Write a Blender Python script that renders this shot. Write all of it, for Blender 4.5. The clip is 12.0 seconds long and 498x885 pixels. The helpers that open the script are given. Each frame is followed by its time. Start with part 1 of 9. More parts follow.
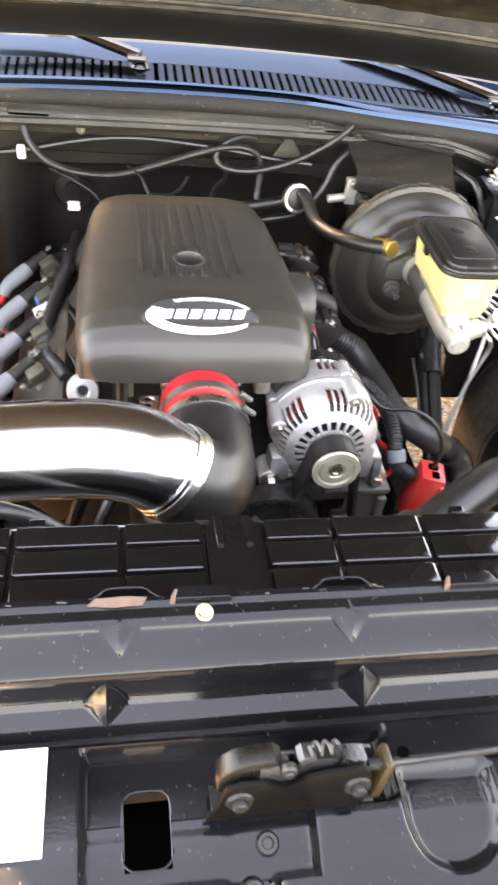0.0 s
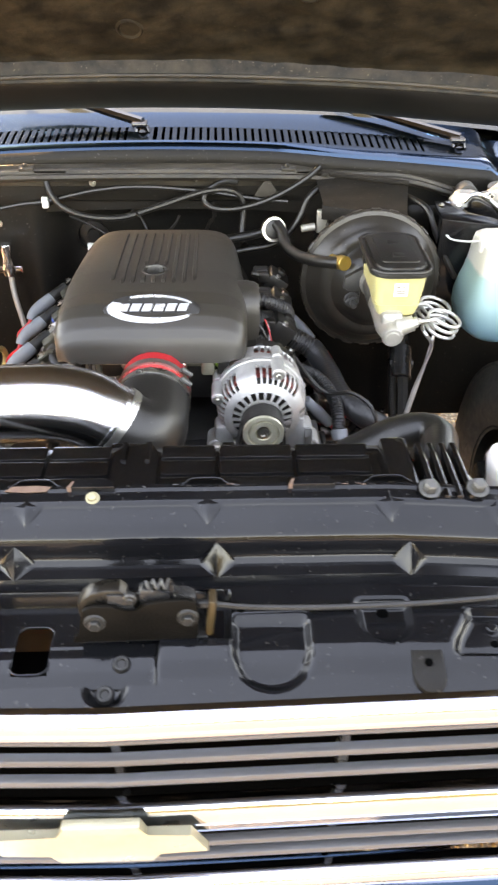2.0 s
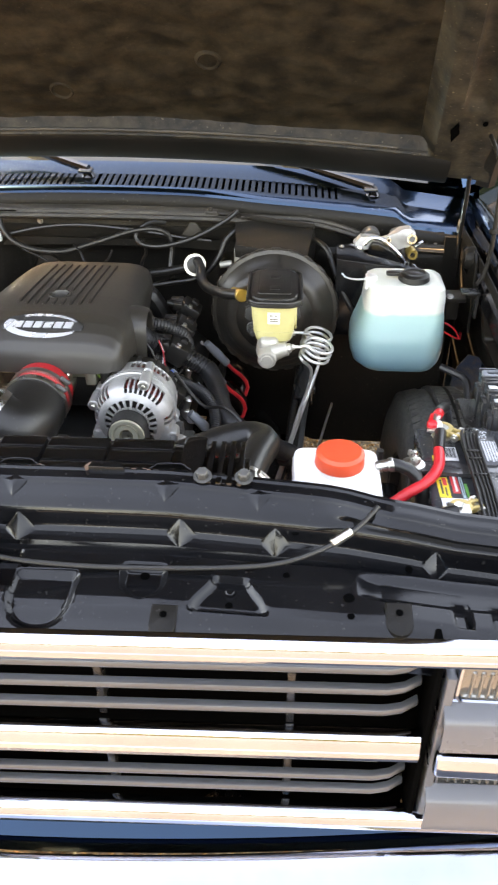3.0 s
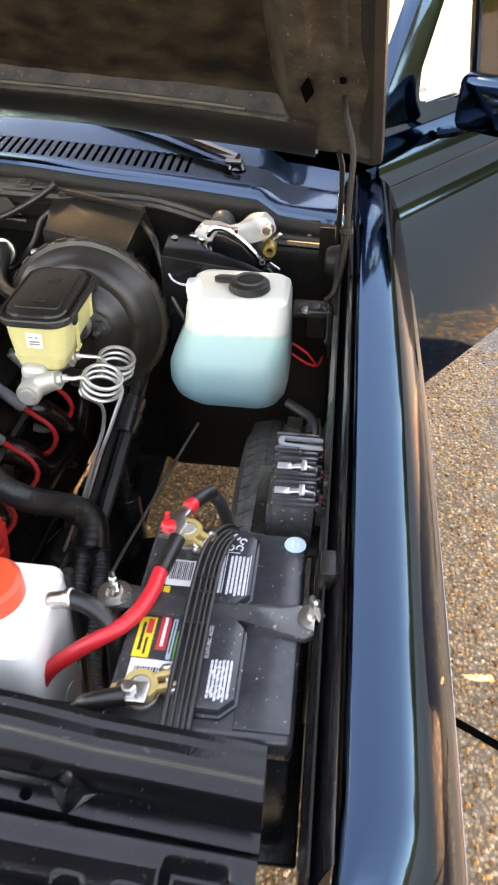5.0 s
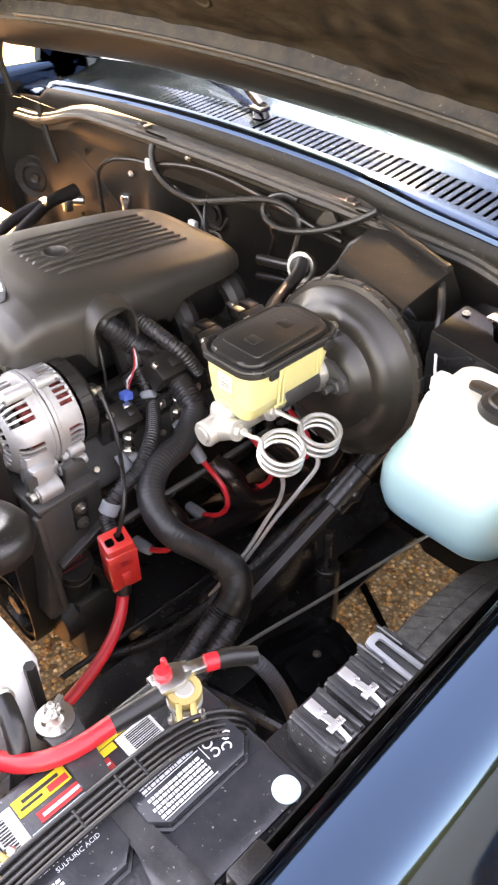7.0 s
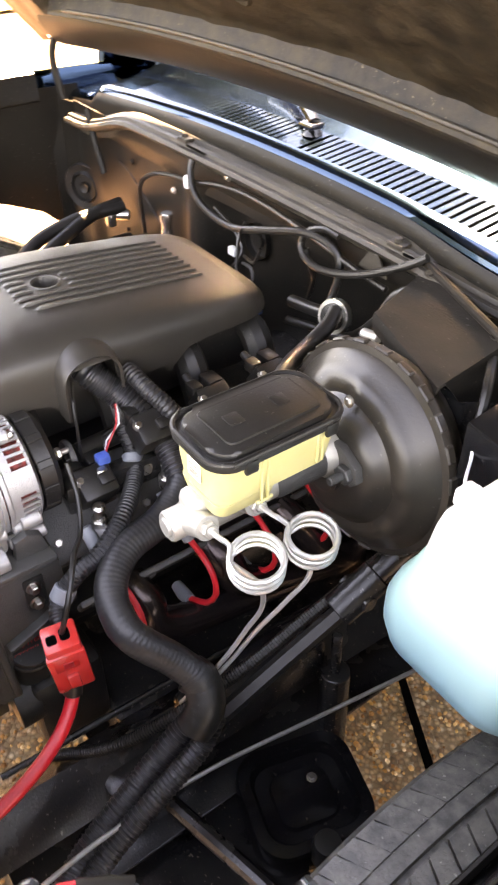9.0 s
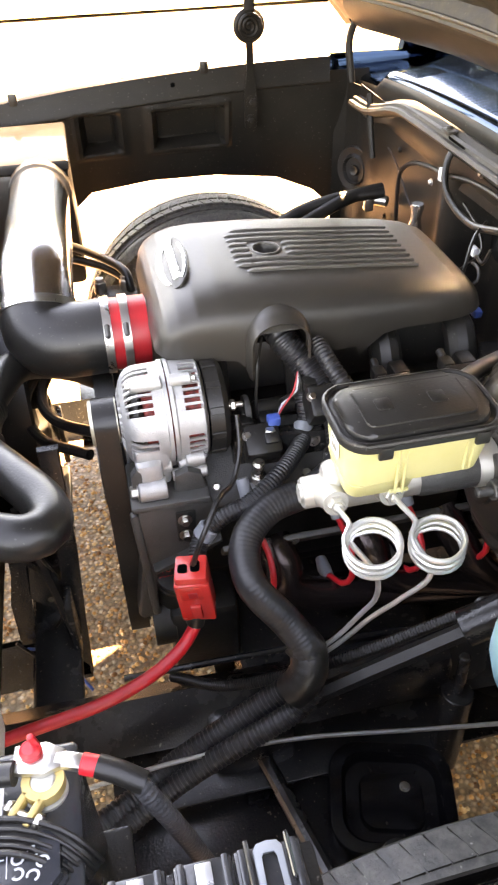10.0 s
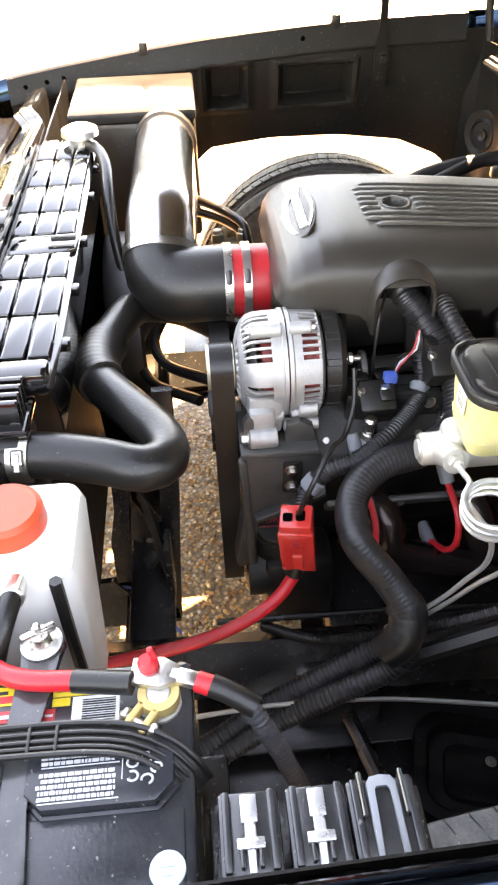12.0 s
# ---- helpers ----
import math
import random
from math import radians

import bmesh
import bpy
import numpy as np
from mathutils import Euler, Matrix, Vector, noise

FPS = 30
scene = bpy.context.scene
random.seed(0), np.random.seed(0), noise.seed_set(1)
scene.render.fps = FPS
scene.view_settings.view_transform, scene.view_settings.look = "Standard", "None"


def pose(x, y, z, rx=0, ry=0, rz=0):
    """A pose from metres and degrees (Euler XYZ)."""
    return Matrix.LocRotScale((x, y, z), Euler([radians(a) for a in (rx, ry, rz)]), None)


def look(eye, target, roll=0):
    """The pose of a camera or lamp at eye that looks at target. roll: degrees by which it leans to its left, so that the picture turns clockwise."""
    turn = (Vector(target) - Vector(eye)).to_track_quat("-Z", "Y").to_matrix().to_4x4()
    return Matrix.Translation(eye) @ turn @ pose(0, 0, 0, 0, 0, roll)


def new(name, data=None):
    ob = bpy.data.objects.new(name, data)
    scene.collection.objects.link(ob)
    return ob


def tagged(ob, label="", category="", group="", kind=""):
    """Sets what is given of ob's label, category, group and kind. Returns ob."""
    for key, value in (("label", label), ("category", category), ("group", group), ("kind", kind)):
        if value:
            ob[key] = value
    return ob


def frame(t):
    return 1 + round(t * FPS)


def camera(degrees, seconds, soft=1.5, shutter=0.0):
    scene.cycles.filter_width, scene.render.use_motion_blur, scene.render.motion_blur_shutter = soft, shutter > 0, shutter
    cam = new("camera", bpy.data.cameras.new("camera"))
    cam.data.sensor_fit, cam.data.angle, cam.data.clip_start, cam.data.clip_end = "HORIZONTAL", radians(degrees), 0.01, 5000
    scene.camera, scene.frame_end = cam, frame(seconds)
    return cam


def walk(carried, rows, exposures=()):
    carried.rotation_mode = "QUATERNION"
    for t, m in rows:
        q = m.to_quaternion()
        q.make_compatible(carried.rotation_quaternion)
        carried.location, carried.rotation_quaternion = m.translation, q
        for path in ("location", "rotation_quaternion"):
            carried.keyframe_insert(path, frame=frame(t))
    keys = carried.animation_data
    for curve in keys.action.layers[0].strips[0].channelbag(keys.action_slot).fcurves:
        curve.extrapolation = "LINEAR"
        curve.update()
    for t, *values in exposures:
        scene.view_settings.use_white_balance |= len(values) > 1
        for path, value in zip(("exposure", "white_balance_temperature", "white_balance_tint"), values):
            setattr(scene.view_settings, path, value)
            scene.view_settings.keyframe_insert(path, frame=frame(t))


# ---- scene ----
cam = camera(36.6, 12.0, 2.1, 0.3)
PATH = [
    (0, (-0.1, -0.316, 1.484), (0.237, 1.125, 0.138), 8.0),
    (0.5, (-0.067, -0.276, 1.491), (0.02, 1.214, 0.159), 3.8),
    (1, (-0.032, -0.355, 1.487), (0.009, 1.202, 0.232), 2.4),
    (1.5, (0.023, -0.494, 1.488), (0.113, 1.071, 0.246), 1.1),
    (2, (0.114, -0.582, 1.499), (0.181, 1.011, 0.292), 0.7),
    (2.5, (0.325, -0.699, 1.512), (0.235, 0.927, 0.351), 0.7),
    (3, (0.45, -0.745, 1.542), (0.36, 0.912, 0.427), 0.2),
    (3.5, (0.524, -0.688, 1.527), (0.462, 0.971, 0.412), -1.5),
    (3.7, (0.56, -0.623, 1.519), (0.557, 1.037, 0.404), -1.0),
    (5.3, (0.872, -0.231, 1.479), (0.642, 1.328, 0.247), 1.3),
    (5.5, (0.883, -0.173, 1.48), (0.602, 1.394, 0.27), 1.3),
    (6, (0.885, -0.076, 1.485), (0.41, 1.432, 0.26), 2.2),
    (6.5, (0.939, 0.009, 1.476), (0.085, 1.323, 0.234), 3.1),
    (7, (1.011, 0.059, 1.485), (-0.078, 1.154, 0.214), 0.8),
    (7.2, (1.02, 0.063, 1.486), (-0.121, 1.12, 0.228), 0.3),
    (8.8, (0.917, 0.284, 1.437), (-0.301, 1.249, 0.178), -1.2),
    (9, (0.933, 0.305, 1.441), (-0.321, 1.216, 0.177), 0.2),
    (9.5, (0.999, 0.377, 1.441), (-0.447, 0.898, 0.161), 1.0),
    (10, (1.009, 0.389, 1.439), (-0.501, 0.704, 0.166), -1.5),
    (10.5, (1.008, 0.376, 1.426), (-0.497, 0.614, 0.131), -1.9),
    (11, (1.016, 0.367, 1.42), (-0.485, 0.53, 0.108), -2.5),
    (11.5, (1.021, 0.359, 1.421), (-0.487, 0.483, 0.114), -2.1),
    (12, (1.02, 0.344, 1.412), (-0.482, 0.441, 0.094), -2.0),
]
EXPOSURES = [(0.0, 5.47, 17700, 24), (0.5, 5.47, 17700, 23), (1.0, 5.42, 17500, 23), (1.6, 5.13, 16800, 22), (2.5, 4.72, 15500, 20), (3.5, 4.37, 15300, 20), (5.5, 4.40, 15500, 23), (6.0, 4.65, 16200, 25), (6.5, 4.95, 18000, 30), (7.0, 5.10, 17500, 30), (9.0, 5.20, 16600, 30), (9.5, 5.15, 16200, 28), (12.0, 4.98, 15300, 23)]
walk(cam, [(t, look(eye, target, roll)) for t, eye, target, roll in PATH], EXPOSURES)


# ---------------------------------------------------------------- light
world = bpy.data.worlds.new("sky")
scene.world = world
world.use_nodes = True
wn = world.node_tree.nodes
sky = wn.new("ShaderNodeTexSky")
sky.sky_type, sky.sun_disc = "NISHITA", False
SUN_EL, SUN_AZ = 52.0, -56.0      # degrees: height, and turn from +y (the cab) towards -x
sky.sun_elevation, sky.sun_rotation = radians(SUN_EL), radians(SUN_AZ)
sky.air_density, sky.dust_density, sky.ozone_density, sky.altitude = 1.0, 0.0, 1.7, 1200
world.node_tree.links.new(sky.outputs[0], wn["Background"].inputs[0])
wn["Background"].inputs[1].default_value = 0.10
sun = new("sun", bpy.data.lights.new("sun", "SUN"))
sun.data.energy, sun.data.angle, sun.data.color = 5.0, radians(0.6), (1.0, 0.90, 0.76)
sun_way = Vector((math.sin(radians(SUN_AZ)) * math.cos(radians(SUN_EL)), math.cos(radians(SUN_AZ)) * math.cos(radians(SUN_EL)), math.sin(radians(SUN_EL))))
sun.matrix_world = look(sun_way * 20, (0, 0, 0))


# ---------------------------------------------------------------- materials
def surface(name, base, rough=0.5, metal=0.0, second=None, blotch=6.0, amount=0.5, grain=300.0, bump=0.15, rough_var=0.12,
            coat=0.0, spec=0.5, specks=0.0, speck_col=(0.5, 0.47, 0.42), trans=0.0, sub=0.0, stretch=(1, 1, 1), ior=1.5):
    """A surface with two scales of variation: blotches that mix base with second, and a fine grain in the relief."""
    m = bpy.data.materials.new(name)
    m.use_nodes = True
    nt = m.node_tree
    b = nt.nodes["Principled BSDF"]
    co = nt.nodes.new("ShaderNodeTexCoord")
    mp = nt.nodes.new("ShaderNodeMapping")
    mp.inputs["Scale"].default_value = stretch
    nt.links.new(co.outputs["Object"], mp.inputs[0])
    n1 = nt.nodes.new("ShaderNodeTexNoise")
    n1.inputs["Scale"].default_value, n1.inputs["Detail"].default_value, n1.inputs["Roughness"].default_value = blotch, 6.0, 0.62
    n2 = nt.nodes.new("ShaderNodeTexNoise")
    n2.inputs["Scale"].default_value, n2.inputs["Detail"].default_value = grain, 3.0
    for n in (n1, n2):
        nt.links.new(mp.outputs[0], n.inputs["Vector"])
    ramp = nt.nodes.new("ShaderNodeMapRange")
    ramp.inputs["From Min"].default_value, ramp.inputs["From Max"].default_value = 0.36, 0.68
    ramp.inputs["To Max"].default_value = amount
    nt.links.new(n1.outputs["Fac"], ramp.inputs["Value"])
    mix = nt.nodes.new("ShaderNodeMix")
    mix.data_type = "RGBA"
    mix.inputs["A"].default_value = (*base, 1)
    mix.inputs["B"].default_value = (*(second or [c * 0.6 for c in base]), 1)
    nt.links.new(ramp.outputs[0], mix.inputs["Factor"])
    col = mix.outputs["Result"]
    if specks:
        n3 = nt.nodes.new("ShaderNodeTexNoise")
        n3.inputs["Scale"].default_value, n3.inputs["Detail"].default_value = 190.0, 2.0
        nt.links.new(mp.outputs[0], n3.inputs["Vector"])
        r3 = nt.nodes.new("ShaderNodeMapRange")
        r3.inputs["From Min"].default_value, r3.inputs["From Max"].default_value = 0.68, 0.76
        r3.inputs["To Max"].default_value = specks
        nt.links.new(n3.outputs["Fac"], r3.inputs["Value"])
        mix2 = nt.nodes.new("ShaderNodeMix")
        mix2.data_type = "RGBA"
        mix2.inputs["B"].default_value = (*speck_col, 1)
        nt.links.new(r3.outputs[0], mix2.inputs["Factor"])
        nt.links.new(col, mix2.inputs["A"])
        col = mix2.outputs["Result"]
    nt.links.new(col, b.inputs["Base Color"])
    rr = nt.nodes.new("ShaderNodeMapRange")
    rr.inputs["To Min"].default_value, rr.inputs["To Max"].default_value = max(0.02, rough - rough_var), min(1.0, rough + rough_var)
    nt.links.new(n1.outputs["Fac"], rr.inputs["Value"])
    nt.links.new(rr.outputs[0], b.inputs["Roughness"])
    b.inputs["Metallic"].default_value = metal
    b.inputs["Coat Weight"].default_value = coat
    b.inputs["Coat Roughness"].default_value = 0.04
    b.inputs["Specular IOR Level"].default_value = spec
    b.inputs["IOR"].default_value = ior
    b.inputs["Transmission Weight"].default_value = trans
    if sub:
        b.inputs["Subsurface Weight"].default_value = sub
        b.inputs["Subsurface Radius"].default_value = (0.02, 0.02, 0.02)
        b.inputs["Subsurface Scale"].default_value = 0.5
    if bump:
        bp = nt.nodes.new("ShaderNodeBump")
        bp.inputs["Strength"].default_value, bp.inputs["Distance"].default_value = bump, 0.002
        nt.links.new(n2.outputs["Fac"], bp.inputs["Height"])
        nt.links.new(bp.outputs[0], b.inputs["Normal"])
    return m


M = {}
# blue metallic base puts the sky's reflection into the black paint's colour
M["body"] = surface("black_paint_sky_tinted", (0.021, 0.050, 0.083), 0.09, 1.0, coat=0.12, second=(0.023, 0.044, 0.070), blotch=4, bump=0.01, rough_var=0.04, spec=0.5)
M["satin"] = surface("black_satin_paint", (0.004, 0.0042, 0.005), 0.14, second=(0.010, 0.010, 0.0105), blotch=9, bump=0.04, specks=0.06, rough_var=0.10, coat=0.0, spec=0.36)
M["chassis"] = surface("black_chassis_paint", (0.014, 0.0142, 0.0148), 0.24, second=(0.032, 0.030, 0.027), blotch=9, amount=0.6, bump=0.25, specks=0.3, rough_var=0.18)
M["dusty"] = surface("dusty_black_sheet", (0.0085, 0.0078, 0.007), 0.40, second=(0.023, 0.0195, 0.0155), blotch=5, amount=0.6, bump=0.15, specks=0.14, spec=0.17, rough_var=0.2)
M["lip"] = surface("worn_firewall_lip", (0.020, 0.0175, 0.0145), 0.5, second=(0.075, 0.062, 0.047), blotch=14, amount=0.8, bump=0.3, specks=0.3, spec=0.4, stretch=(0.5, 2, 2))
M["hood_in"] = surface("dusty_hood_underside", (0.0065, 0.0055, 0.0044), 0.7, second=(0.031, 0.0235, 0.0155), blotch=22, amount=1.0, stretch=(0.85, 1.2, 1.2), bump=1.0, grain=55, specks=0.16, speck_col=(0.12, 0.10, 0.07), spec=0.12, rough_var=0.2)
M["shroud"] = surface("gloss_black_plastic", (0.003, 0.003, 0.0034), 0.10, second=(0.006, 0.006, 0.006), blotch=10, bump=0.01, coat=0.8, rough_var=0.05, spec=0.35)
M["cover"] = surface("dark_grey_moulded_plastic", (0.025, 0.0228, 0.0202), 0.38, second=(0.040, 0.0335, 0.0265), blotch=4, amount=0.6, bump=0.12, grain=900, rough_var=0.06)
M["plastic"] = surface("black_plastic", (0.010, 0.0093, 0.0085), 0.38, second=(0.024, 0.022, 0.020), blotch=14, bump=0.1, specks=0.12)
M["rubber"] = surface("black_rubber", (0.008, 0.0077, 0.0073), 0.36, second=(0.022, 0.019, 0.0165), blotch=12, bump=0.15, specks=0.08, rough_var=0.1)
M["loom"] = surface("black_split_loom", (0.015, 0.0155, 0.017), 0.38, second=(0.034, 0.033, 0.032), blotch=16, bump=0.08)
M["braid"] = surface("braided_grey_sleeve", (0.030, 0.031, 0.035), 0.5, second=(0.06, 0.06, 0.064), blotch=160, bump=0.5, grain=500)
M["bezel"] = surface("slate_grey_bezel", (0.085, 0.090, 0.102), 0.28, second=(0.065, 0.068, 0.076), blotch=7, bump=0.03, coat=0.3)
M["tyre"] = surface("tyre_rubber", (0.046, 0.045, 0.043), 0.5, second=(0.16, 0.15, 0.13), blotch=60, amount=0.7, bump=0.5, grain=250, specks=0.5)
M["polished"] = surface("polished_aluminium", (0.86, 0.87, 0.89), 0.17, 1.0, second=(0.72, 0.74, 0.77), blotch=5, bump=0.02, rough_var=0.06, stretch=(0.4, 3, 3))
M["chrome"] = surface("chrome", (0.44, 0.48, 0.55), 0.07, 1.0, second=(0.34, 0.36, 0.41), blotch=6, amount=0.6, bump=0.02, rough_var=0.04)
M["cast"] = surface("cast_aluminium", (0.52, 0.515, 0.50), 0.42, 0.65, second=(0.32, 0.315, 0.30), blotch=34, bump=0.5, grain=700)
M["castdark"] = surface("dark_cast_aluminium", (0.05, 0.049, 0.047), 0.45, 0.7, second=(0.02, 0.019, 0.018), blotch=16, bump=0.4, grain=500)
M["castpale"] = surface("pale_cast_alloy", (0.50, 0.48, 0.43), 0.45, 0.6, second=(0.36, 0.335, 0.29), blotch=22, bump=0.25, grain=700)
M["zinc"] = surface("zinc_plated_steel", (0.62, 0.60, 0.56), 0.3, 1.0, second=(0.45, 0.42, 0.36), blotch=30, bump=0.1)
M["gold"] = surface("yellow_plate", (0.60, 0.43, 0.17), 0.45, 0.35, second=(0.45, 0.31, 0.12), blotch=40, bump=0.1)
M["steel"] = surface("brake_line_steel", (0.66, 0.66, 0.63), 0.35, 0.75, second=(0.5, 0.49, 0.45), blotch=40, bump=0.1)
M["booster"] = surface("booster_black_coat", (0.018, 0.016, 0.014), 0.32, second=(0.050, 0.039, 0.029), blotch=6, amount=0.7, bump=0.1, specks=0.1)
M["reservoir"] = surface("yellowed_reservoir_plastic", (0.60, 0.53, 0.26), 0.36, second=(0.50, 0.41, 0.15), blotch=9, bump=0.05, sub=0.4)
M["white_tank"] = surface("white_tank_plastic", (0.80, 0.80, 0.77), 0.4, second=(0.70, 0.69, 0.63), blotch=8, bump=0.05, sub=0.4)
M["cap_red"] = surface("red_cap_plastic", (0.75, 0.075, 0.03), 0.4, second=(0.6, 0.05, 0.02), blotch=20, bump=0.05)
M["red"] = surface("red_cable_rubber", (0.72, 0.022, 0.030), 0.34, second=(0.55, 0.015, 0.02), blotch=20, bump=0.06)
M["red_box"] = surface("translucent_red_plastic", (0.80, 0.050, 0.042), 0.25, second=(0.66, 0.032, 0.03), blotch=18, bump=0.05, sub=0.5, coat=0.4)
M["silicone"] = surface("red_silicone_hose", (0.50, 0.018, 0.022), 0.4, second=(0.38, 0.012, 0.015), blotch=14, bump=0.1)
M["battery"] = surface("battery_case", (0.019, 0.022, 0.028), 0.22, second=(0.068, 0.069, 0.070), blotch=11, amount=0.7, bump=0.12, specks=0.5, rough_var=0.18)
M["label_w"] = surface("white_label", (0.78, 0.78, 0.77), 0.45, second=(0.70, 0.70, 0.68), blotch=30, bump=0.02)
M["print"] = surface("white_print", (0.62, 0.63, 0.65), 0.5, second=(0.42, 0.43, 0.45), blotch=60, bump=0.02)
M["label_y"] = surface("yellow_label", (0.85, 0.62, 0.05), 0.45, second=(0.8, 0.55, 0.04), blotch=30, bump=0.02)
M["label_r"] = surface("red_label", (0.70, 0.04, 0.04), 0.45, second=(0.6, 0.03, 0.03), blotch=30, bump=0.02)
M["label_g"] = surface("green_label", (0.08, 0.40, 0.09), 0.45, second=(0.06, 0.33, 0.07), blotch=30, bump=0.02)
M["label_b"] = surface("pale_blue_dot", (0.45, 0.62, 0.68), 0.45, second=(0.38, 0.54, 0.6), blotch=30, bump=0.02)
M["ink"] = surface("black_ink", (0.02, 0.02, 0.02), 0.5, second=(0.03, 0.03, 0.03), bump=0.0)
M["silver"] = surface("silver_emblem", (0.72, 0.73, 0.74), 0.28, 0.7, second=(0.65, 0.65, 0.66), blotch=30, bump=0.03)
M["brass"] = surface("brass", (0.58, 0.38, 0.12), 0.35, 0.9, second=(0.42, 0.26, 0.08), blotch=30, bump=0.1)
M["emblem"] = surface("gold_emblem", (0.50, 0.46, 0.33), 0.3, 0.6, second=(0.36, 0.31, 0.20), blotch=20, bump=0.03)
M["olive_plug"] = surface("olive_grey_plastic", (0.060, 0.058, 0.042), 0.45, second=(0.030, 0.029, 0.022), blotch=20, bump=0.1)
M["pale_metal"] = surface("pale_grey_metal", (0.46, 0.47, 0.47), 0.4, 0.4, second=(0.36, 0.36, 0.36), blotch=20, bump=0.1)
M["grey_boot"] = surface("grey_silicone_boot", (0.225, 0.245, 0.265), 0.55, second=(0.165, 0.18, 0.195), blotch=20, bump=0.1)
M["blue"] = surface("blue_connector", (0.03, 0.12, 0.45), 0.4, second=(0.02, 0.08, 0.3), bump=0.05)
M["slat"] = surface("charcoal_grille_slat", (0.10, 0.102, 0.108), 0.32, 0.4, second=(0.055, 0.055, 0.058), blotch=12, bump=0.1, stretch=(0.3, 3, 3))
M["castgrey"] = surface("grey_cast_alloy", (0.105, 0.103, 0.098), 0.45, 0.5, second=(0.055, 0.053, 0.05), blotch=22, bump=0.5, grain=500)
M["lamp"] = surface("lamp_lens", (0.16, 0.155, 0.145), 0.10, 0.6, second=(0.10, 0.098, 0.09), blotch=10, bump=0.3, grain=60, stretch=(2.2, 0.3, 0.3), coat=1.0)
M["shield"] = surface("dusty_heat_shield", (0.010, 0.0092, 0.0085), 0.6, spec=0.1, second=(0.032, 0.0275, 0.023), blotch=9, amount=0.9, bump=0.2, specks=0.15, stretch=(0.6, 2, 2))
# specular-free near-black; most pieces of it stand for shade in holes and gaps
M["dark"] = surface("matt_black_recess_shade", (0.002, 0.002, 0.002), 0.9, bump=0.05, spec=0.0)
M["header"] = surface("dark_exhaust_steel", (0.050, 0.036, 0.030), 0.22, 0.8, second=(0.085, 0.065, 0.075), blotch=10, bump=0.1)
M["core_fins"] = surface("radiator_fins", (0.009, 0.009, 0.009), 0.6, 0.0, blotch=30, bump=0.3, grain=400)
M["woods"] = surface("distant_woods", (0.022, 0.027, 0.012), 0.9, second=(0.05, 0.043, 0.026), blotch=0.6, amount=0.9, bump=0.0, spec=0.1)
M["relay"] = surface("dusty_smoked_plastic", (0.030, 0.032, 0.035), 0.22, second=(0.085, 0.083, 0.080), blotch=18, amount=0.7, bump=0.1, specks=0.5, rough_var=0.15, coat=0.4)
# the cowl's black is coloured blue for the sky it mirrors
M["cowl"] = surface("cowl_black_sky_tinted", (0.010, 0.034, 0.065), 0.14, 1.0, coat=0.4, second=(0.014, 0.036, 0.062), blotch=9, bump=0.02, rough_var=0.06)
# edge tints dim the paint's reflections at grazing angles
for key, edge in (("body", (0.42, 0.43, 0.46, 1)), ("cowl", (0.72, 0.74, 0.78, 1))):
    M[key].node_tree.nodes["Principled BSDF"].inputs["Specular Tint"].default_value = edge
M["winding"] = surface("red_winding", (0.35, 0.03, 0.02), 0.4, second=(0.05, 0.012, 0.01), blotch=150, amount=1.0, bump=0.8, grain=400)
M["frame_in"] = surface("dusty_hood_frame", (0.007, 0.0062, 0.0054), 0.55, second=(0.050, 0.040, 0.028), blotch=26, amount=0.85, bump=0.6, grain=60, specks=0.7, speck_col=(0.20, 0.16, 0.11), spec=0.28)
M["seal"] = surface("seal_rubber", (0.004, 0.004, 0.004), 0.5, second=(0.010, 0.009, 0.008), blotch=12, bump=0.1, spec=0.2)
M["leaf_grass"] = surface("dry_lawn", (0.14, 0.17, 0.04), 0.8, second=(0.26, 0.25, 0.08), blotch=3, amount=0.9, bump=1.0, grain=40)


def glass(name, tint=(0.9, 0.95, 0.95), rough=0.02):
    m = surface(name, tint, rough, trans=1.0, bump=0.0, rough_var=0.01, ior=1.45, second=tint)
    return m


M["glass"] = glass("clear_glass")


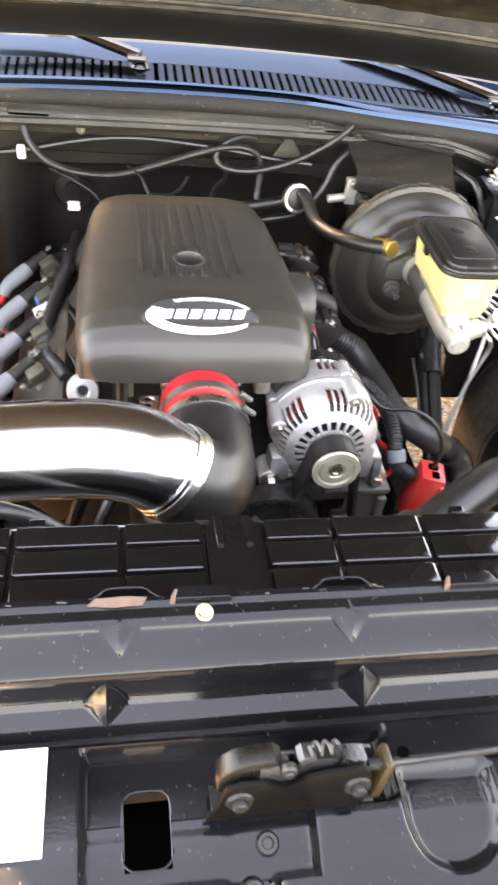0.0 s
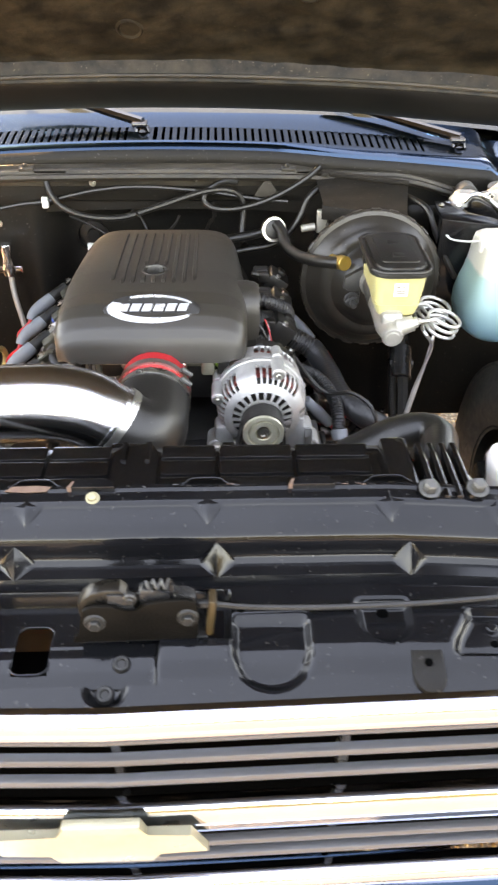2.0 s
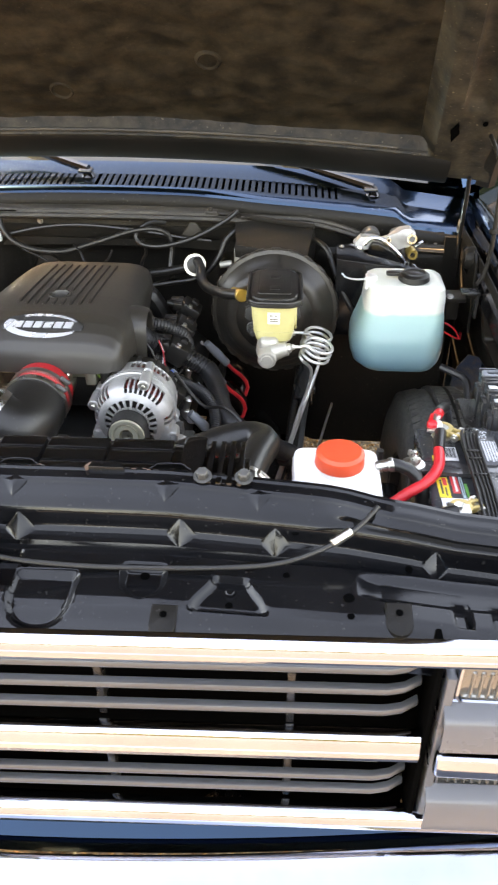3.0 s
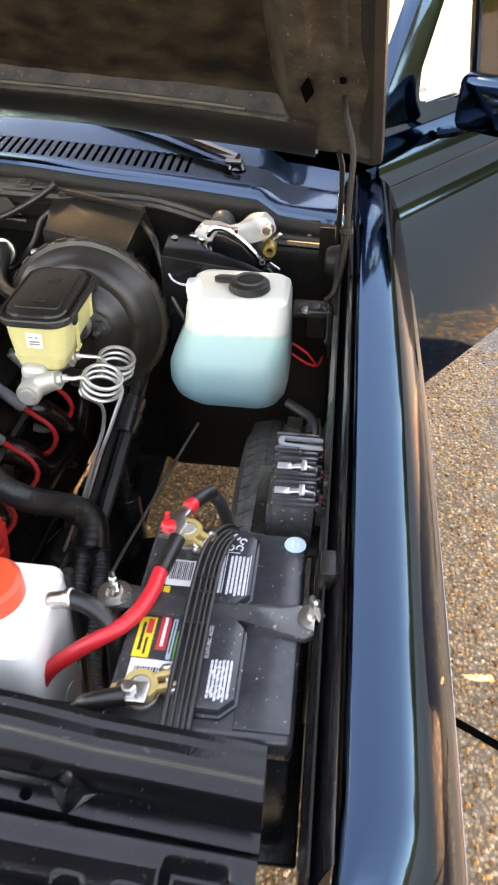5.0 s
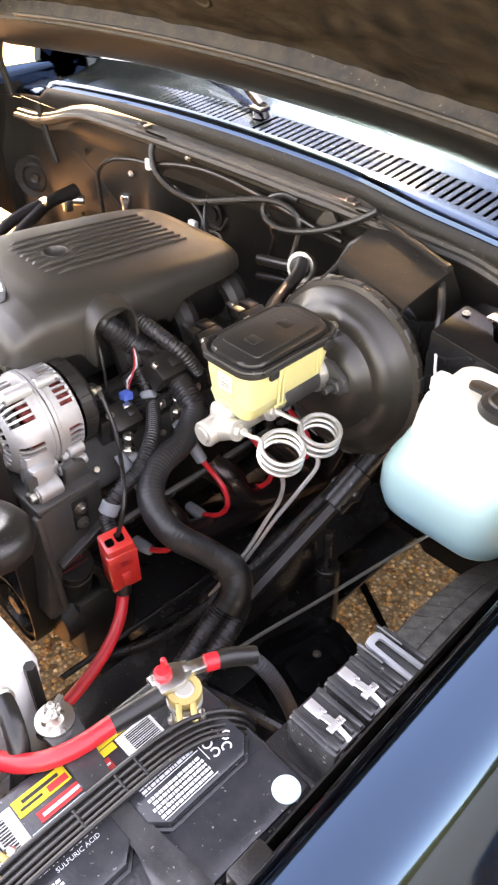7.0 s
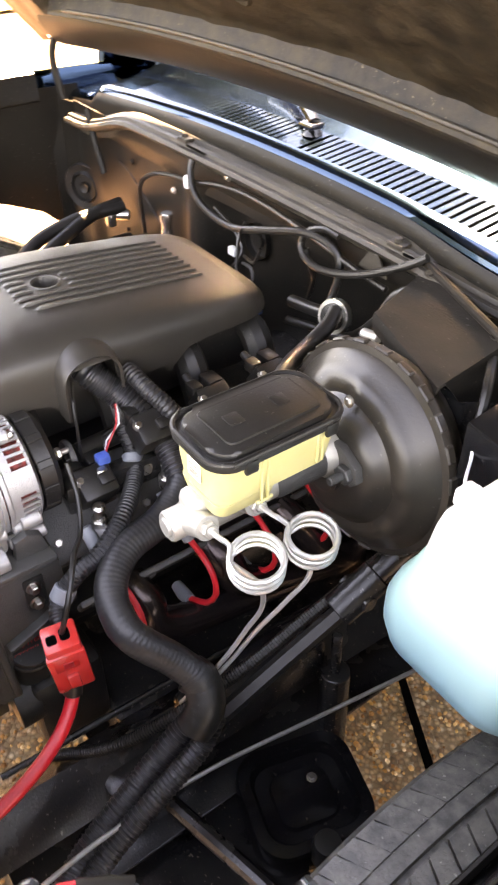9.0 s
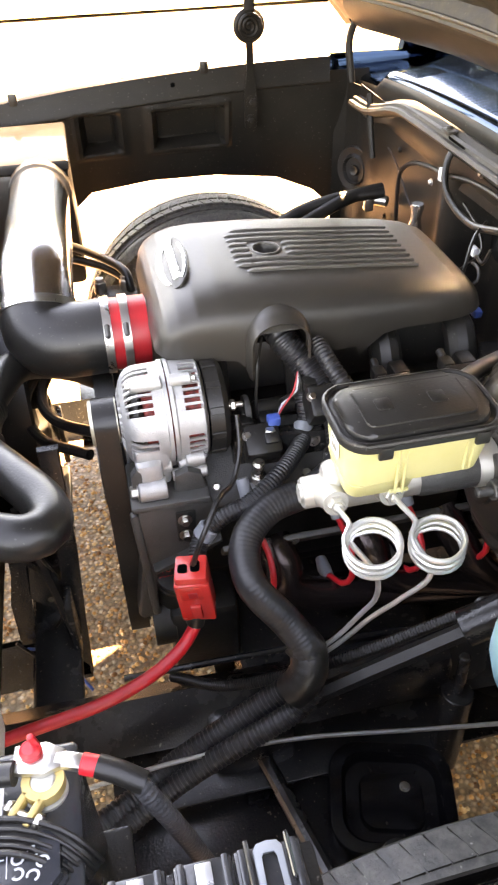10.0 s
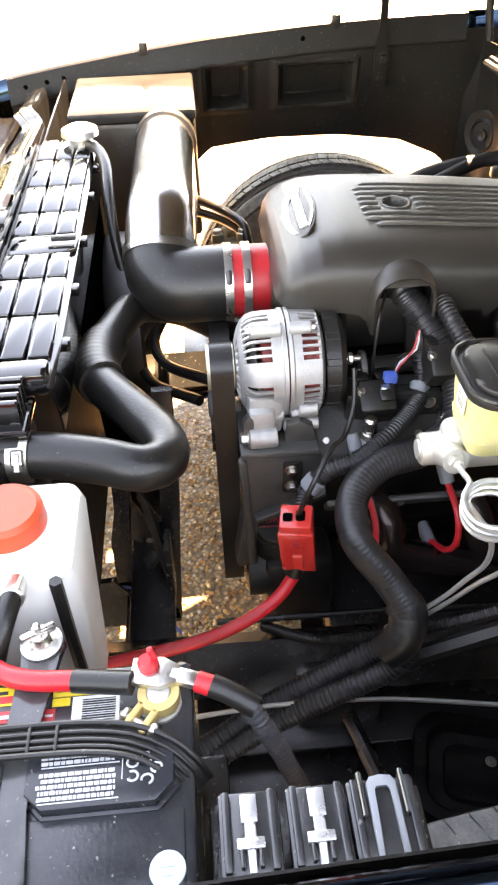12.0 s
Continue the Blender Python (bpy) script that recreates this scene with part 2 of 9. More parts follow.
def aggregate(name):
    """Exposed-aggregate concrete: small brown and tan stones in a darker binder."""
    m = bpy.data.materials.new(name)
    m.use_nodes = True
    nt = m.node_tree
    b = nt.nodes["Principled BSDF"]
    co = nt.nodes.new("ShaderNodeTexCoord")
    vor = nt.nodes.new("ShaderNodeTexVoronoi")
    vor.inputs["Scale"].default_value = 95.0
    nt.links.new(co.outputs["Object"], vor.inputs["Vector"])
    hue = nt.nodes.new("ShaderNodeValToRGB")
    cr = hue.color_ramp
    cr.elements[0].position, cr.elements[0].color = 0.0, (0.18, 0.085, 0.037, 1)
    cr.elements[1].position, cr.elements[1].color = 1.0, (0.64, 0.475, 0.33, 1)
    for p, c in ((0.3, (0.37, 0.205, 0.10, 1)), (0.55, (0.49, 0.305, 0.165, 1)), (0.75, (0.42, 0.225, 0.112, 1))):
        e = cr.elements.new(p)
        e.color = c
    sep = nt.nodes.new("ShaderNodeSeparateColor")
    nt.links.new(vor.outputs["Color"], sep.inputs[0])
    nt.links.new(sep.outputs[0], hue.inputs[0])
    big = nt.nodes.new("ShaderNodeTexNoise")
    big.inputs["Scale"].default_value, big.inputs["Detail"].default_value = 1.3, 5.0
    nt.links.new(co.outputs["Object"], big.inputs["Vector"])
    st = nt.nodes.new("ShaderNodeMapRange")
    st.inputs["From Min"].default_value, st.inputs["From Max"].default_value = 0.3, 0.7
    st.inputs["To Min"].default_value, st.inputs["To Max"].default_value = 0.75, 1.1
    nt.links.new(big.outputs["Fac"], st.inputs["Value"])
    mul = nt.nodes.new("ShaderNodeMix")
    mul.data_type, mul.blend_type = "RGBA", "MULTIPLY"
    mul.inputs["Factor"].default_value = 1.0
    nt.links.new(hue.outputs[0], mul.inputs["A"])
    nt.links.new(st.outputs[0], mul.inputs["B"])
    edge = nt.nodes.new("ShaderNodeMapRange")
    edge.inputs["From Min"].default_value, edge.inputs["From Max"].default_value = 0.25, 0.62
    edge.inputs["To Min"].default_value, edge.inputs["To Max"].default_value = 0.0, 0.75
    nt.links.new(vor.outputs["Distance"], edge.inputs["Value"])
    mx = nt.nodes.new("ShaderNodeMix")
    mx.data_type = "RGBA"
    mx.inputs["B"].default_value = (0.10, 0.064, 0.034, 1)
    nt.links.new(mul.outputs["Result"], mx.inputs["A"])
    nt.links.new(edge.outputs[0], mx.inputs["Factor"])
    # ahead of the truck the drive gives way to grey worn asphalt
    sxyz = nt.nodes.new("ShaderNodeSeparateXYZ")
    nt.links.new(co.outputs["Object"], sxyz.inputs[0])
    far = nt.nodes.new("ShaderNodeMapRange")
    far.inputs["From Min"].default_value, far.inputs["From Max"].default_value = -0.27, -0.42
    far.inputs["To Min"].default_value, far.inputs["To Max"].default_value = 0.0, 0.9
    nt.links.new(sxyz.outputs[1], far.inputs["Value"])
    road = nt.nodes.new("ShaderNodeMix")
    road.data_type = "RGBA"
    road.inputs["B"].default_value = (0.037, 0.046, 0.061, 1)
    # beyond the open door the same dark grey paints shade onto the drive
    aside = nt.nodes.new("ShaderNodeMapRange")
    aside.inputs["From Min"].default_value, aside.inputs["From Max"].default_value = 1.38, 1.62
    aside.inputs["To Min"].default_value, aside.inputs["To Max"].default_value = 0.0, 0.9
    nt.links.new(sxyz.outputs[0], aside.inputs["Value"])
    most = nt.nodes.new("ShaderNodeMath")
    most.operation = "MAXIMUM"
    nt.links.new(far.outputs[0], most.inputs[0])
    nt.links.new(aside.outputs[0], most.inputs[1])
    nt.links.new(most.outputs[0], road.inputs["Factor"])
    nt.links.new(mx.outputs["Result"], road.inputs["A"])
    nt.links.new(road.outputs["Result"], b.inputs["Base Color"])
    b.inputs["Roughness"].default_value = 0.62
    inv = nt.nodes.new("ShaderNodeMath")
    inv.operation, inv.inputs[0].default_value = "SUBTRACT", 1.0
    nt.links.new(vor.outputs["Distance"], inv.inputs[1])
    bp = nt.nodes.new("ShaderNodeBump")
    bp.inputs["Strength"].default_value, bp.inputs["Distance"].default_value = 0.9, 0.004
    nt.links.new(inv.outputs[0], bp.inputs["Height"])
    nt.links.new(bp.outputs[0], b.inputs["Normal"])
    return m


M["ground"] = aggregate("exposed_aggregate_concrete")


def fluid_tank(name):
    """Milky white tank plastic through which blue fluid shows up to its level."""
    m = surface(name, (0.70, 0.71, 0.64), 0.36, second=(0.60, 0.62, 0.52), blotch=10, bump=0.04, sub=0.4)
    nt = m.node_tree
    b = nt.nodes["Principled BSDF"]
    was = b.inputs["Base Color"].links[0].from_socket
    co = nt.nodes.new("ShaderNodeTexCoord")
    sep = nt.nodes.new("ShaderNodeSeparateXYZ")
    nt.links.new(co.outputs["Object"], sep.inputs[0])
    no = nt.nodes.new("ShaderNodeTexNoise")
    no.inputs["Scale"].default_value = 14.0
    nt.links.new(co.outputs["Object"], no.inputs["Vector"])
    ad = nt.nodes.new("ShaderNodeMath")
    ad.operation, ad.inputs[1].default_value = "MULTIPLY_ADD", 0.02
    nt.links.new(no.outputs["Fac"], ad.inputs[0])
    nt.links.new(sep.outputs[2], ad.inputs[2])
    mr = nt.nodes.new("ShaderNodeMapRange")
    mr.inputs["From Min"].default_value, mr.inputs["From Max"].default_value = 0.137, 0.129
    mr.inputs["To Max"].default_value = 0.9
    nt.links.new(ad.outputs[0], mr.inputs["Value"])
    deep = nt.nodes.new("ShaderNodeMapRange")
    deep.inputs["From Min"].default_value, deep.inputs["From Max"].default_value = 0.13, 0.02
    nt.links.new(ad.outputs[0], deep.inputs["Value"])
    tone = nt.nodes.new("ShaderNodeMix")
    tone.data_type = "RGBA"
    tone.inputs["A"].default_value, tone.inputs["B"].default_value = (0.27, 0.49, 0.44, 1), (0.055, 0.25, 0.33, 1)
    nt.links.new(deep.outputs[0], tone.inputs["Factor"])
    mx = nt.nodes.new("ShaderNodeMix")
    mx.data_type = "RGBA"
    nt.links.new(tone.outputs["Result"], mx.inputs["B"])
    nt.links.new(was, mx.inputs["A"])
    nt.links.new(mr.outputs[0], mx.inputs["Factor"])
    nt.links.new(mx.outputs["Result"], b.inputs["Base Color"])
    return m


M["washer"] = fluid_tank("tank_with_blue_fluid")

# ---------------------------------------------------------------- mesh helpers
ORIGIN = {}


def thing(name, label, category, base, group="", kind=""):
    """An Empty at its base, which parents its parts."""
    e = new(name)
    e.empty_display_size = 0.05
    e.location = base
    ORIGIN[e] = Vector(base)
    return tagged(e, label, category, group, kind)


def finish(me, bm, material, angle=35):
    bmesh.ops.recalc_face_normals(bm, faces=bm.faces)
    for f in bm.faces:
        f.smooth = True
    bm.to_mesh(me)
    bm.free()
    me.set_sharp_from_angle(angle=radians(angle))
    me.materials.append(M[material] if isinstance(material, str) else material)


def part(name, bm, material, parent, label=""):
    """Links a bmesh, given in world metres, as one mesh object under a thing or a part."""
    o = ORIGIN[parent]
    bmesh.ops.translate(bm, verts=bm.verts, vec=-o)
    me = bpy.data.meshes.new(name)
    finish(me, bm, material)
    ob = new(name, me)
    ob.parent = parent
    ORIGIN[ob] = o
    return tagged(ob, label)


def solid(name, bm, material, label, category, group="", kind=""):
    """Links a bmesh, given in world metres, as a thing of one mesh, with its origin at its base."""
    lo = [min(v.co[i] for v in bm.verts) for i in range(3)]
    hi = [max(v.co[i] for v in bm.verts) for i in range(3)]
    o = Vector(((lo[0] + hi[0]) / 2, (lo[1] + hi[1]) / 2, lo[2]))
    bmesh.ops.translate(bm, verts=bm.verts, vec=-o)
    me = bpy.data.meshes.new(name)
    finish(me, bm, material)
    ob = new(name, me)
    ob.location = o
    ORIGIN[ob] = o
    return tagged(ob, label, category, group, kind)


def add(a, *others):
    """Joins bmeshes into the first."""
    for b in others:
        me = bpy.data.meshes.new("tmp")
        b.to_mesh(me)
        b.free()
        a.from_mesh(me)
        bpy.data.meshes.remove(me)
    return a


def moved(bm, m):
    bmesh.ops.transform(bm, matrix=m, verts=bm.verts)
    return bm


def box(c, s, bevel=0.003, seg=2, turn=(0, 0, 0)):
    """A bevelled box: centre, size, and degrees of turn."""
    bm = bmesh.new()
    bmesh.ops.create_cube(bm, size=1.0)
    bmesh.ops.scale(bm, vec=s, verts=bm.verts)
    if bevel:
        bmesh.ops.bevel(bm, geom=bm.edges[:], offset=min(bevel, min(s) * 0.45), segments=seg, affect="EDGES", profile=0.5)
    return moved(bm, pose(*c, *turn))


def frame_to(p0, p1):
    """A pose at p0 whose z runs to p1."""
    d = Vector(p1) - Vector(p0)
    return Matrix.Translation(p0) @ d.to_track_quat("Z", "Y").to_matrix().to_4x4()


def lathe(profile, p0, p1, seg=28):
    """Turns a profile of (radius, height) round the axis from p0 towards p1."""
    bm = bmesh.new()
    rings = []
    for r, h in profile:
        if r < 1e-5:
            rings.append([bm.verts.new((0, 0, h))])
        else:
            rings.append([bm.verts.new((r * math.cos(2 * math.pi * k / seg), r * math.sin(2 * math.pi * k / seg), h)) for k in range(seg)])
    for a, b in zip(rings, rings[1:]):
        for k in range(seg):
            j = (k + 1) % seg
            if len(a) == 1 and len(b) == 1:
                continue
            if len(a) == 1:
                bm.faces.new((a[0], b[k], b[j]))
            elif len(b) == 1:
                bm.faces.new((a[k], a[j], b[0]))
            else:
                bm.faces.new((a[k], a[j], b[j], b[k]))
    return moved(bm, frame_to(p0, p1))


def slotted(profile, p0, p1, seg, hole, thick=0.004):
    """A turned shell with openings: hole(k, row) tells which of its faces are cut out."""
    bm = bmesh.new()
    rings = [[bm.verts.new((r * math.cos(2 * math.pi * k / seg), r * math.sin(2 * math.pi * k / seg), h)) for k in range(seg)] for r, h in profile]
    for j, (a, b) in enumerate(zip(rings, rings[1:])):
        for k in range(seg):
            if not hole(k, j):
                bm.faces.new((a[k], a[(k + 1) % seg], b[(k + 1) % seg], b[k]))
    bmesh.ops.recalc_face_normals(bm, faces=bm.faces)
    bmesh.ops.solidify(bm, geom=bm.faces[:], thickness=thick)
    return moved(bm, frame_to(p0, p1))


def cyl(p0, p1, r, r1=None, seg=20, bev=0.0015):
    """A capped cylinder or cone with softened rims."""
    r1 = r if r1 is None else r1
    h = (Vector(p1) - Vector(p0)).length
    b = min(bev, h * 0.3, r * 0.4, r1 * 0.4)
    return lathe([(0, 0), (r - b, 0), (r, b), (r1, h - b), (r1 - b, h), (0, h)], p0, p1, seg)


def smooth_path(pts, step=0.012):
    """A curve through the points, evenly sampled."""
    P = [Vector(p) for p in pts]
    if len(P) == 2:
        n = max(2, int((P[1] - P[0]).length / step))
        return [P[0].lerp(P[1], k / n) for k in range(n + 1)]
    ext = [P[0] * 2 - P[1]] + P + [P[-1] * 2 - P[-2]]
    out = []
    for i in range(1, len(ext) - 2):
        a, b, c, d = ext[i - 1:i + 3]
        n = max(2, int((c - b).length / step))
        for k in range(n):
            t = k / n
            out.append(0.5 * ((2 * b) + (c - a) * t + (2 * a - 5 * b + 4 * c - d) * t * t + (3 * b - 3 * c + d - a) * t ** 3))
    out.append(P[-1])
    return out


def tube(pts, r, seg=12, step=0.012, ribs=0.0, pitch=0.008, cap=True, radii=None):
    """A round tube along a smooth path; ribs: depth of its corrugation."""
    path = smooth_path(pts, pitch / 4 if ribs else step)
    bm = bmesh.new()
    rings = []
    up = Vector((0, 0, 1))
    t0 = (path[1] - path[0]).normalized()
    if abs(t0.dot(up)) > 0.9:
        up = Vector((1, 0, 0))
    nrm = (up - t0 * up.dot(t0)).normalized()
    far = 0.0
    n = len(path)
    for i, p in enumerate(path):
        t = (path[min(i + 1, n - 1)] - path[max(i - 1, 0)]).normalized()
        nrm = (nrm - t * nrm.dot(t)).normalized()
        bi = t.cross(nrm)
        if i:
            far += (p - path[i - 1]).length
        rad = r
        if radii:
            q = i / (n - 1) * (len(radii) - 1)
            k = min(int(q), len(radii) - 2)
            rad = radii[k] + (radii[k + 1] - radii[k]) * (q - k)
        if ribs:
            rad += ribs * (0.5 if math.sin(2 * math.pi * far / pitch) > 0 else -0.5)
        rings.append([bm.verts.new(p + (nrm * math.cos(2 * math.pi * k / seg) + bi * math.sin(2 * math.pi * k / seg)) * rad) for k in range(seg)])
    for a, b in zip(rings, rings[1:]):
        for k in range(seg):
            bm.faces.new((a[k], a[(k + 1) % seg], b[(k + 1) % seg], b[k]))
    if cap:
        bm.faces.new(rings[0][::-1])
        bm.faces.new(rings[-1])
    return bm


def prism(poly, depth, m, bevel=0.0):
    """A flat outline (x, y) pulled up by depth, then placed by the pose m."""
    bm = bmesh.new()
    low = [bm.verts.new((x, y, 0)) for x, y in poly]
    top = [bm.verts.new((x, y, depth)) for x, y in poly]
    n = len(poly)
    bm.faces.new(low[::-1])
    bm.faces.new(top)
    for k in range(n):
        bm.faces.new((low[k], low[(k + 1) % n], top[(k + 1) % n], top[k]))
    if bevel:
        edges = [e for e in bm.edges if all(abs(v.co.z - depth) < 1e-6 for v in e.verts)]
        bmesh.ops.bevel(bm, geom=edges, offset=bevel, segments=2, affect="EDGES", profile=0.5)
    return moved(bm, m)


def round_rect(w, h, r, n=5):
    """The outline of a rectangle with rounded corners."""
    out = []
    for cx, cy, a in ((w / 2 - r, h / 2 - r, 0), (-w / 2 + r, h / 2 - r, 90), (-w / 2 + r, -h / 2 + r, 180), (w / 2 - r, -h / 2 + r, 270)):
        for k in range(n + 1):
            q = radians(a + 90 * k / n)
            out.append((cx + r * math.cos(q), cy + r * math.sin(q)))
    return out


def loft(rings, cap=True):
    """Closed rings of equally many points, joined into one skin."""
    bm = bmesh.new()
    vs = [[bm.verts.new(p) for p in ring] for ring in rings]
    n = len(vs[0])
    for a, b in zip(vs, vs[1:]):
        for k in range(n):
            bm.faces.new((a[k], a[(k + 1) % n], b[(k + 1) % n], b[k]))
    if cap:
        bm.faces.new(vs[0][::-1])
        bm.faces.new(vs[-1])
    return bm


def skin(rows, thick=0.0):
    """An open sheet from rows of points; thick: its thickness."""
    bm = bmesh.new()
    vs = [[bm.verts.new(p) for p in row] for row in rows]
    for a, b in zip(vs, vs[1:]):
        for k in range(len(a) - 1):
            bm.faces.new((a[k], a[k + 1], b[k + 1], b[k]))
    if thick:
        bmesh.ops.recalc_face_normals(bm, faces=bm.faces)
        bmesh.ops.solidify(bm, geom=bm.faces[:], thickness=thick)
    return bm


def bolt(p, way, r=0.006, h=0.006):
    """A hexagon head on a washer, facing along way."""
    p, way = Vector(p), Vector(way).normalized()
    a = lathe([(0, 0), (r * 1.55, 0), (r * 1.55, 0.0012), (r * 1.05, 0.0015)], p, p + way, 18)
    b = lathe([(r * 1.0, 0.001), (r, h * 0.85), (r * 0.8, h), (0, h)], p, p + way, 6)
    return add(a, b)


def smoothstep(a, b, x):
    t = max(0.0, min(1.0, (x - a) / (b - a)))
    return t * t * (3 - 2 * t)


def lerp_rows(keys, x):
    """Straight lines between (x, value) keys."""
    if x <= keys[0][0]:
        return keys[0][1]
    for (a, va), (b, vb) in zip(keys, keys[1:]):
        if x <= b:
            return va + (vb - va) * (x - a) / (b - a)
    return keys[-1][1]


# ---------------------------------------------------------------- ground
def build_ground():
    bm = bmesh.new()
    xs = [-300, -40, -12, -6, -3, -1.5, 0, 1.5, 3, 6, 12, 40, 300]
    rows = [[(x, y, 0) for x in xs] for y in xs]
    g = solid("ground", add(bm, skin(rows)), "ground", "brown exposed-aggregate concrete driveway", "ground", kind="structure")
    # sawn joints in the slab
    for p, q in (((-3.0, 3.0), (4.0, -0.885)),):
        d = Vector((q[0] - p[0], q[1] - p[1], 0))
        mid = ((p[0] + q[0]) / 2, (p[1] + q[1]) / 2, 0.002)
        part("joint", box(mid, (d.length, 0.018, 0.006), 0.001, 1, (0, 0, math.degrees(math.atan2(d.y, d.x)))), "dark", g)
    lawn = skin([[(x, y, 0.03 + 0.02 * noise.noise((x * 1.7, y * 1.7, 0))) for x in np.linspace(-40, -7.4, 60)] for y in np.linspace(-30, 30, 60)])
    solid("lawn", lawn, "leaf_grass", "dry yellow-green lawn beyond the driveway", "lawn", kind="structure")

    # uneven line of woods far round the drive
    rows = []
    for k in range(241):
        a = 2 * math.pi * (k % 240) / 240
        r = 42 + 5 * noise.noise((math.cos(a) * 3, math.sin(a) * 3, 2))
        top = 6.0 + 3.0 * noise.noise((math.cos(a) * 6, math.sin(a) * 6, 4)) + 1.6 * noise.noise((math.cos(a) * 22, math.sin(a) * 22, 8))
        rows.append([((r + d) * math.cos(a), (r + d) * math.sin(a), z) for d, z in ((0, 0), (0.6, top * 0.5), (1.5, top * 0.85), (3.0, top), (5.0, top * 0.8), (6.0, 0))])
    solid("backdrop", skin(rows), "woods", "distant brown-green woods round the driveway", "woods", kind="structure")


build_ground()


def pebbles():
    """Stones of the aggregate that stand proud of the slab round and under the truck."""
    rng = np.random.default_rng(7)
    n = 26000
    x, y = rng.uniform(-0.75, 2.0, n), rng.uniform(-0.35, 2.3, n)
    r = rng.uniform(0.0028, 0.0072, n)
    ring = np.array([[math.cos(a), math.sin(a)] for a in np.linspace(0, 2 * math.pi, 6)[:-1]])
    ang = rng.uniform(0, 6.28, n)
    ca, sa = np.cos(ang), np.sin(ang)
    el = rng.uniform(0.6, 1.0, n)
    verts = np.zeros((n, 11, 3))
    for lvl, (k, h) in enumerate(((1.0, 0.0), (0.72, 0.62))):
        px, py = ring[:, 0][None] * (r * k)[:, None], ring[:, 1][None] * (r * k * el)[:, None]
        jit = rng.uniform(0.85, 1.15, (n, 5))
        verts[:, lvl * 5:lvl * 5 + 5, 0] = x[:, None] + (px * ca[:, None] - py * sa[:, None]) * jit
        verts[:, lvl * 5:lvl * 5 + 5, 1] = y[:, None] + (px * sa[:, None] + py * ca[:, None]) * jit
        verts[:, lvl * 5:lvl * 5 + 5, 2] = (r * h * 0.8)[:, None]
    verts[:, 10] = np.stack([x, y, r * 0.72], 1)
    base = []
    for k in range(5):
        j = (k + 1) % 5
        base += [(k, j, 5 + j), (k, 5 + j, 5 + k), (5 + k, 5 + j, 10)]
    faces = (np.array(base)[None] + (np.arange(n) * 11)[:, None, None]).reshape(-1, 3)
    me = bpy.data.meshes.new("pebbles")
    me.from_pydata(verts.reshape(-1, 3).tolist(), [], faces.tolist())
    me.polygons.foreach_set("use_smooth", np.ones(len(me.polygons), bool))
    m = bpy.data.materials.new("river_stones")
    m.use_nodes = True
    nt = m.node_tree
    b = nt.nodes["Principled BSDF"]
    geo = nt.nodes.new("ShaderNodeNewGeometry")
    cr = nt.nodes.new("ShaderNodeValToRGB")
    cr.color_ramp.elements[0].color = (0.16, 0.060, 0.018, 1)
    cr.color_ramp.elements[1].color = (0.70, 0.49, 0.29, 1)
    for p, c in ((0.25, (0.36, 0.155, 0.052, 1)), (0.5, (0.52, 0.25, 0.088, 1)), (0.7, (0.42, 0.225, 0.105, 1)), (0.85, (0.62, 0.335, 0.135, 1))):
        cr.color_ramp.elements.new(p).color = c
    nt.links.new(geo.outputs["Random Per Island"], cr.inputs[0])
    nt.links.new(cr.outputs[0], b.inputs["Base Color"])
    b.inputs["Roughness"].default_value = 0.8
    b.inputs["Specular IOR Level"].default_value = 0.3
    me.materials.append(m)
    tagged(new("pebbles", me), "small brown and tan stones set in the concrete", "pebbles", kind="stuff")


pebbles()

# ---------------------------------------------------------------- pickup truck
truck = thing("pickup_truck", "old black pickup truck parked with its hood open", "pickup truck", (0, 0.68, 0))

def fender_top(y):
    """The height of the fender's inner rail along the truck."""
    return 0.925 + 0.160 * y - 0.080 * y * y


ARCH = [(0.10, 0.30), (0.22, 0.50), (0.30, 0.64), (0.40, 0.722), (0.55, 0.738), (0.72, 0.736), (0.88, 0.715), (0.98, 0.672), (1.08, 0.58), (1.16, 0.46), (1.2, 0.3)]


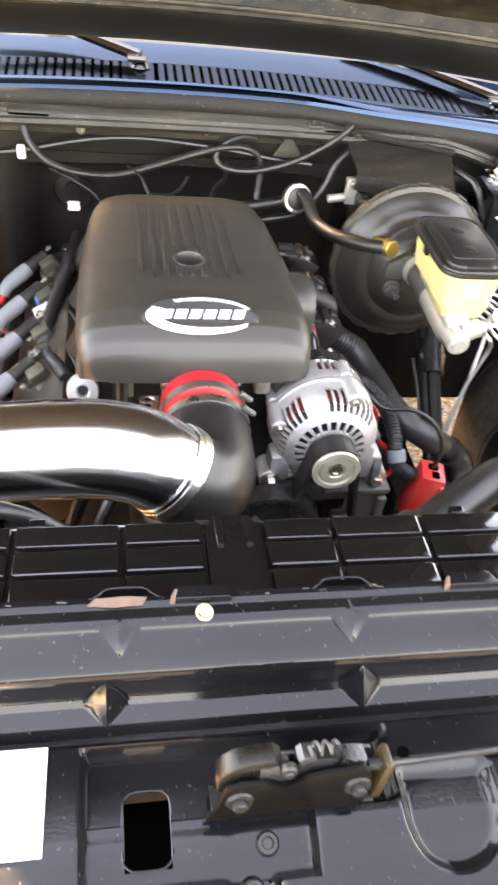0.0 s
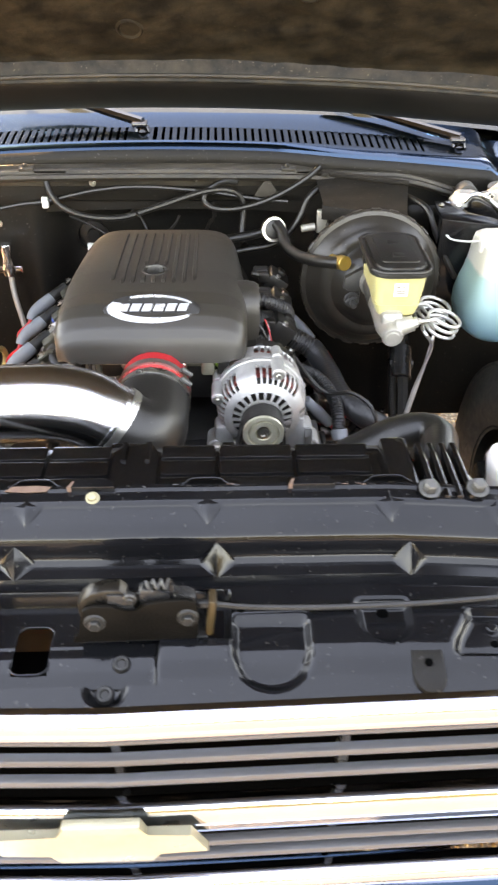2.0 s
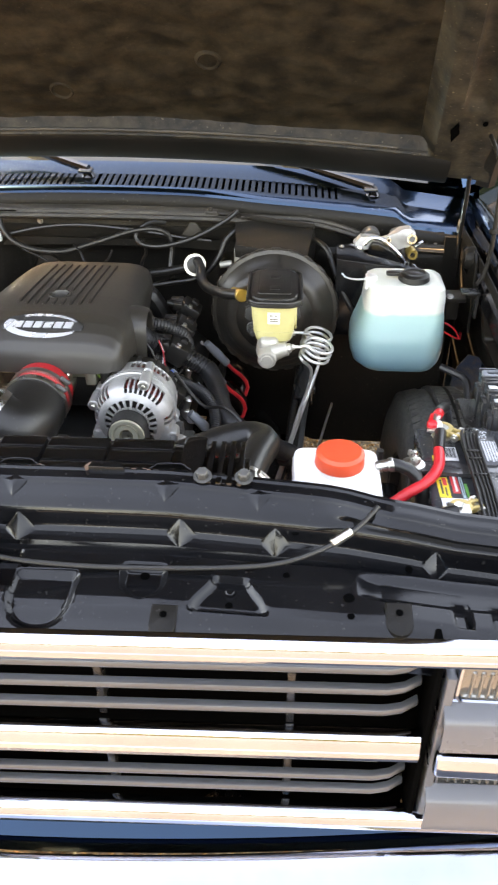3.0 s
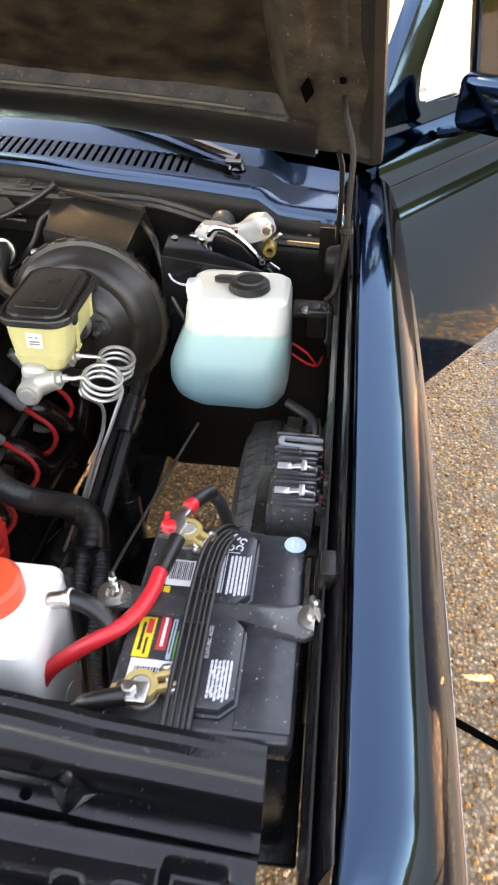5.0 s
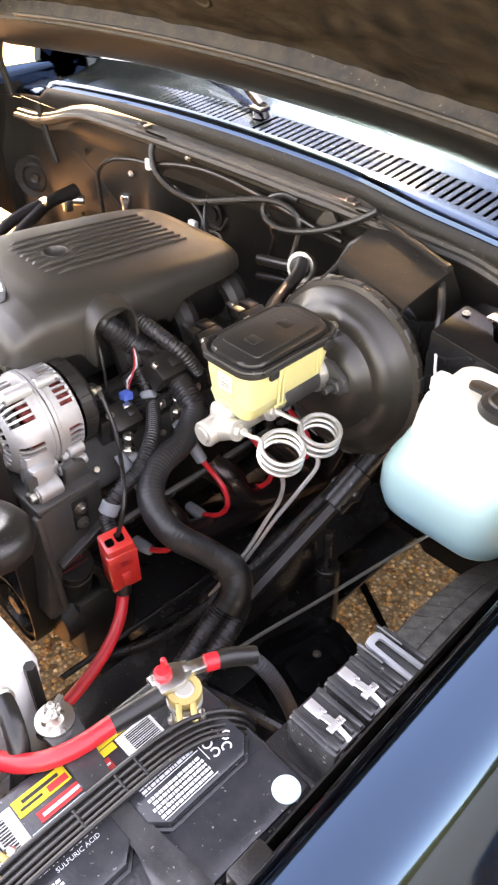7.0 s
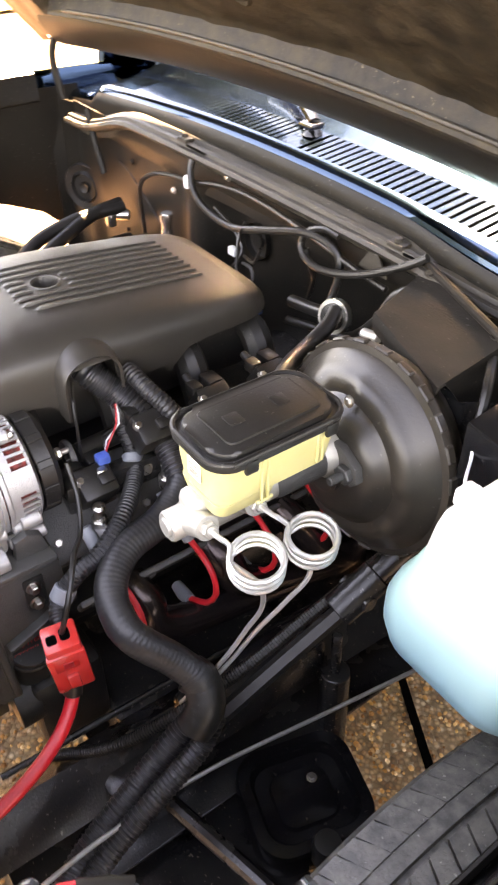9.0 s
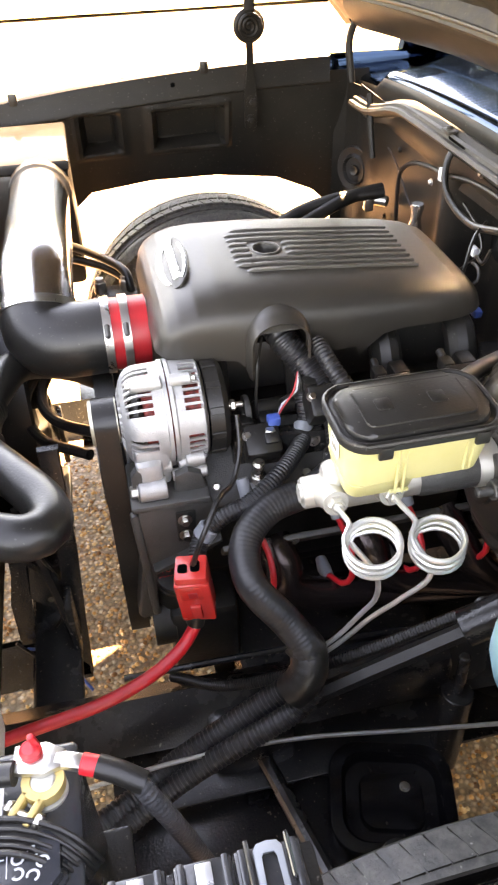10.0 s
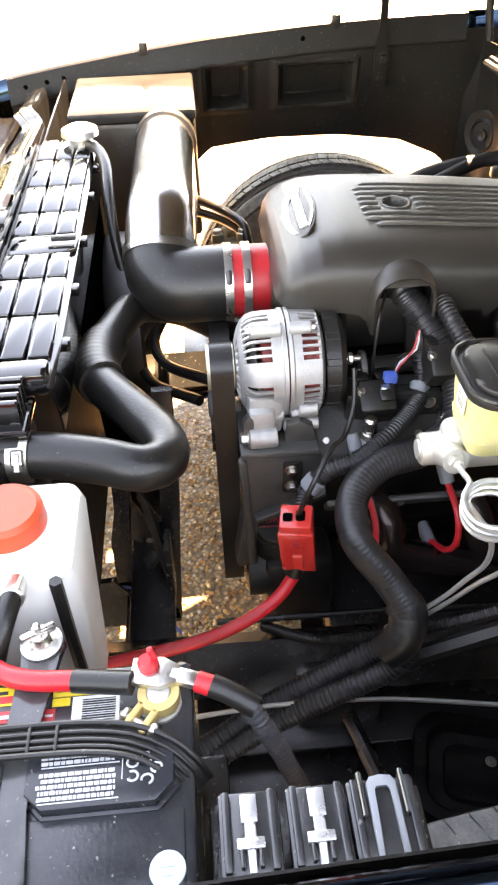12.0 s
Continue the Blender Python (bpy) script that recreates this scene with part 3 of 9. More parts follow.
def fender(s):
    """A front fender with a rolled inner rail, a soft crown and a wheel opening; s: side."""
    edge = [(0.880, -0.040), (0.880, -0.012), (0.8805, -0.004), (0.882, 0.002), (0.885, 0.005), (0.890, 0.005), (0.906, 0.001)] if s > 0 else [(0.862, -0.040), (0.862, -0.010), (0.866, -0.004), (0.872, -0.008), (0.875, -0.002), (0.880, 0.001), (0.902, -0.001)]
    section = edge + [(0.926, -0.007), (0.942, -0.017),
               (0.955, -0.036), (0.974, -0.078), (0.990, -0.13), (1.001, -0.19), (1.009, -0.26), (1.012, -0.34), (1.010, -0.46), (1.0, -0.62)]
    ys = list(np.linspace(-0.24, 1.2, 97))
    rows = []
    for y in ys:
        top = fender_top(y)
        lim = lerp_rows(ARCH, y) if 0.10 <= y <= 1.2 else 0.30
        nose = 0.07 * smoothstep(0.0, -0.24, y)
        row = []
        deep = top - 0.19
        for k, (x, dz) in enumerate(section):
            z = top + dz if dz > -0.2 else deep + (min(lim, deep - 0.02) - deep) * (k - 12) / 4
            row.append((s * (x - nose * (0.3 if x < 0.9 else 1)), y, z))
        rows.append(row)
    f = part("fender", skin(rows, 0.003), "body", truck, "glossy black front fender")
    # inner sheet of the fender
    rows = []
    for y in np.linspace(-0.06, 1.1, 150):
        top = fender_top(y) - 0.03
        lim = lerp_rows(ARCH, y) if 0.10 <= y <= 1.2 else 0.42
        row = []
        for k in range(49):
            z = top + (lim - top) * k / 48
            d = 0.0
            for y0, y1, z0, z1 in ((0.392, 0.488, 0.826, 0.920), (0.566, 0.742, 0.824, 0.918)):
                d += 0.045 * smoothstep(y0, y0 + 0.014, y) * smoothstep(y1, y1 - 0.014, y) * smoothstep(z0, z0 + 0.014, z) * smoothstep(z1, z1 - 0.014, z)
                rim = smoothstep(y0 - 0.016, y0 - 0.008, y) * smoothstep(y1 + 0.016, y1 + 0.008, y) * smoothstep(z0 - 0.016, z0 - 0.008, z) * smoothstep(z1 + 0.016, z1 + 0.008, z)
                d -= 0.006 * rim * (1 - smoothstep(y0 - 0.004, y0 + 0.004, y) * smoothstep(y1 + 0.004, y1 - 0.004, y) * smoothstep(z0 - 0.004, z0 + 0.004, z) * smoothstep(z1 + 0.004, z1 - 0.004, z))
            row.append((s * (0.860 + 0.05 * (k / 48) ** 2 + d), y, z))
        rows.append(row)
    part("inner_panel", skin(rows, 0.002), "dusty", f, "dusty black inner fender sheet with pressed recesses")
    rail = [] if s > 0 else [(0.876, 0.0035), (0.869, 0.0045), (0.861, 0.001), (0.8575, -0.008), (0.8565, -0.040), (0.853, -0.046), (0.853, -0.054), (0.8585, -0.058)]
    rows = [[(s * (x - 0.021 * smoothstep(0.0, -0.24, y)), y, fender_top(y) + dz + 0.0008 * noise.noise((y * 11, dz * 60, s))) for x, dz in rail] for y in np.linspace(-0.06, 1.0, 80)]
    if not rail:
        bar_ = [(0.879, -0.004), (0.876, 0.0), (0.872, -0.004), (0.868, -0.020), (0.864, -0.038), (0.858, -0.050), (0.853, -0.056), (0.852, -0.09)]
        part("inner_rail", skin([[(x, y, fender_top(y) + dz - 0.006) for x, dz in bar_] for y in np.linspace(-0.06, 0.98, 60)], 0.002), "satin", f, "black folded rail along the inner edge")
        part("rail_clip", box((0.866, 0.216, fender_top(0.216) - 0.034), (0.024, 0.034, 0.024), 0.003), "rubber", f)
    if rail:
        part("inner_rail", skin(rows, 0.002), "dusty", f, "dusty black folded rail along the inner edge")
    # rail holes are flat discs coloured as their inner shade
    for y in (-0.02, 0.03, 0.07, 0.62, 0.80) if rail else ():
        part("hole", lathe([(0, 0.0012), (0.005, 0.0012), (0.0055, 0.0)], (s * 0.857, y, fender_top(y) - 0.022), (0, y, fender_top(y)), 14), "dark", f)
    for y in (0.257, 0.696) if s < 0 else ():
        part("bump_stop", box((s * 0.864, y, fender_top(y) + 0.004), (0.014, 0.02, 0.03), 0.004), "rubber", f, "small rubber bump stop")
    # rubber side moulding with a bright lower edge
    span = np.linspace(-0.10, 1.14, 60)
    part("side_moulding", skin([[(s * x, y, fender_top(y) + dz) for x, dz in ((1.002, -0.205), (1.012, -0.212), (1.020, -0.226), (1.022, -0.242), (1.012, -0.256))] for y in span], 0.003), "rubber", f, "black rubber side moulding")
    part("moulding_edge", tube([(s * 1.0235, float(y), fender_top(y) - 0.250) for y in span], 0.0028, 8, 0.05), "chrome", f, "bright edge of the moulding")
    return f


for s in (-1, 1):
    fender(s)


def wheel(s):
    c = Vector((s * (0.828 if s > 0 else 0.85), 0.68, 0.346))
    w = part("wheel", lathe([(0.0, -0.06), (0.19, -0.07), (0.195, -0.10), (0.185, -0.10), (0.18, 0.10), (0.195, 0.10), (0.19, 0.07), (0.05, 0.05), (0, 0.05)], c, c + Vector((s, 0, 0)), 40), "castdark", truck, "steel road wheel")
    prof = [(0.19, -0.095), (0.23, -0.115), (0.28, -0.119), (0.325, -0.112), (0.348, -0.098), (0.357, -0.08), (0.360, -0.05), (0.360, -0.048), (0.352, -0.047), (0.352, -0.041), (0.361, -0.040),
            (0.362, -0.012), (0.353, -0.011), (0.353, -0.005), (0.362, -0.004), (0.362, 0.022), (0.353, 0.023), (0.353, 0.029), (0.361, 0.030), (0.360, 0.06), (0.357, 0.08), (0.348, 0.098), (0.325, 0.112), (0.28, 0.119), (0.23, 0.115), (0.19, 0.095)]
    prof = [(r * 0.945, d) for r, d in prof]
    t = part("tyre", lathe(prof, c, c + Vector((s, 0, 0)), 96), "tyre", w, "worn black all-season tyre")
    blocks = bmesh.new()
    n = 84
    for k in range(n):
        a = 2 * math.pi * k / n
        for off, wd, sk in ((-0.082, 0.036, 0.45), (-0.026, 0.027, -0.4), (0.009, 0.025, 0.4), (0.083, 0.036, -0.45)):
            q = Matrix.Translation(c) @ Matrix.Rotation(a, 4, "X") @ pose(off, 0, 0.3405 - (0.012 if abs(off) > 0.06 else 0), 0, (-14 if off < -0.06 else 14 if off > 0.06 else 0), 0) @ Matrix(((1, 0, 0, 0), (sk, 1, 0, 0), (0, 0, 1, 0), (0, 0, 0, 1)))
            b = bmesh.new()
            bmesh.ops.create_cube(b, size=1.0)
            bmesh.ops.scale(b, vec=(wd, 0.0229, 0.016), verts=b.verts)
            add(blocks, moved(b, q))
    tagged(part("tread", blocks, "tyre", w), kind="stuff")


for s in (-1, 1):
    wheel(s)

# --- radiator core support
CORE = [(0.072, 0.80), (0.072, 0.940), (0.069, 0.9485), (0.063, 0.9485), (0.060, 0.946), (0.047, 0.9444), (0.043, 0.942), (0.0405, 0.938), (0.024, 0.9295), (0.019, 0.926), (0.013, 0.921), (0.010, 0.914), (0.0085, 0.894), (0.003, 0.887), (-0.012, 0.884), (-0.017, 0.874), (-0.022, 0.8735), (-0.028, 0.881)]
SHELF = [(-0.028, 0.881), (-0.06, 0.8805), (-0.10, 0.879), (-0.115, 0.875), (-0.13, 0.867), (-0.155, 0.860), (-0.163, 0.856)]
CORE = [CORE[0]] + [(a[0] + (b[0] - a[0]) * k / n, a[1] + (b[1] - a[1]) * k / n) for a, b in zip(CORE[1:], CORE[2:]) for n in [max(1, round(math.hypot(b[0] - a[0], b[1] - a[1]) / 0.003))] for k in range(n)] + [CORE[-1]]
CORE += [(float(y), lerp_rows([(-yy, zz) for yy, zz in SHELF], -float(y))) for y in np.linspace(-0.032, -0.163, 64)]


def core_drop(x):
    return lerp_rows([(0.3, 0.0), (0.46, -0.012), (0.54, -0.018), (0.62, -0.030), (0.68, -0.042), (0.82, -0.055)], abs(x))


def u_shape(x, y, cx, half, top, bottom, edge=0.006):
    """1 inside a U-shaped pressing that is straight at the back and round at the front."""
    cy = bottom + half
    d = math.hypot(x - cx, min(0.0, y - cy)) if y < cy else abs(x - cx)
    return smoothstep(half + edge / 2, half - edge / 2, d) * smoothstep(top + edge / 2, top - edge / 2, y)


def pressed(x, y):
    """Depth of the pressings in the shelf ahead of the radiator."""
    if y > -0.026:
        return 0.0
    d = -0.018 * smoothstep(-0.137, -0.129, x) * smoothstep(0.121, 0.112, x) * smoothstep(-0.029, -0.036, y) * smoothstep(-0.092, -0.084, y)
    d = min(d, -0.016 * smoothstep(-0.137, -0.129, x) * smoothstep(0.047, 0.041, x) * smoothstep(-0.083, -0.089, y) * smoothstep(-0.136, -0.130, y))
    d = min(d, -0.012 * smoothstep(0.024, 0.011, math.hypot(x + 0.005, y + 0.135)))
    d -= 0.010 * u_shape(x, y, 0.160, 0.038, -0.066, -0.140, 0.014)
    d -= 0.012 * u_shape(x, y, 0.281, 0.026, -0.047, -0.096, 0.012)
    w = 0.020 + 0.023 * smoothstep(-0.058, -0.108, y)
    d -= 0.009 * smoothstep(w + 0.007, w - 0.007, abs(x - 0.391)) * smoothstep(-0.056, -0.062, y) * smoothstep(-0.116, -0.106, y)
    d -= 0.010 * smoothstep(0.012, 0.006, abs(x - 0.675)) * smoothstep(-0.06, -0.068, y) * smoothstep(-0.105, -0.095, y)
    d -= 0.010 * smoothstep(0.012, 0.006, abs(x - 0.722)) * smoothstep(-0.06, -0.068, y) * smoothstep(-0.105, -0.095, y)
    d -= 0.012 * u_shape(x, y, 0.772, 0.024, -0.038, -0.082, 0.010)
    d -= 0.006 * smoothstep(0.545, 0.58, abs(x)) * smoothstep(-0.03, -0.045, y) * smoothstep(-0.078, -0.068, y)
    return d


def gusset(x, w, a, c, b, lift):
    """A pressed stiffening dart: a ridge from a to b across the bend at c, with hollow flanks."""
    rows = []
    for u in np.linspace(0, 1, 15):
        base = [p + (q - p) * (2 * u if u < 0.5 else 2 * u - 1) for p, q in (zip(a, c) if u < 0.5 else zip(c, b))]
        ridge = [p + (q - p) * u + n * lift * 4 * u * (1 - u) for p, q, n in zip(a, b, (-0.5, 0.86))]
        half = w * (1 - abs(2 * u - 1)) ** 0.9
        row = []
        for v in np.linspace(-1, 1, 17):
            k = (1 - abs(v)) ** 1.3
            y, z = (p + (q - p) * k for p, q in zip(base, ridge))
            row.append((x + v * half, y - 0.02 * abs(x) ** 3, z + core_drop(x) - 0.0004 * (1 - k)))
        rows.append(row)
    return skin(rows)


def core_support():
    xs = np.linspace(-0.82, 0.82, 821)
    rows = []
    for x in xs:
        row = []
        for y, z in CORE:
            ahead = smoothstep(0.50, 0.60, abs(x)) * smoothstep(0.02, 0.03, y)
            row.append((x, y - 0.02 * abs(x) ** 3 - 0.030 * ahead, z + 0.014 * ahead + pressed(x, y) + core_drop(x) * (1 if y > -0.02 else 0.5) + 0.0006 * noise.noise((x * 14, y * 14, 0))))
        rows.append(row)
    sheet = skin(rows)
    bmesh.ops.delete(sheet, geom=[f for f in sheet.faces if abs(f.calc_center_median().x + 0.0845) < 0.0185 and abs(f.calc_center_median().y + 0.0885) < 0.029], context="FACES")
    primer = surface("bare_primer", (0.17, 0.10, 0.075), 0.75, second=(0.07, 0.045, 0.035), blotch=90, spec=0.2)
    c = part("core_support", sheet, "satin", truck, "satin black radiator core support panel")
    for x in (-0.535, -0.325, -0.115, 0.105, 0.319, 0.444, 0.655):
        part("gusset", gusset(x, 0.023, (0.0098, 0.913), (0.0055, 0.8875), (-0.014, 0.8838), 0.001), "satin", c)
    for x in (-0.505, -0.305, -0.103, 0.095, 0.298, 0.42):
        part("gusset", gusset(x, 0.018, (0.057, 0.9460), (0.0428, 0.9418), (0.022, 0.9290), 0.0045), "satin", c)
    def top(x, y):
        return lerp_rows([(-yy, zz) for yy, zz in SHELF], -y) + pressed(x, y) + 0.5 * core_drop(x)
    tab = [(-0.016, 0.020), (0.016, 0.020), (0.016, -0.008)] + [(0.016 * math.cos(radians(q)), -0.008 - 0.016 * math.sin(radians(q))) for q in range(15, 180, 15)] + [(-0.016, -0.008)]
    for x, y, dz in ((0.315, -0.128, 0.003), (0.596, -0.106, 0.003), (-0.315, -0.128, 0.003)):
        t_ = part("tab", prism(tab, 0.006, pose(x, y, top(x, y) - 0.001, 16, 0, 0), 0.002), "dusty", c, "welded mounting tab")
        # uncut hole: a disc in the colour of its shade
        part("tab_hole", lathe([(0, 0.0), (0.0045, 0.0)], (x, y + 0.004, top(x, y) + 0.0075), (x, y - 0.2, 1.6), 14), "dark", t_)
    # shelf holes are shade-coloured discs on the uncut sheet
    for x, y, r in ((0.537, -0.081, 0.0065), (0.391, -0.098, 0.004), (0.538, -0.108, 0.0045), (0.281, -0.056, 0.006), (0.130, -0.055, 0.005), (0.46, -0.05, 0.004)):
        part("hole", lathe([(0, 0.0012), (r, 0.0012), (r * 1.1, 0.0)], (x, y, top(x, y)), (x, y - 0.03, 1.2), 16), "dark", c)
    part("bolt", bolt((0.391, -0.080, top(0.391, -0.08)), (0, -0.1, 1), 0.006, 0.006), "satin", c)
    # likewise shade-coloured discs along the upper bends
    for x, y, z in ((0.42, 0.045, 0.9338), (0.455, 0.044, 0.9330), (0.50, 0.045, 0.932), (0.548, 0.042, 0.9302), (0.36, 0.035, 0.9325), (0.47, 0.010, 0.908), (0.62, -0.010, 0.885)):
        part("hole", lathe([(0, 0.002), (0.005, 0.002), (0.0055, 0.0)], (x, y, z + core_drop(x)), (x, y - 0.1, 1.3), 14), "dark", c)
    # sheet coloured as the shade that fills the slot
    part("slot_shade", box((-0.0845, -0.0885, 0.80), (0.09, 0.09, 0.004), 0.001), "dark", c, "near-black sheet for the shade under the open slot")
    rim = tube([(-0.0845 + px_, -0.0885 + py_, 0.8612) for px_, py_ in round_rect(0.038, 0.059, 0.011, 3) + [(0.019, 0.0185)]], 0.0012, 6, 0.004)
    part("slot_rim", rim, "satin", c, "worn edge of the slot")
    for x in (-0.30, -0.098, 0.093, 0.30):
        part("notch", tube([(x - 0.028, 0.067, 0.9485), (x - 0.021, 0.071, 0.950), (x - 0.014, 0.075, 0.9515), (x + 0.014, 0.075, 0.9515), (x + 0.021, 0.071, 0.950), (x + 0.028, 0.067, 0.9485)], 0.0010, 6, 0.004), "satin", c, "curved lip of a notch")
        # near-black strip paints the shade inside each notch
        part("notch_shade", prism([(-0.026, 0.0), (-0.016, 0.006), (0.016, 0.006), (0.026, 0.0)], 0.0012, pose(x, 0.0685, 0.9485), 0.0003), "dark", c)
    for x in (-0.034, 0.213):
        part("raised_tab", prism([(-0.026, -0.006), (-0.020, 0.008), (0.020, 0.008), (0.026, -0.006)], 0.007, pose(x, 0.066, 0.9465), 0.002), "satin", c, "raised tab on the back edge")
        part("chipped_corner", prism([(-0.0270, -0.0062), (-0.0225, 0.0040), (-0.0195, 0.0040), (-0.0225, -0.0062)], 0.0072, pose(x, 0.066, 0.9468), 0.0008), primer, c, "chipped corner showing primer")
    rand = random.Random(5)
    for k in range(46):
        x = rand.uniform(-0.34, 0.40)
        part("chip", prism(round_rect(rand.uniform(0.002, 0.009), rand.uniform(0.0008, 0.0018), 0.0005, 1), 0.0006, pose(x, 0.066 - 0.02 * abs(x) ** 3 + rand.uniform(-0.002, 0.002), 0.9483 + core_drop(x), 0, 0, rand.uniform(-8, 8))), rand.choice((primer, "dusty", "castdark", "castgrey")), c)
    part("worn_spot", prism([(-0.026, -0.003), (-0.019, 0.004), (0.010, 0.005), (0.024, 0.003), (0.020, -0.004), (-0.004, -0.005)], 0.0009, pose(-0.104, 0.0635, 0.9480, 6, 0, 0)), primer, c, "patch of bare pinkish primer")
    for x, y, z in ((-0.032, 0.051, 0.9448),):
        part("bolt", bolt((x, y, z), (0, -0.35, 1), 0.0050, 0.005), surface("pale_yellow_zinc", (0.42, 0.37, 0.24), 0.5, 0.5, second=(0.26, 0.21, 0.11), blotch=60), c, "pale zinc-plated bolt")
    part("sticker", box((-0.231, -0.067, 0.8815), (0.140, 0.082, 0.0012), 0.0005, 1, (1.2, 0, 0)), "label_w", c, "blank white paper sticker")
    return c


core_support()

# --- grille, lamps and bumper
def grille():
    # the parent box is a near-black sheet that paints the shade behind the bars
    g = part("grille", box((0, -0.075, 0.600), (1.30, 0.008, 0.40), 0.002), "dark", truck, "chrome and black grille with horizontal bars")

    def bar(name, y, z, h, d, mat, w=1.255, r=None, label=""):
        rows = []
        prof = [(0.5, 0.5), (0.0, 0.5), (-0.32, 0.38), (-0.5, 0.12), (-0.5, -0.12), (-0.36, -0.4), (0.0, -0.5), (0.5, -0.5)]
        if mat == "chrome":
            prof = [(0.9, 0.46), (0.5, 0.5), (0.05, 0.47), (-0.22, 0.36), (-0.38, 0.20), (-0.44, 0.04), (-0.46, -0.03), (-0.52, -0.05), (-0.53, -0.24), (-0.42, -0.28), (-0.38, -0.42), (0.0, -0.5), (0.5, -0.5)]
        for x in np.linspace(-w / 2, w / 2, 61):
            turn = 0.6 * max(0.0, abs(x) - 0.595) if name == "slat" else 0.0
            rows.append([(x, y + 0.024 * abs(x) + turn + a * d, z + b * h) for a, b in prof])
        return part(name, loft([r_ for r_ in rows]), mat, g, label)

    bar("trim_bar", -0.200, 0.893, 0.030, 0.014, "chrome", 1.98, label="bright chrome top trim")
    bar("trim_bar", -0.196, 0.7215, 0.046, 0.016, "chrome", 1.255, label="chrome centre bar")
    bar("trim_bar", -0.196, 0.562, 0.034, 0.018, "chrome", 1.98, label="chrome bottom trim")
    for z in (0.850, 0.814, 0.776, 0.684, 0.643, 0.613):
        bar("slat", -0.184, z, 0.0115, 0.010, "slat", 1.245)
    for x in (-0.47, -0.235, 0, 0.235, 0.47):
        for z, h in ((0.785, 0.12), (0.62, 0.11)):
            part("stay", box((x, -0.146, z), (0.010, 0.02, h), 0.002), "chassis", g)
    em = [(-0.105, -0.018), (-0.055, -0.018), (-0.048, -0.036), (0.048, -0.036), (0.055, -0.018), (0.105, -0.018), (0.088, 0.018), (0.044, 0.018), (0.038, 0.036), (-0.038, 0.036), (-0.044, 0.018), (-0.122, 0.018)]
    part("emblem", prism(em, 0.010, pose(-0.012, -0.208, 0.715, 90, 0, 0), 0.002), "emblem", g, "plain pale gold emblem plate")
    for s in (-1, 1):
        # near-black end pieces carry the painted shade round the grille's sides
        part("end_shade", box((s * 0.634, -0.160, 0.72), (0.008, 0.04, 0.34), 0.003), "dark", g)
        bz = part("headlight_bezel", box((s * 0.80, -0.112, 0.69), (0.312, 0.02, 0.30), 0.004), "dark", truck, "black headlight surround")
        for z0, z1 in ((0.806, 0.745), (0.644, 0.580)):
            rows = [[(s * (0.800 + (x - 0.8) * (1.0 if k else 0.97)), y + 0.02 * abs(x), z) for k, (y, z) in enumerate(((-0.184, z0 - 0.003), (-0.189, z0), (-0.204, z0 - 0.008), (-0.212, z0 - 0.020), (-0.214, z1)))] for x in np.linspace(0.646, 0.954, 13)]
            part("filler", skin(rows, 0.003), "bezel", bz, "slate grey bezel panel")
            part("screw", bolt((s * 0.668, -0.186, z0 - 0.030), (0, -1, 0.6), 0.004, 0.003), "chassis", bz)
        part("post", box((s * 0.650, -0.165, 0.70), (0.012, 0.03, 0.30), 0.003), "bezel", bz)
        part("trim_bar", box((s * 0.803, -0.192, 0.7115), (0.315, 0.018, 0.042), 0.007, 3), "chrome", bz, "chrome centre bar")
        for z in (0.838, 0.664):
            hl = part("headlight", prism(round_rect(0.290, 0.066, 0.012), 0.014, pose(s * 0.805, -0.158, z, 90, 0, 0), 0.005), "lamp", bz, "rectangular headlight with a fluted lens")
            for k in range(27):
                part("flute", box((s * (0.675 + 0.010 * k), -0.1725, z - 0.004), (0.0055, 0.004, 0.046), 0.002, 1), "lamp", hl)
            part("rim", tube([(s * 0.805 + x, -0.173, z + y) for x, y in round_rect(0.290, 0.066, 0.012) + [(0.145, 0.021)]], 0.003, 6, 0.01), "chrome", hl, "thin bright lamp rim")
    rows = []
    for x in np.linspace(-0.99, 0.99, 45):
        b = -0.20 - 0.07 + 0.09 * (x / 0.99) ** 2
        rows.append([(x, -0.15, 0.534), (x, b + 0.085, 0.528), (x, b + 0.066, 0.514), (x, b + 0.060, 0.490)])
    part("valance", skin(rows, 0.004), "body", truck, "black filler panel over the bumper")
    rows = []
    for x in np.linspace(-1.0, 1.0, 45):
        b = -0.27 - 0.05 + 0.10 * (x / 0.99) ** 2
        rows.append([(x, b + 0.098, 0.500), (x, b + 0.090, 0.511), (x, b + 0.075, 0.509), (x, b + 0.045, 0.494), (x, b + 0.015, 0.472), (x, b, 0.445), (x, b - 0.002, 0.40), (x, b + 0.02, 0.34)])
    part("bumper", skin(rows, 0.004), "chrome", truck, "chrome front bumper")


grille()

# --- cowl, firewall, windshield, wipers
def crown(x):
    return -0.078 * x * x


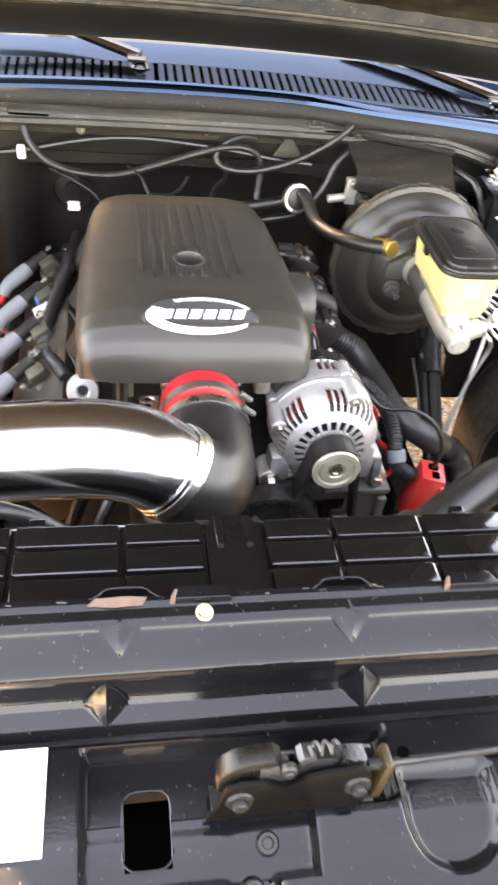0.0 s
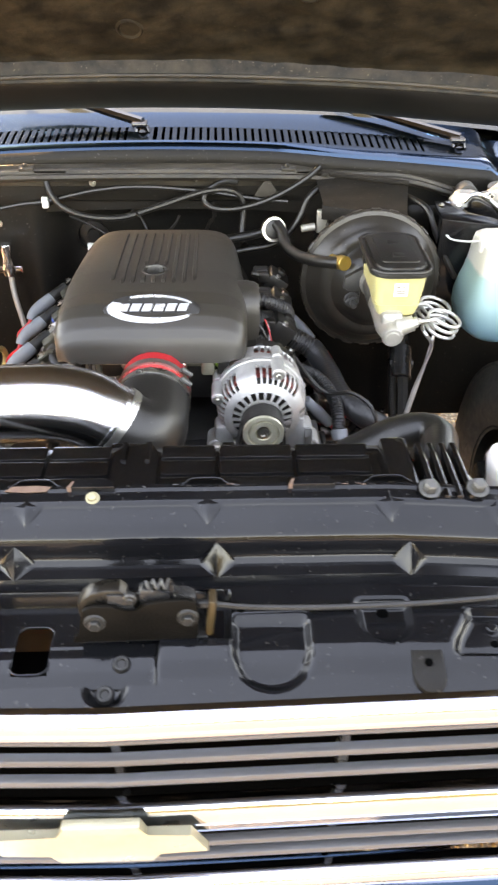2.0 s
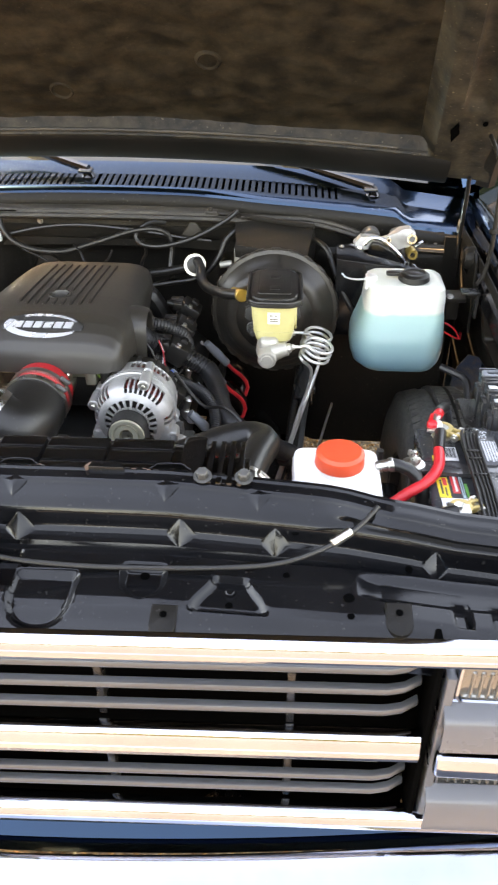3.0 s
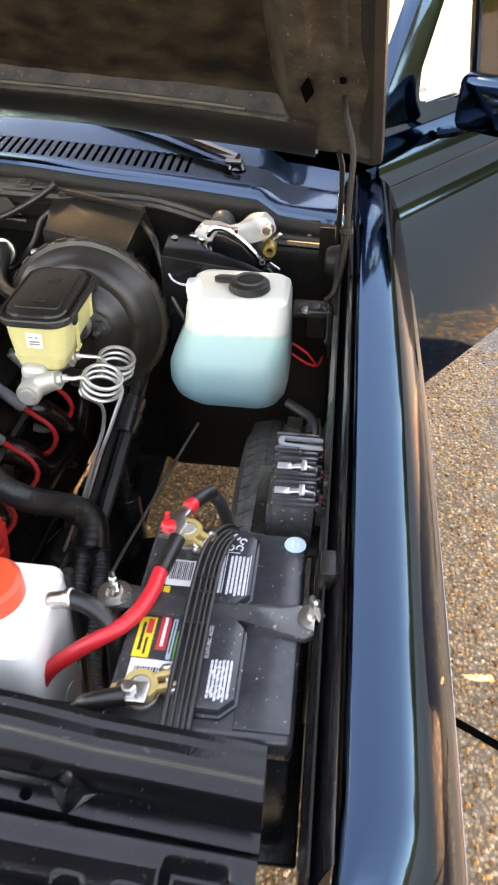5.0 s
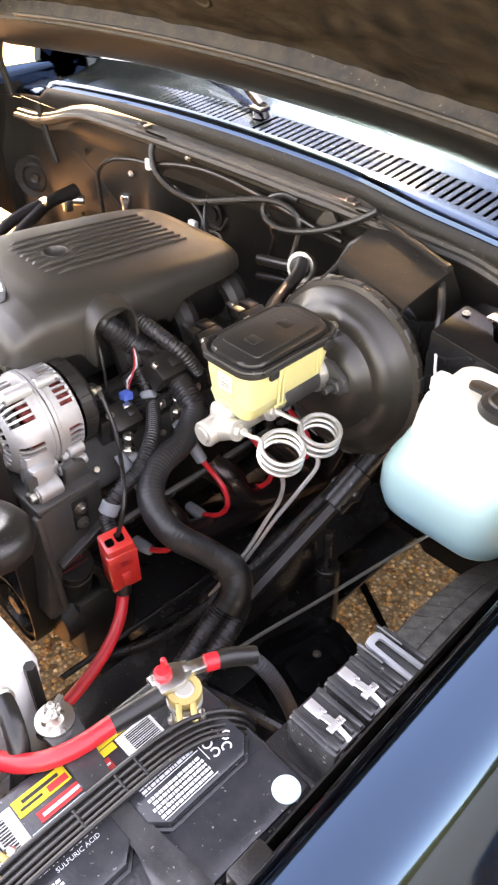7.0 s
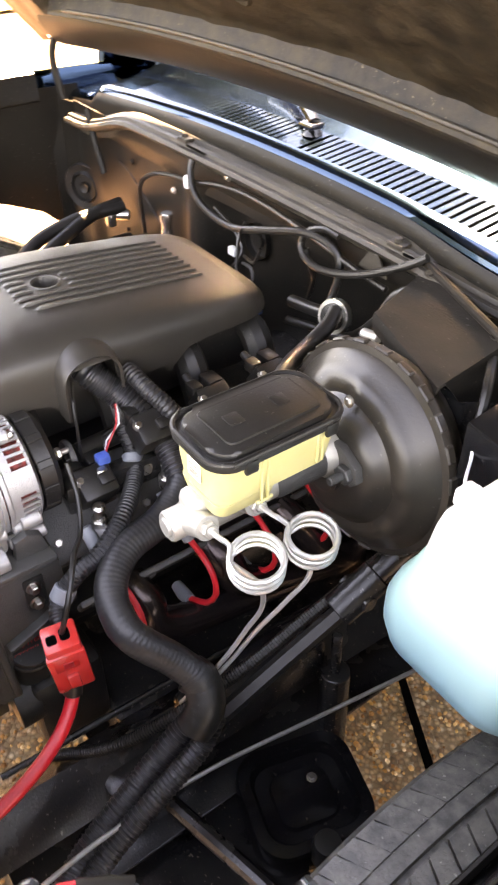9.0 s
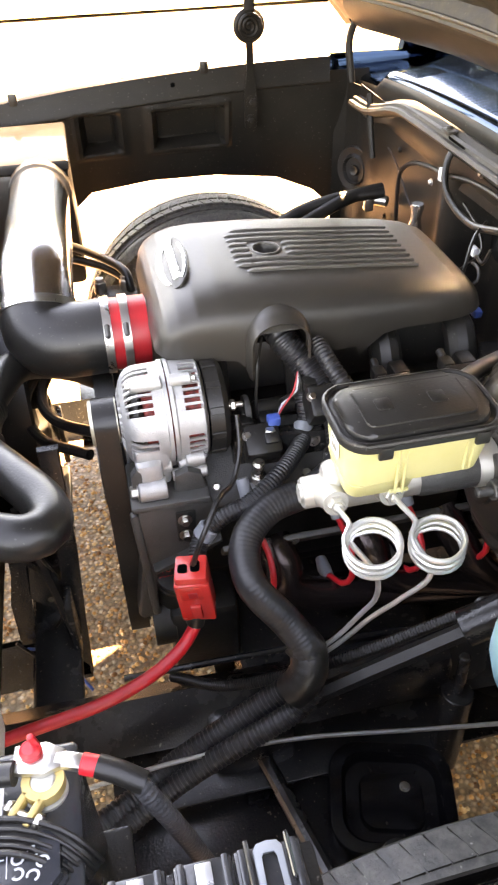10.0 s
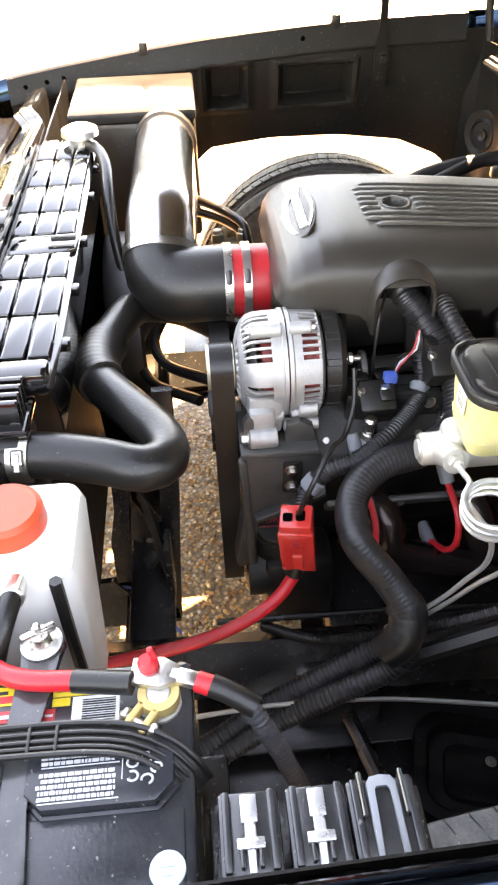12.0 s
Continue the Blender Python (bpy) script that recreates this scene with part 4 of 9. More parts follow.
def cowl():
    xs = np.linspace(-0.90, 0.90, 91)
    front = [(1.078, 1.024), (1.081, 1.033), (1.088, 1.039), (1.098, 1.0415)]
    rear = [(1.170, 1.049), (1.178, 1.051), (1.20, 1.056), (1.225, 1.063), (1.24, 1.068)]
    ends = lambda x: -0.022 * smoothstep(0.70, 0.74, abs(x))
    # driver's-side edge is pulled forward to keep sun off the lip below
    c = part("cowl_panel", skin([[(x, y - 0.020 * smoothstep(0.20, 0.42, x) * smoothstep(1.098, 1.080, y), z + crown(x) + ends(x)) for y, z in front] for x in xs], 0.003), "cowl", truck, "glossy black cowl panel with air slots")
    # the skirt down to 0.90 is added to stop sun leaking through
    part("seal", skin([[(x, y - 0.024 * smoothstep(0.20, 0.42, x), z + crown(x) + ends(x)) for y, z in ((1.076, 0.90), (1.075, 0.985), (1.073, 1.005), (1.075, 1.018), (1.080, 1.026))] for x in xs], 0.003), "dusty", c, "black rubber seal under the cowl edge, extended down to block sun")
    part("rear_edge", skin([[(x, y, z + crown(x) + ends(x)) for y, z in rear] for x in xs], 0.003), "cowl", c)
    for x0, x1 in ((-0.90, -0.575), (-0.075, -0.03), (0.565, 0.90)):
        part("infill", skin([[(x, y, z + crown(x) + ends(x)) for y, z in (front[-1], (1.135, 1.0455), rear[0])] for x in np.linspace(x0, x1, 15)], 0.003), "cowl", c)
    # near-black sheet stands for the shade below the air slots
    part("plenum_shade", skin([[(x, 1.085, 0.975), (x, 1.185, 0.975)] for x in (-0.68, 0.68)], 0.002), "dark", c)
    pitch = 0.0162
    x = -0.572
    while x < 0.565:
        if not -0.075 < x < -0.03:
            z = crown(x)
            rows = [[(x + dx, y, zz + z) for y, zz in ((1.096, 1.0410), (1.135, 1.0455), (1.172, 1.0495))] for dx in (0, 0.0098)]
            part("slat", skin(rows, 0.004), "cowl", c)
        x += pitch
    rows = []
    for x in np.linspace(-0.80, 0.80, 33):
        rows.append([(x, y + 0.05 * x * x, z + crown(x) * k) for y, z, k in ((1.235, 1.062, 1), (1.335, 1.20, 0.6), (1.46, 1.37, 0.4), (1.60, 1.56, 0.3), (1.70, 1.70, 0.3))])
    part("windshield", skin(rows, 0.005), surface("windshield_glass", (0.02, 0.025, 0.028), 0.03, coat=1.0, bump=0.0, rough_var=0.01), truck, "dark tinted windshield reflecting the sky")
    for x, s in ((-0.054, 1), (0.65, 1)):
        z = crown(x)
        w = part("wiper", add(cyl((x, 1.150, 1.046 + z), (x, 1.150, 1.058 + z), 0.018, 0.014), box((x - 0.006, 1.152, 1.061 + z), (0.034, 0.030, 0.010), 0.004)), "shroud", truck, "black wiper arm on its pivot")
        part("arm", tube([(x, 1.154, 1.063 + z), (x - 0.06, 1.180, 1.074 + z), (x - 0.17, 1.225, 1.094 + z), (x - 0.30, 1.262, 1.118 + z)], 0.008, 8, radii=[0.011, 0.010, 0.007, 0.005]), "shroud", w)


cowl()


def lip_drop(x):
    return 0.4 * crown(x) - 0.048 * smoothstep(0.48, 0.74, abs(x))


def firewall():
    xs = np.linspace(-0.80, 0.82, 109)
    zs = np.linspace(0.36, 0.955, 41)
    rows = []
    for x in xs:
        row = []
        for z in zs:
            d = 0.085 * smoothstep(-0.30, -0.22, x) * smoothstep(0.33, 0.25, x) * smoothstep(0.935, 0.87, z)
            d += 0.015 * smoothstep(-0.80, -0.72, x) * smoothstep(-0.30, -0.36, x) * smoothstep(0.93, 0.90, z) - 0.02 * smoothstep(0.5, 0.54, x) * smoothstep(0.93, 0.90, z)
            d += 0.0016 * noise.noise((x * 9, z * 9, 1))
            row.append((x, 1.062 + d, z))
        rows.append(row)
    f = part("firewall", skin(rows, 0.003), "dusty", truck, "dusty black sheet-metal firewall")
    lip = [(1.062, 0.955), (1.058, 0.968), (1.045, 0.972), (1.033, 0.977), (1.029, 0.983), (1.032, 0.989), (1.040, 0.990), (1.042, 0.996), (1.049, 0.998), (1.052, 0.993), (1.057, 0.997), (1.064, 1.002), (1.072, 1.001)]
    rows = [[(x, y, z + lip_drop(x)) for y, z in lip] for x in np.linspace(-0.80, 0.82, 55)]
    part("lip", skin(rows, 0.003), "lip", f, "dusty worn lip along the top of the firewall")
    for x in (-0.63, -0.33, 0.12, 0.40, 0.71):
        part("screw", bolt((x, 1.048, 0.984 + lip_drop(x)), (0, -0.6, 0.8), 0.005, 0.004), "lip", f)
    for x in (-0.245, 0.31, 0.66):
        # opening isn't cut; a near-black plate paints its shade
        part("opening", prism(round_rect(0.07, 0.016, 0.006), 0.003, pose(x, 1.047, 0.992 + lip_drop(x))), "dark", f, "dark drain opening")
        part("clip", add(box((x - 0.05, 1.05, 0.998 + lip_drop(x)), (0.03, 0.02, 0.008), 0.002), cyl((x - 0.052, 1.05, 0.996 + lip_drop(x)), (x - 0.052, 1.05, 1.008 + lip_drop(x)), 0.006)), "lip", f)
    # grommet plates, studs and a triangular bracket
    part("grommet", lathe([(0.0, 0.0), (0.014, 0.0), (0.016, -0.006), (0.034, -0.008), (0.036, -0.003), (0.036, 0.004)], (-0.185, 1.135, 0.815), (-0.185, 0, 0.815), 30), "rubber", f, "round rubber grommet")
    part("vent_disc", lathe([(0, 0), (0.012, 0.006), (0.014, 0.0), (0.03, 0.0), (0.034, 0.008), (0.040, 0.0), (0.055, 0.004), (0.058, 0.0), (0.058, -0.01)], (-0.79, 1.055, 0.755), (-0.70, 0.9, 0.755), 36), "plastic", f, "round black ribbed blower plate")
    for x, z in ((-0.70, 0.93), (-0.55, 0.88), (-0.45, 0.95), (-0.38, 0.87), (-0.60, 0.71), (0.43, 0.965), (0.62, 0.93), (0.80, 0.93), (0.06, 0.975), (-0.16, 0.965)):
        part("stud", bolt((x, 1.068 if x < -0.3 else 1.052, z), (0, -1, 0), 0.005, 0.006), "zinc" if x > -0.5 else "dusty", f)
    part("bracket", prism([(-0.03, 0), (0.03, 0), (0, 0.045)], 0.004, pose(0.215, 1.052, 0.935, 90, 0, 0), 0.001), "lip", f, "small triangular bracket")
    part("seam", tube([(-0.70, 1.045, 0.96), (-0.68, 1.044, 0.90), (-0.655, 1.046, 0.83)], 0.008, 8), "dusty", f)
    part("scratched_wire", tube([(-0.60, 1.06, 0.87), (-0.53, 1.052, 0.86), (-0.44, 1.055, 0.80), (-0.42, 1.06, 0.78)], 0.0018, 6), "plastic", f)
    part("side_panel", skin([[(s_, y, z) for z in (0.36, 0.7, 0.95)] for s_, y in ((-0.80, 1.062), (-0.86, 1.05), (-0.87, 1.02))], 0.003), "dusty", f)
    part("side_panel", skin([[(s_, y, z) for z in (0.36, 0.7, 0.95)] for s_, y in ((0.82, 1.042), (0.86, 1.04), (0.87, 1.02))], 0.003), "dusty", f)
    # shield over the booster: a sloping top that rolls down in front, a beaded rear edge and a dark side flange
    rear_l, rear_r, nose_l, nose_r = Vector((0.316, 1.056, 0.986)), Vector((0.505, 0.986, 0.984)), Vector((0.326, 0.958, 0.955)), Vector((0.492, 0.900, 0.952))
    roll = ((0.008, -0.004), (0.011, -0.012), (0.010, -0.022), (0.006, -0.034))
    rows = []
    for k in range(11):
        u = k / 10
        a, b = rear_l.lerp(rear_r, u), nose_l.lerp(nose_r, u)
        row = [a.lerp(b, q) + Vector((0, 0, 0.0012 * noise.noise((u * 5, q * 5, 3)))) for q in (0.0, 0.08, 0.3, 0.6, 0.85, 1.0)]
        rows.append(row + [b + Vector((-0.25 * d, -d, z)) for d, z in roll])
    sh = part("heat_shield", skin(rows, 0.003), "shield", f, "bent dusty sheet-metal shield over the booster")
    bead = [rear_l.lerp(rear_r, u) + Vector((0.004, -0.012, 0.004)) for u in np.linspace(0.02, 0.98, 9)]
    part("bead", tube(bead, 0.006, 10), "shield", sh, "pressed bead along the rear edge")
    side = skin([[p, p.lerp(q, 0.5) + Vector((0.004, 0, 0)), q] for p, q in ((rear_r, Vector((0.512, 1.03, 0.90))), (rear_r.lerp(nose_r, 0.5), Vector((0.505, 0.99, 0.895))), (nose_r, Vector((0.494, 0.93, 0.915))))], 0.002)
    part("side_flange", side, "dusty", sh)
    part("bolt", bolt(rear_l.lerp(rear_r, 0.12) + Vector((0.0, -0.016, 0.002)), (0, -0.3, 1), 0.006, 0.004), "lip", sh)
    part("bolt", bolt(rear_l.lerp(rear_r, 0.94) + Vector((0.0, -0.010, 0.003)), (0, -0.3, 1), 0.006, 0.004), "dusty", sh)


firewall()

# --- open hood
HOOD_TILT = 47.0


def hood():
    piv = Vector((0, 1.10, 1.138))
    m = Matrix.Translation(piv) @ Matrix.Rotation(radians(-HOOD_TILT), 4, "X") @ Matrix.Rotation(radians(180), 4, "Z")
    # in the hood's own plane: u across, v from the rear edge forward, w below the skin
    bow = lambda u: -0.075 * u * u
    rows = [[m @ Vector((-u, v, 0.035 + bow(u))) for u in np.linspace(-0.912, 0.912, 41) * (1 - 0.093 * v)] for v in np.linspace(-0.015, 1.27, 40)]
    h = part("hood", skin(rows, 0.003), "body", truck, "open black hood, glossy outside")

    def depth(u, v):
        """The inner pressing: a folded frame round a sagging padded middle."""
        a = abs(u)
        frame_ = max(smoothstep(0.732, 0.768, a), smoothstep(0.085, 0.065, v), smoothstep(1.13, 1.17, v))
        channel = 0.014 * smoothstep(0.800, 0.815, a) * smoothstep(0.865, 0.845, a) * smoothstep(0.22, 0.26, v)
        dents = 0.004 * noise.noise((u * 24, v * 9, 5)) * smoothstep(0.78, 0.82, a)
        pad = 0.007 * noise.noise((u * 3.2, v * 4, 0)) + 0.005 * abs(noise.noise((u * 6, v * 15, 3))) + 0.003 * noise.noise((u * 22, v * 30, 7))
        return -0.038 * frame_ + channel + dents + (1 - frame_) * pad
    rows = []
    for v in np.linspace(0.0, 1.25, 170):
        rows.append([m @ Vector((-u, v, 0.012 + depth(u / (1 - 0.093 * v), v) + bow(u))) for u in np.linspace(-0.90, 0.90, 241) * (1 - 0.093 * v)])
    inv = m.inverted()
    def middle(f):
        p = inv @ f.calc_center_median()
        return abs(p.x) / (1 - 0.093 * p.y) < 0.738 and 0.082 < p.y < 1.135
    pad_, frame_ = skin(rows), skin(rows)
    bmesh.ops.delete(pad_, geom=[f for f in pad_.faces if not middle(f)], context="FACES")
    bmesh.ops.delete(frame_, geom=[f for f in frame_.faces if middle(f)], context="FACES")
    part("insulation", pad_, "hood_in", h, "dusty brown-black padding under the hood")
    part("inner_frame", frame_, "frame_in", h, "dusty pressed steel frame round the padding")
    lip_ = [(-0.018, 0.03), (-0.022, 0.0), (-0.018, -0.026), (0.0, -0.034), (0.02, -0.034), (0.05, -0.030), (0.066, -0.024), (0.072, -0.016)]
    rows = [[m @ Vector((-u, v, (w - 0.005 * smoothstep(0.36, 0.60, abs(u)) if v < 0.06 and w < -0.01 else w) + bow(u))) for v, w in lip_] for u in np.linspace(-0.80, 0.80, 61)]
    part("rear_lip", skin(rows, 0.003), "seal", h, "dark rubber seal along the hood's rear edge")
    part("lip_edge", tube([m @ Vector((-u, 0.074, -0.018 + bow(u))) for u in np.linspace(-0.68, 0.68, 25)], 0.004, 8, 0.02), "lip", h, "dusty folded edge above the seal")
    for s in (-1, 1):
        rows = [[m @ Vector((-s * u * (1 - 0.093 * v), v, w + bow(0.9 * (1 - 0.093 * v)))) for u, w in ((0.912, 0.018), (0.918, 0.0), (0.915, -0.022), (0.90, -0.028), (0.87, -0.020))] for v in np.linspace(-0.02, 1.25, 26)]
        part("side_flange", skin(rows, 0.003), "dusty", h)
        # both frame openings are near-black plates painting the shade inside
        part("hole", prism([(-0.010, -0.004), (0.002, -0.032), (0.011, 0.004), (-0.001, 0.030)], 0.003, m @ pose(-s * 0.785, 0.165, -0.0315 + bow(0.785))), "dark", h, "diamond-shaped opening in the hood frame")
        part("hole", prism(round_rect(0.010, 0.012, 0.004), 0.003, m @ pose(-s * 0.838, 0.20, -0.031 + bow(0.838))), "dark", h)
    for u, v in ((-0.05, 0.165), (0.275, 0.265), (0.746, 0.46), (-0.746, 0.46)):
        part("button", lathe([(0, 0.003), (0.018, 0.003), (0.022, 0.006), (0.025, 0.004), (0.028, 0)], m @ Vector((-u, v, 0.014 + bow(u))), m @ Vector((-u, v, -1)), 24), "hood_in", h, "round insulation fastener")
    for s in (-1, 1):
        if s > 0:
            g = part("hinge", tube([(0.842, 0.860, 1.215), (0.846, 0.82, 1.20), (0.860, 0.800, 1.160), (0.861, 0.785, 1.10), (0.861, 0.775, 1.04), (0.858, 0.770, 0.985), (0.850, 0.765, 0.955), (0.838, 0.755, 0.945)], 0.0046, 8), "dusty", truck, "thin dark steel hood hinge rod")
            part("collar", cyl((0.861, 0.776, 1.045), (0.861, 0.778, 1.055), 0.010), "dusty", g)
            part("second_rod", tube([(0.852, 1.03, 0.90), (0.852, 1.035, 0.98), (0.850, 1.02, 1.06), (0.842, 0.99, 1.10)], 0.005, 8), "dusty", g)
            part("hinge_plate", prism([(-0.05, -0.12), (0.03, -0.12), (0.04, -0.03), (0.025, 0.02), (0.0, 0.05), (-0.025, 0.03), (-0.04, -0.04)], 0.006, pose(0.850, 0.86, 0.93, 90, 0, 90), 0.002), "dusty", g, "black hinge plate on the inner fender")
            part("hinge_boss", lathe([(0.0, 0.014), (0.018, 0.012), (0.024, 0.004), (0.026, -0.01)], (0.846, 0.885, 0.955), (0, 0.885, 0.955), 24), "dusty", g)
            part("bracket", add(box((0.832, 0.765, 0.925), (0.040, 0.030, 0.006), 0.002), box((0.846, 0.765, 0.900), (0.006, 0.030, 0.060), 0.002)), "chassis", g)
            part("bolt", bolt((0.842, 0.80, 0.905), (-1, 0, 0), 0.007, 0.008), "dusty", g)
            continue
        g = part("hinge", prism([(-0.014, -0.09), (0.014, -0.09), (0.016, -0.02), (0.009, 0.03), (0.008, 0.10), (0.014, 0.14), (0.010, 0.24), (-0.006, 0.24), (-0.014, 0.13), (-0.007, 0.08), (-0.008, 0.03), (-0.015, -0.02)], 0.006, pose(s * 0.845, 0.80, 0.955, 90, 0, 90), 0.001), "dusty", truck, "dark steel hood hinge bracket")
        part("bolt", bolt((s * 0.838, 0.80, 0.885), (-s, 0, 0), 0.008, 0.008), "dusty", g)
        part("bolt", bolt((s * 0.838, 0.805, 0.925), (-s, 0, 0), 0.010, 0.010), "dusty", g)
        part("hinge_disc", lathe([(0, 0.008), (0.030, 0.008), (0.036, 0.003), (0.036, -0.003), (0.030, -0.008), (0, -0.008)], (s * 0.845, 0.80, 1.085), (0, 0.80, 1.085), 28), "dusty", g, "round hinge pivot")
        part("coil_spring", tube([(s * 0.836, 0.80 + (0.026 - 0.0008 * k) * math.cos(k * 0.6), 1.085 + (0.026 - 0.0008 * k) * math.sin(k * 0.6)) for k in range(26)], 0.005, 8, 0.006), "dusty", g)
        part("strut", tube([(s * 0.80, 1.035, 0.96), (s * 0.815, 1.03, 1.05), (s * 0.80, 1.05, 1.13), (s * 0.80, 1.03, 1.20)], 0.009, 8), "dusty", g)


hood()

# --- cab and bed; the driver's door stands open
def cab():
    roof = lambda y, h: [(-0.90, y, 1.05), (-0.80, y, 1.52 * h + 1.05 * (1 - h)), (-0.70, y, 1.77 * h + 1.05 * (1 - h)), (0.70, y, 1.77 * h + 1.05 * (1 - h)), (0.80, y, 1.52 * h + 1.05 * (1 - h)), (0.90, y, 1.05), (0.98, y, 0.80), (0.96, y, 0.35), (-0.96, y, 0.35), (-0.98, y, 0.80)]
    part("cab", loft([roof(1.30, 0.02), roof(1.38, 0.22), roof(1.70, 0.94), roof(1.95, 1.02), roof(2.6, 1.0), roof(2.66, 0.9)]), "body", truck, "black pickup cab")
    part("bed", loft([[(x, y, z) for x, z in ((-0.98, 0.45), (-1.0, 0.8), (-0.95, 1.08), (0.95, 1.08), (1.0, 0.8), (0.98, 0.45))] for y in (2.70, 3.6, 4.7)]), "body", truck, "black pickup bed")
    profile = [(-0.055, 1.062), (-0.020, 1.050), (0.0, 1.020), (0.010, 0.985), (0.012, 0.965), (0.006, 0.955), (0.006, 0.905), (0.016, 0.890), (0.022, 0.870), (0.023, 0.80), (0.024, 0.55), (0.0, 0.32)]
    upright = Matrix(((0, 0, 1, 0), (1, 0, 0, 0), (0, 1, 0, 0), (0, 0, 0, 1)))

    def leaning(bm, s, m):
        for v in bm.verts:
            v.co.x = s * (0.945 + v.co.x - 0.16 * (v.co.z - 1.05))
        return moved(bm, m)
    for s in (-1, 1):
        m = Matrix.Identity(4) if s < 0 else pose(0.920, 1.215, 0, 0, 0, -35) @ pose(-0.985, -1.225, 0)
        d = part("door", moved(skin([[(s * (0.985 + x), y, z) for x, z in profile] for y in (1.225, 1.235, 1.6, 2.25, 2.265)], 0.03), m), "body", truck, "open glossy black cab door" if s > 0 else "closed glossy black cab door")
        front = [(1.232, 1.04), (1.245, 1.085), (1.30, 1.15), (1.54, 1.44), (1.60, 1.505), (1.66, 1.535), (1.66, 1.465), (1.63, 1.455), (1.60, 1.425), (1.415, 1.155), (1.395, 1.115), (1.40, 1.090), (1.425, 1.080), (1.66, 1.080), (1.66, 1.04)]
        fr = part("window_frame", leaning(prism(front, 0.034, upright @ pose(0, 0, -0.017), 0.010), s, m), "body", d, "wide black vent window frame with a slanted front edge")
        part("divider", leaning(box((0, 1.668, 1.28), (0.024, 0.018, 0.46), 0.005), s, m), "body", fr)
        part("top_rail", leaning(box((0, 1.95, 1.52), (0.030, 0.58, 0.045), 0.010), s, m), "body", fr)
        part("rear_post", leaning(box((0, 2.22, 1.29), (0.030, 0.05, 0.48), 0.010), s, m), "body", fr)
        part("sill", leaning(box((0, 1.95, 1.06), (0.034, 0.60, 0.045), 0.008), s, m), "body", fr)
        inner = [(1.400, 1.100), (1.420, 1.155), (1.605, 1.425), (1.655, 1.460), (1.655, 1.085), (1.42, 1.085)]
        part("vent_seal", leaning(tube([(0.0, y, z) for y, z in inner + inner[:1]], 0.007, 8, 0.02), s, m), "rubber", fr, "black rubber vent window seal")
        part("vent_pane", leaning(prism(inner, 0.004, upright), s, m), M["glass"], d, "vent window glass")
        part("window_pane", leaning(box((0, 1.94, 1.29), (0.004, 0.53, 0.42), 0.001), s, m), M["glass"], d, "side window glass")
        part("latch", leaning(box((-0.02, 1.46, 1.105), (0.012, 0.05, 0.014), 0.004), s, m), "chrome", d)
        if s > 0:
            part("mirror", moved(add(box((s * 1.10, 1.47, 1.10), (0.17, 0.06, 0.11), 0.02, 3), tube([(s * 0.985, 1.45, 1.03), (s * 1.02, 1.46, 1.04), (s * 1.06, 1.47, 1.06)], 0.012, 8)), m), "body", d, "black door mirror")
    for s in (-1, 1):
        part("pillar", tube([(s * 0.90, 1.20, 1.02), (s * 0.87, 1.31, 1.16), (s * 0.78, 1.66, 1.64)], 0.030, 10), "body", truck, "black windshield pillar")


cab()

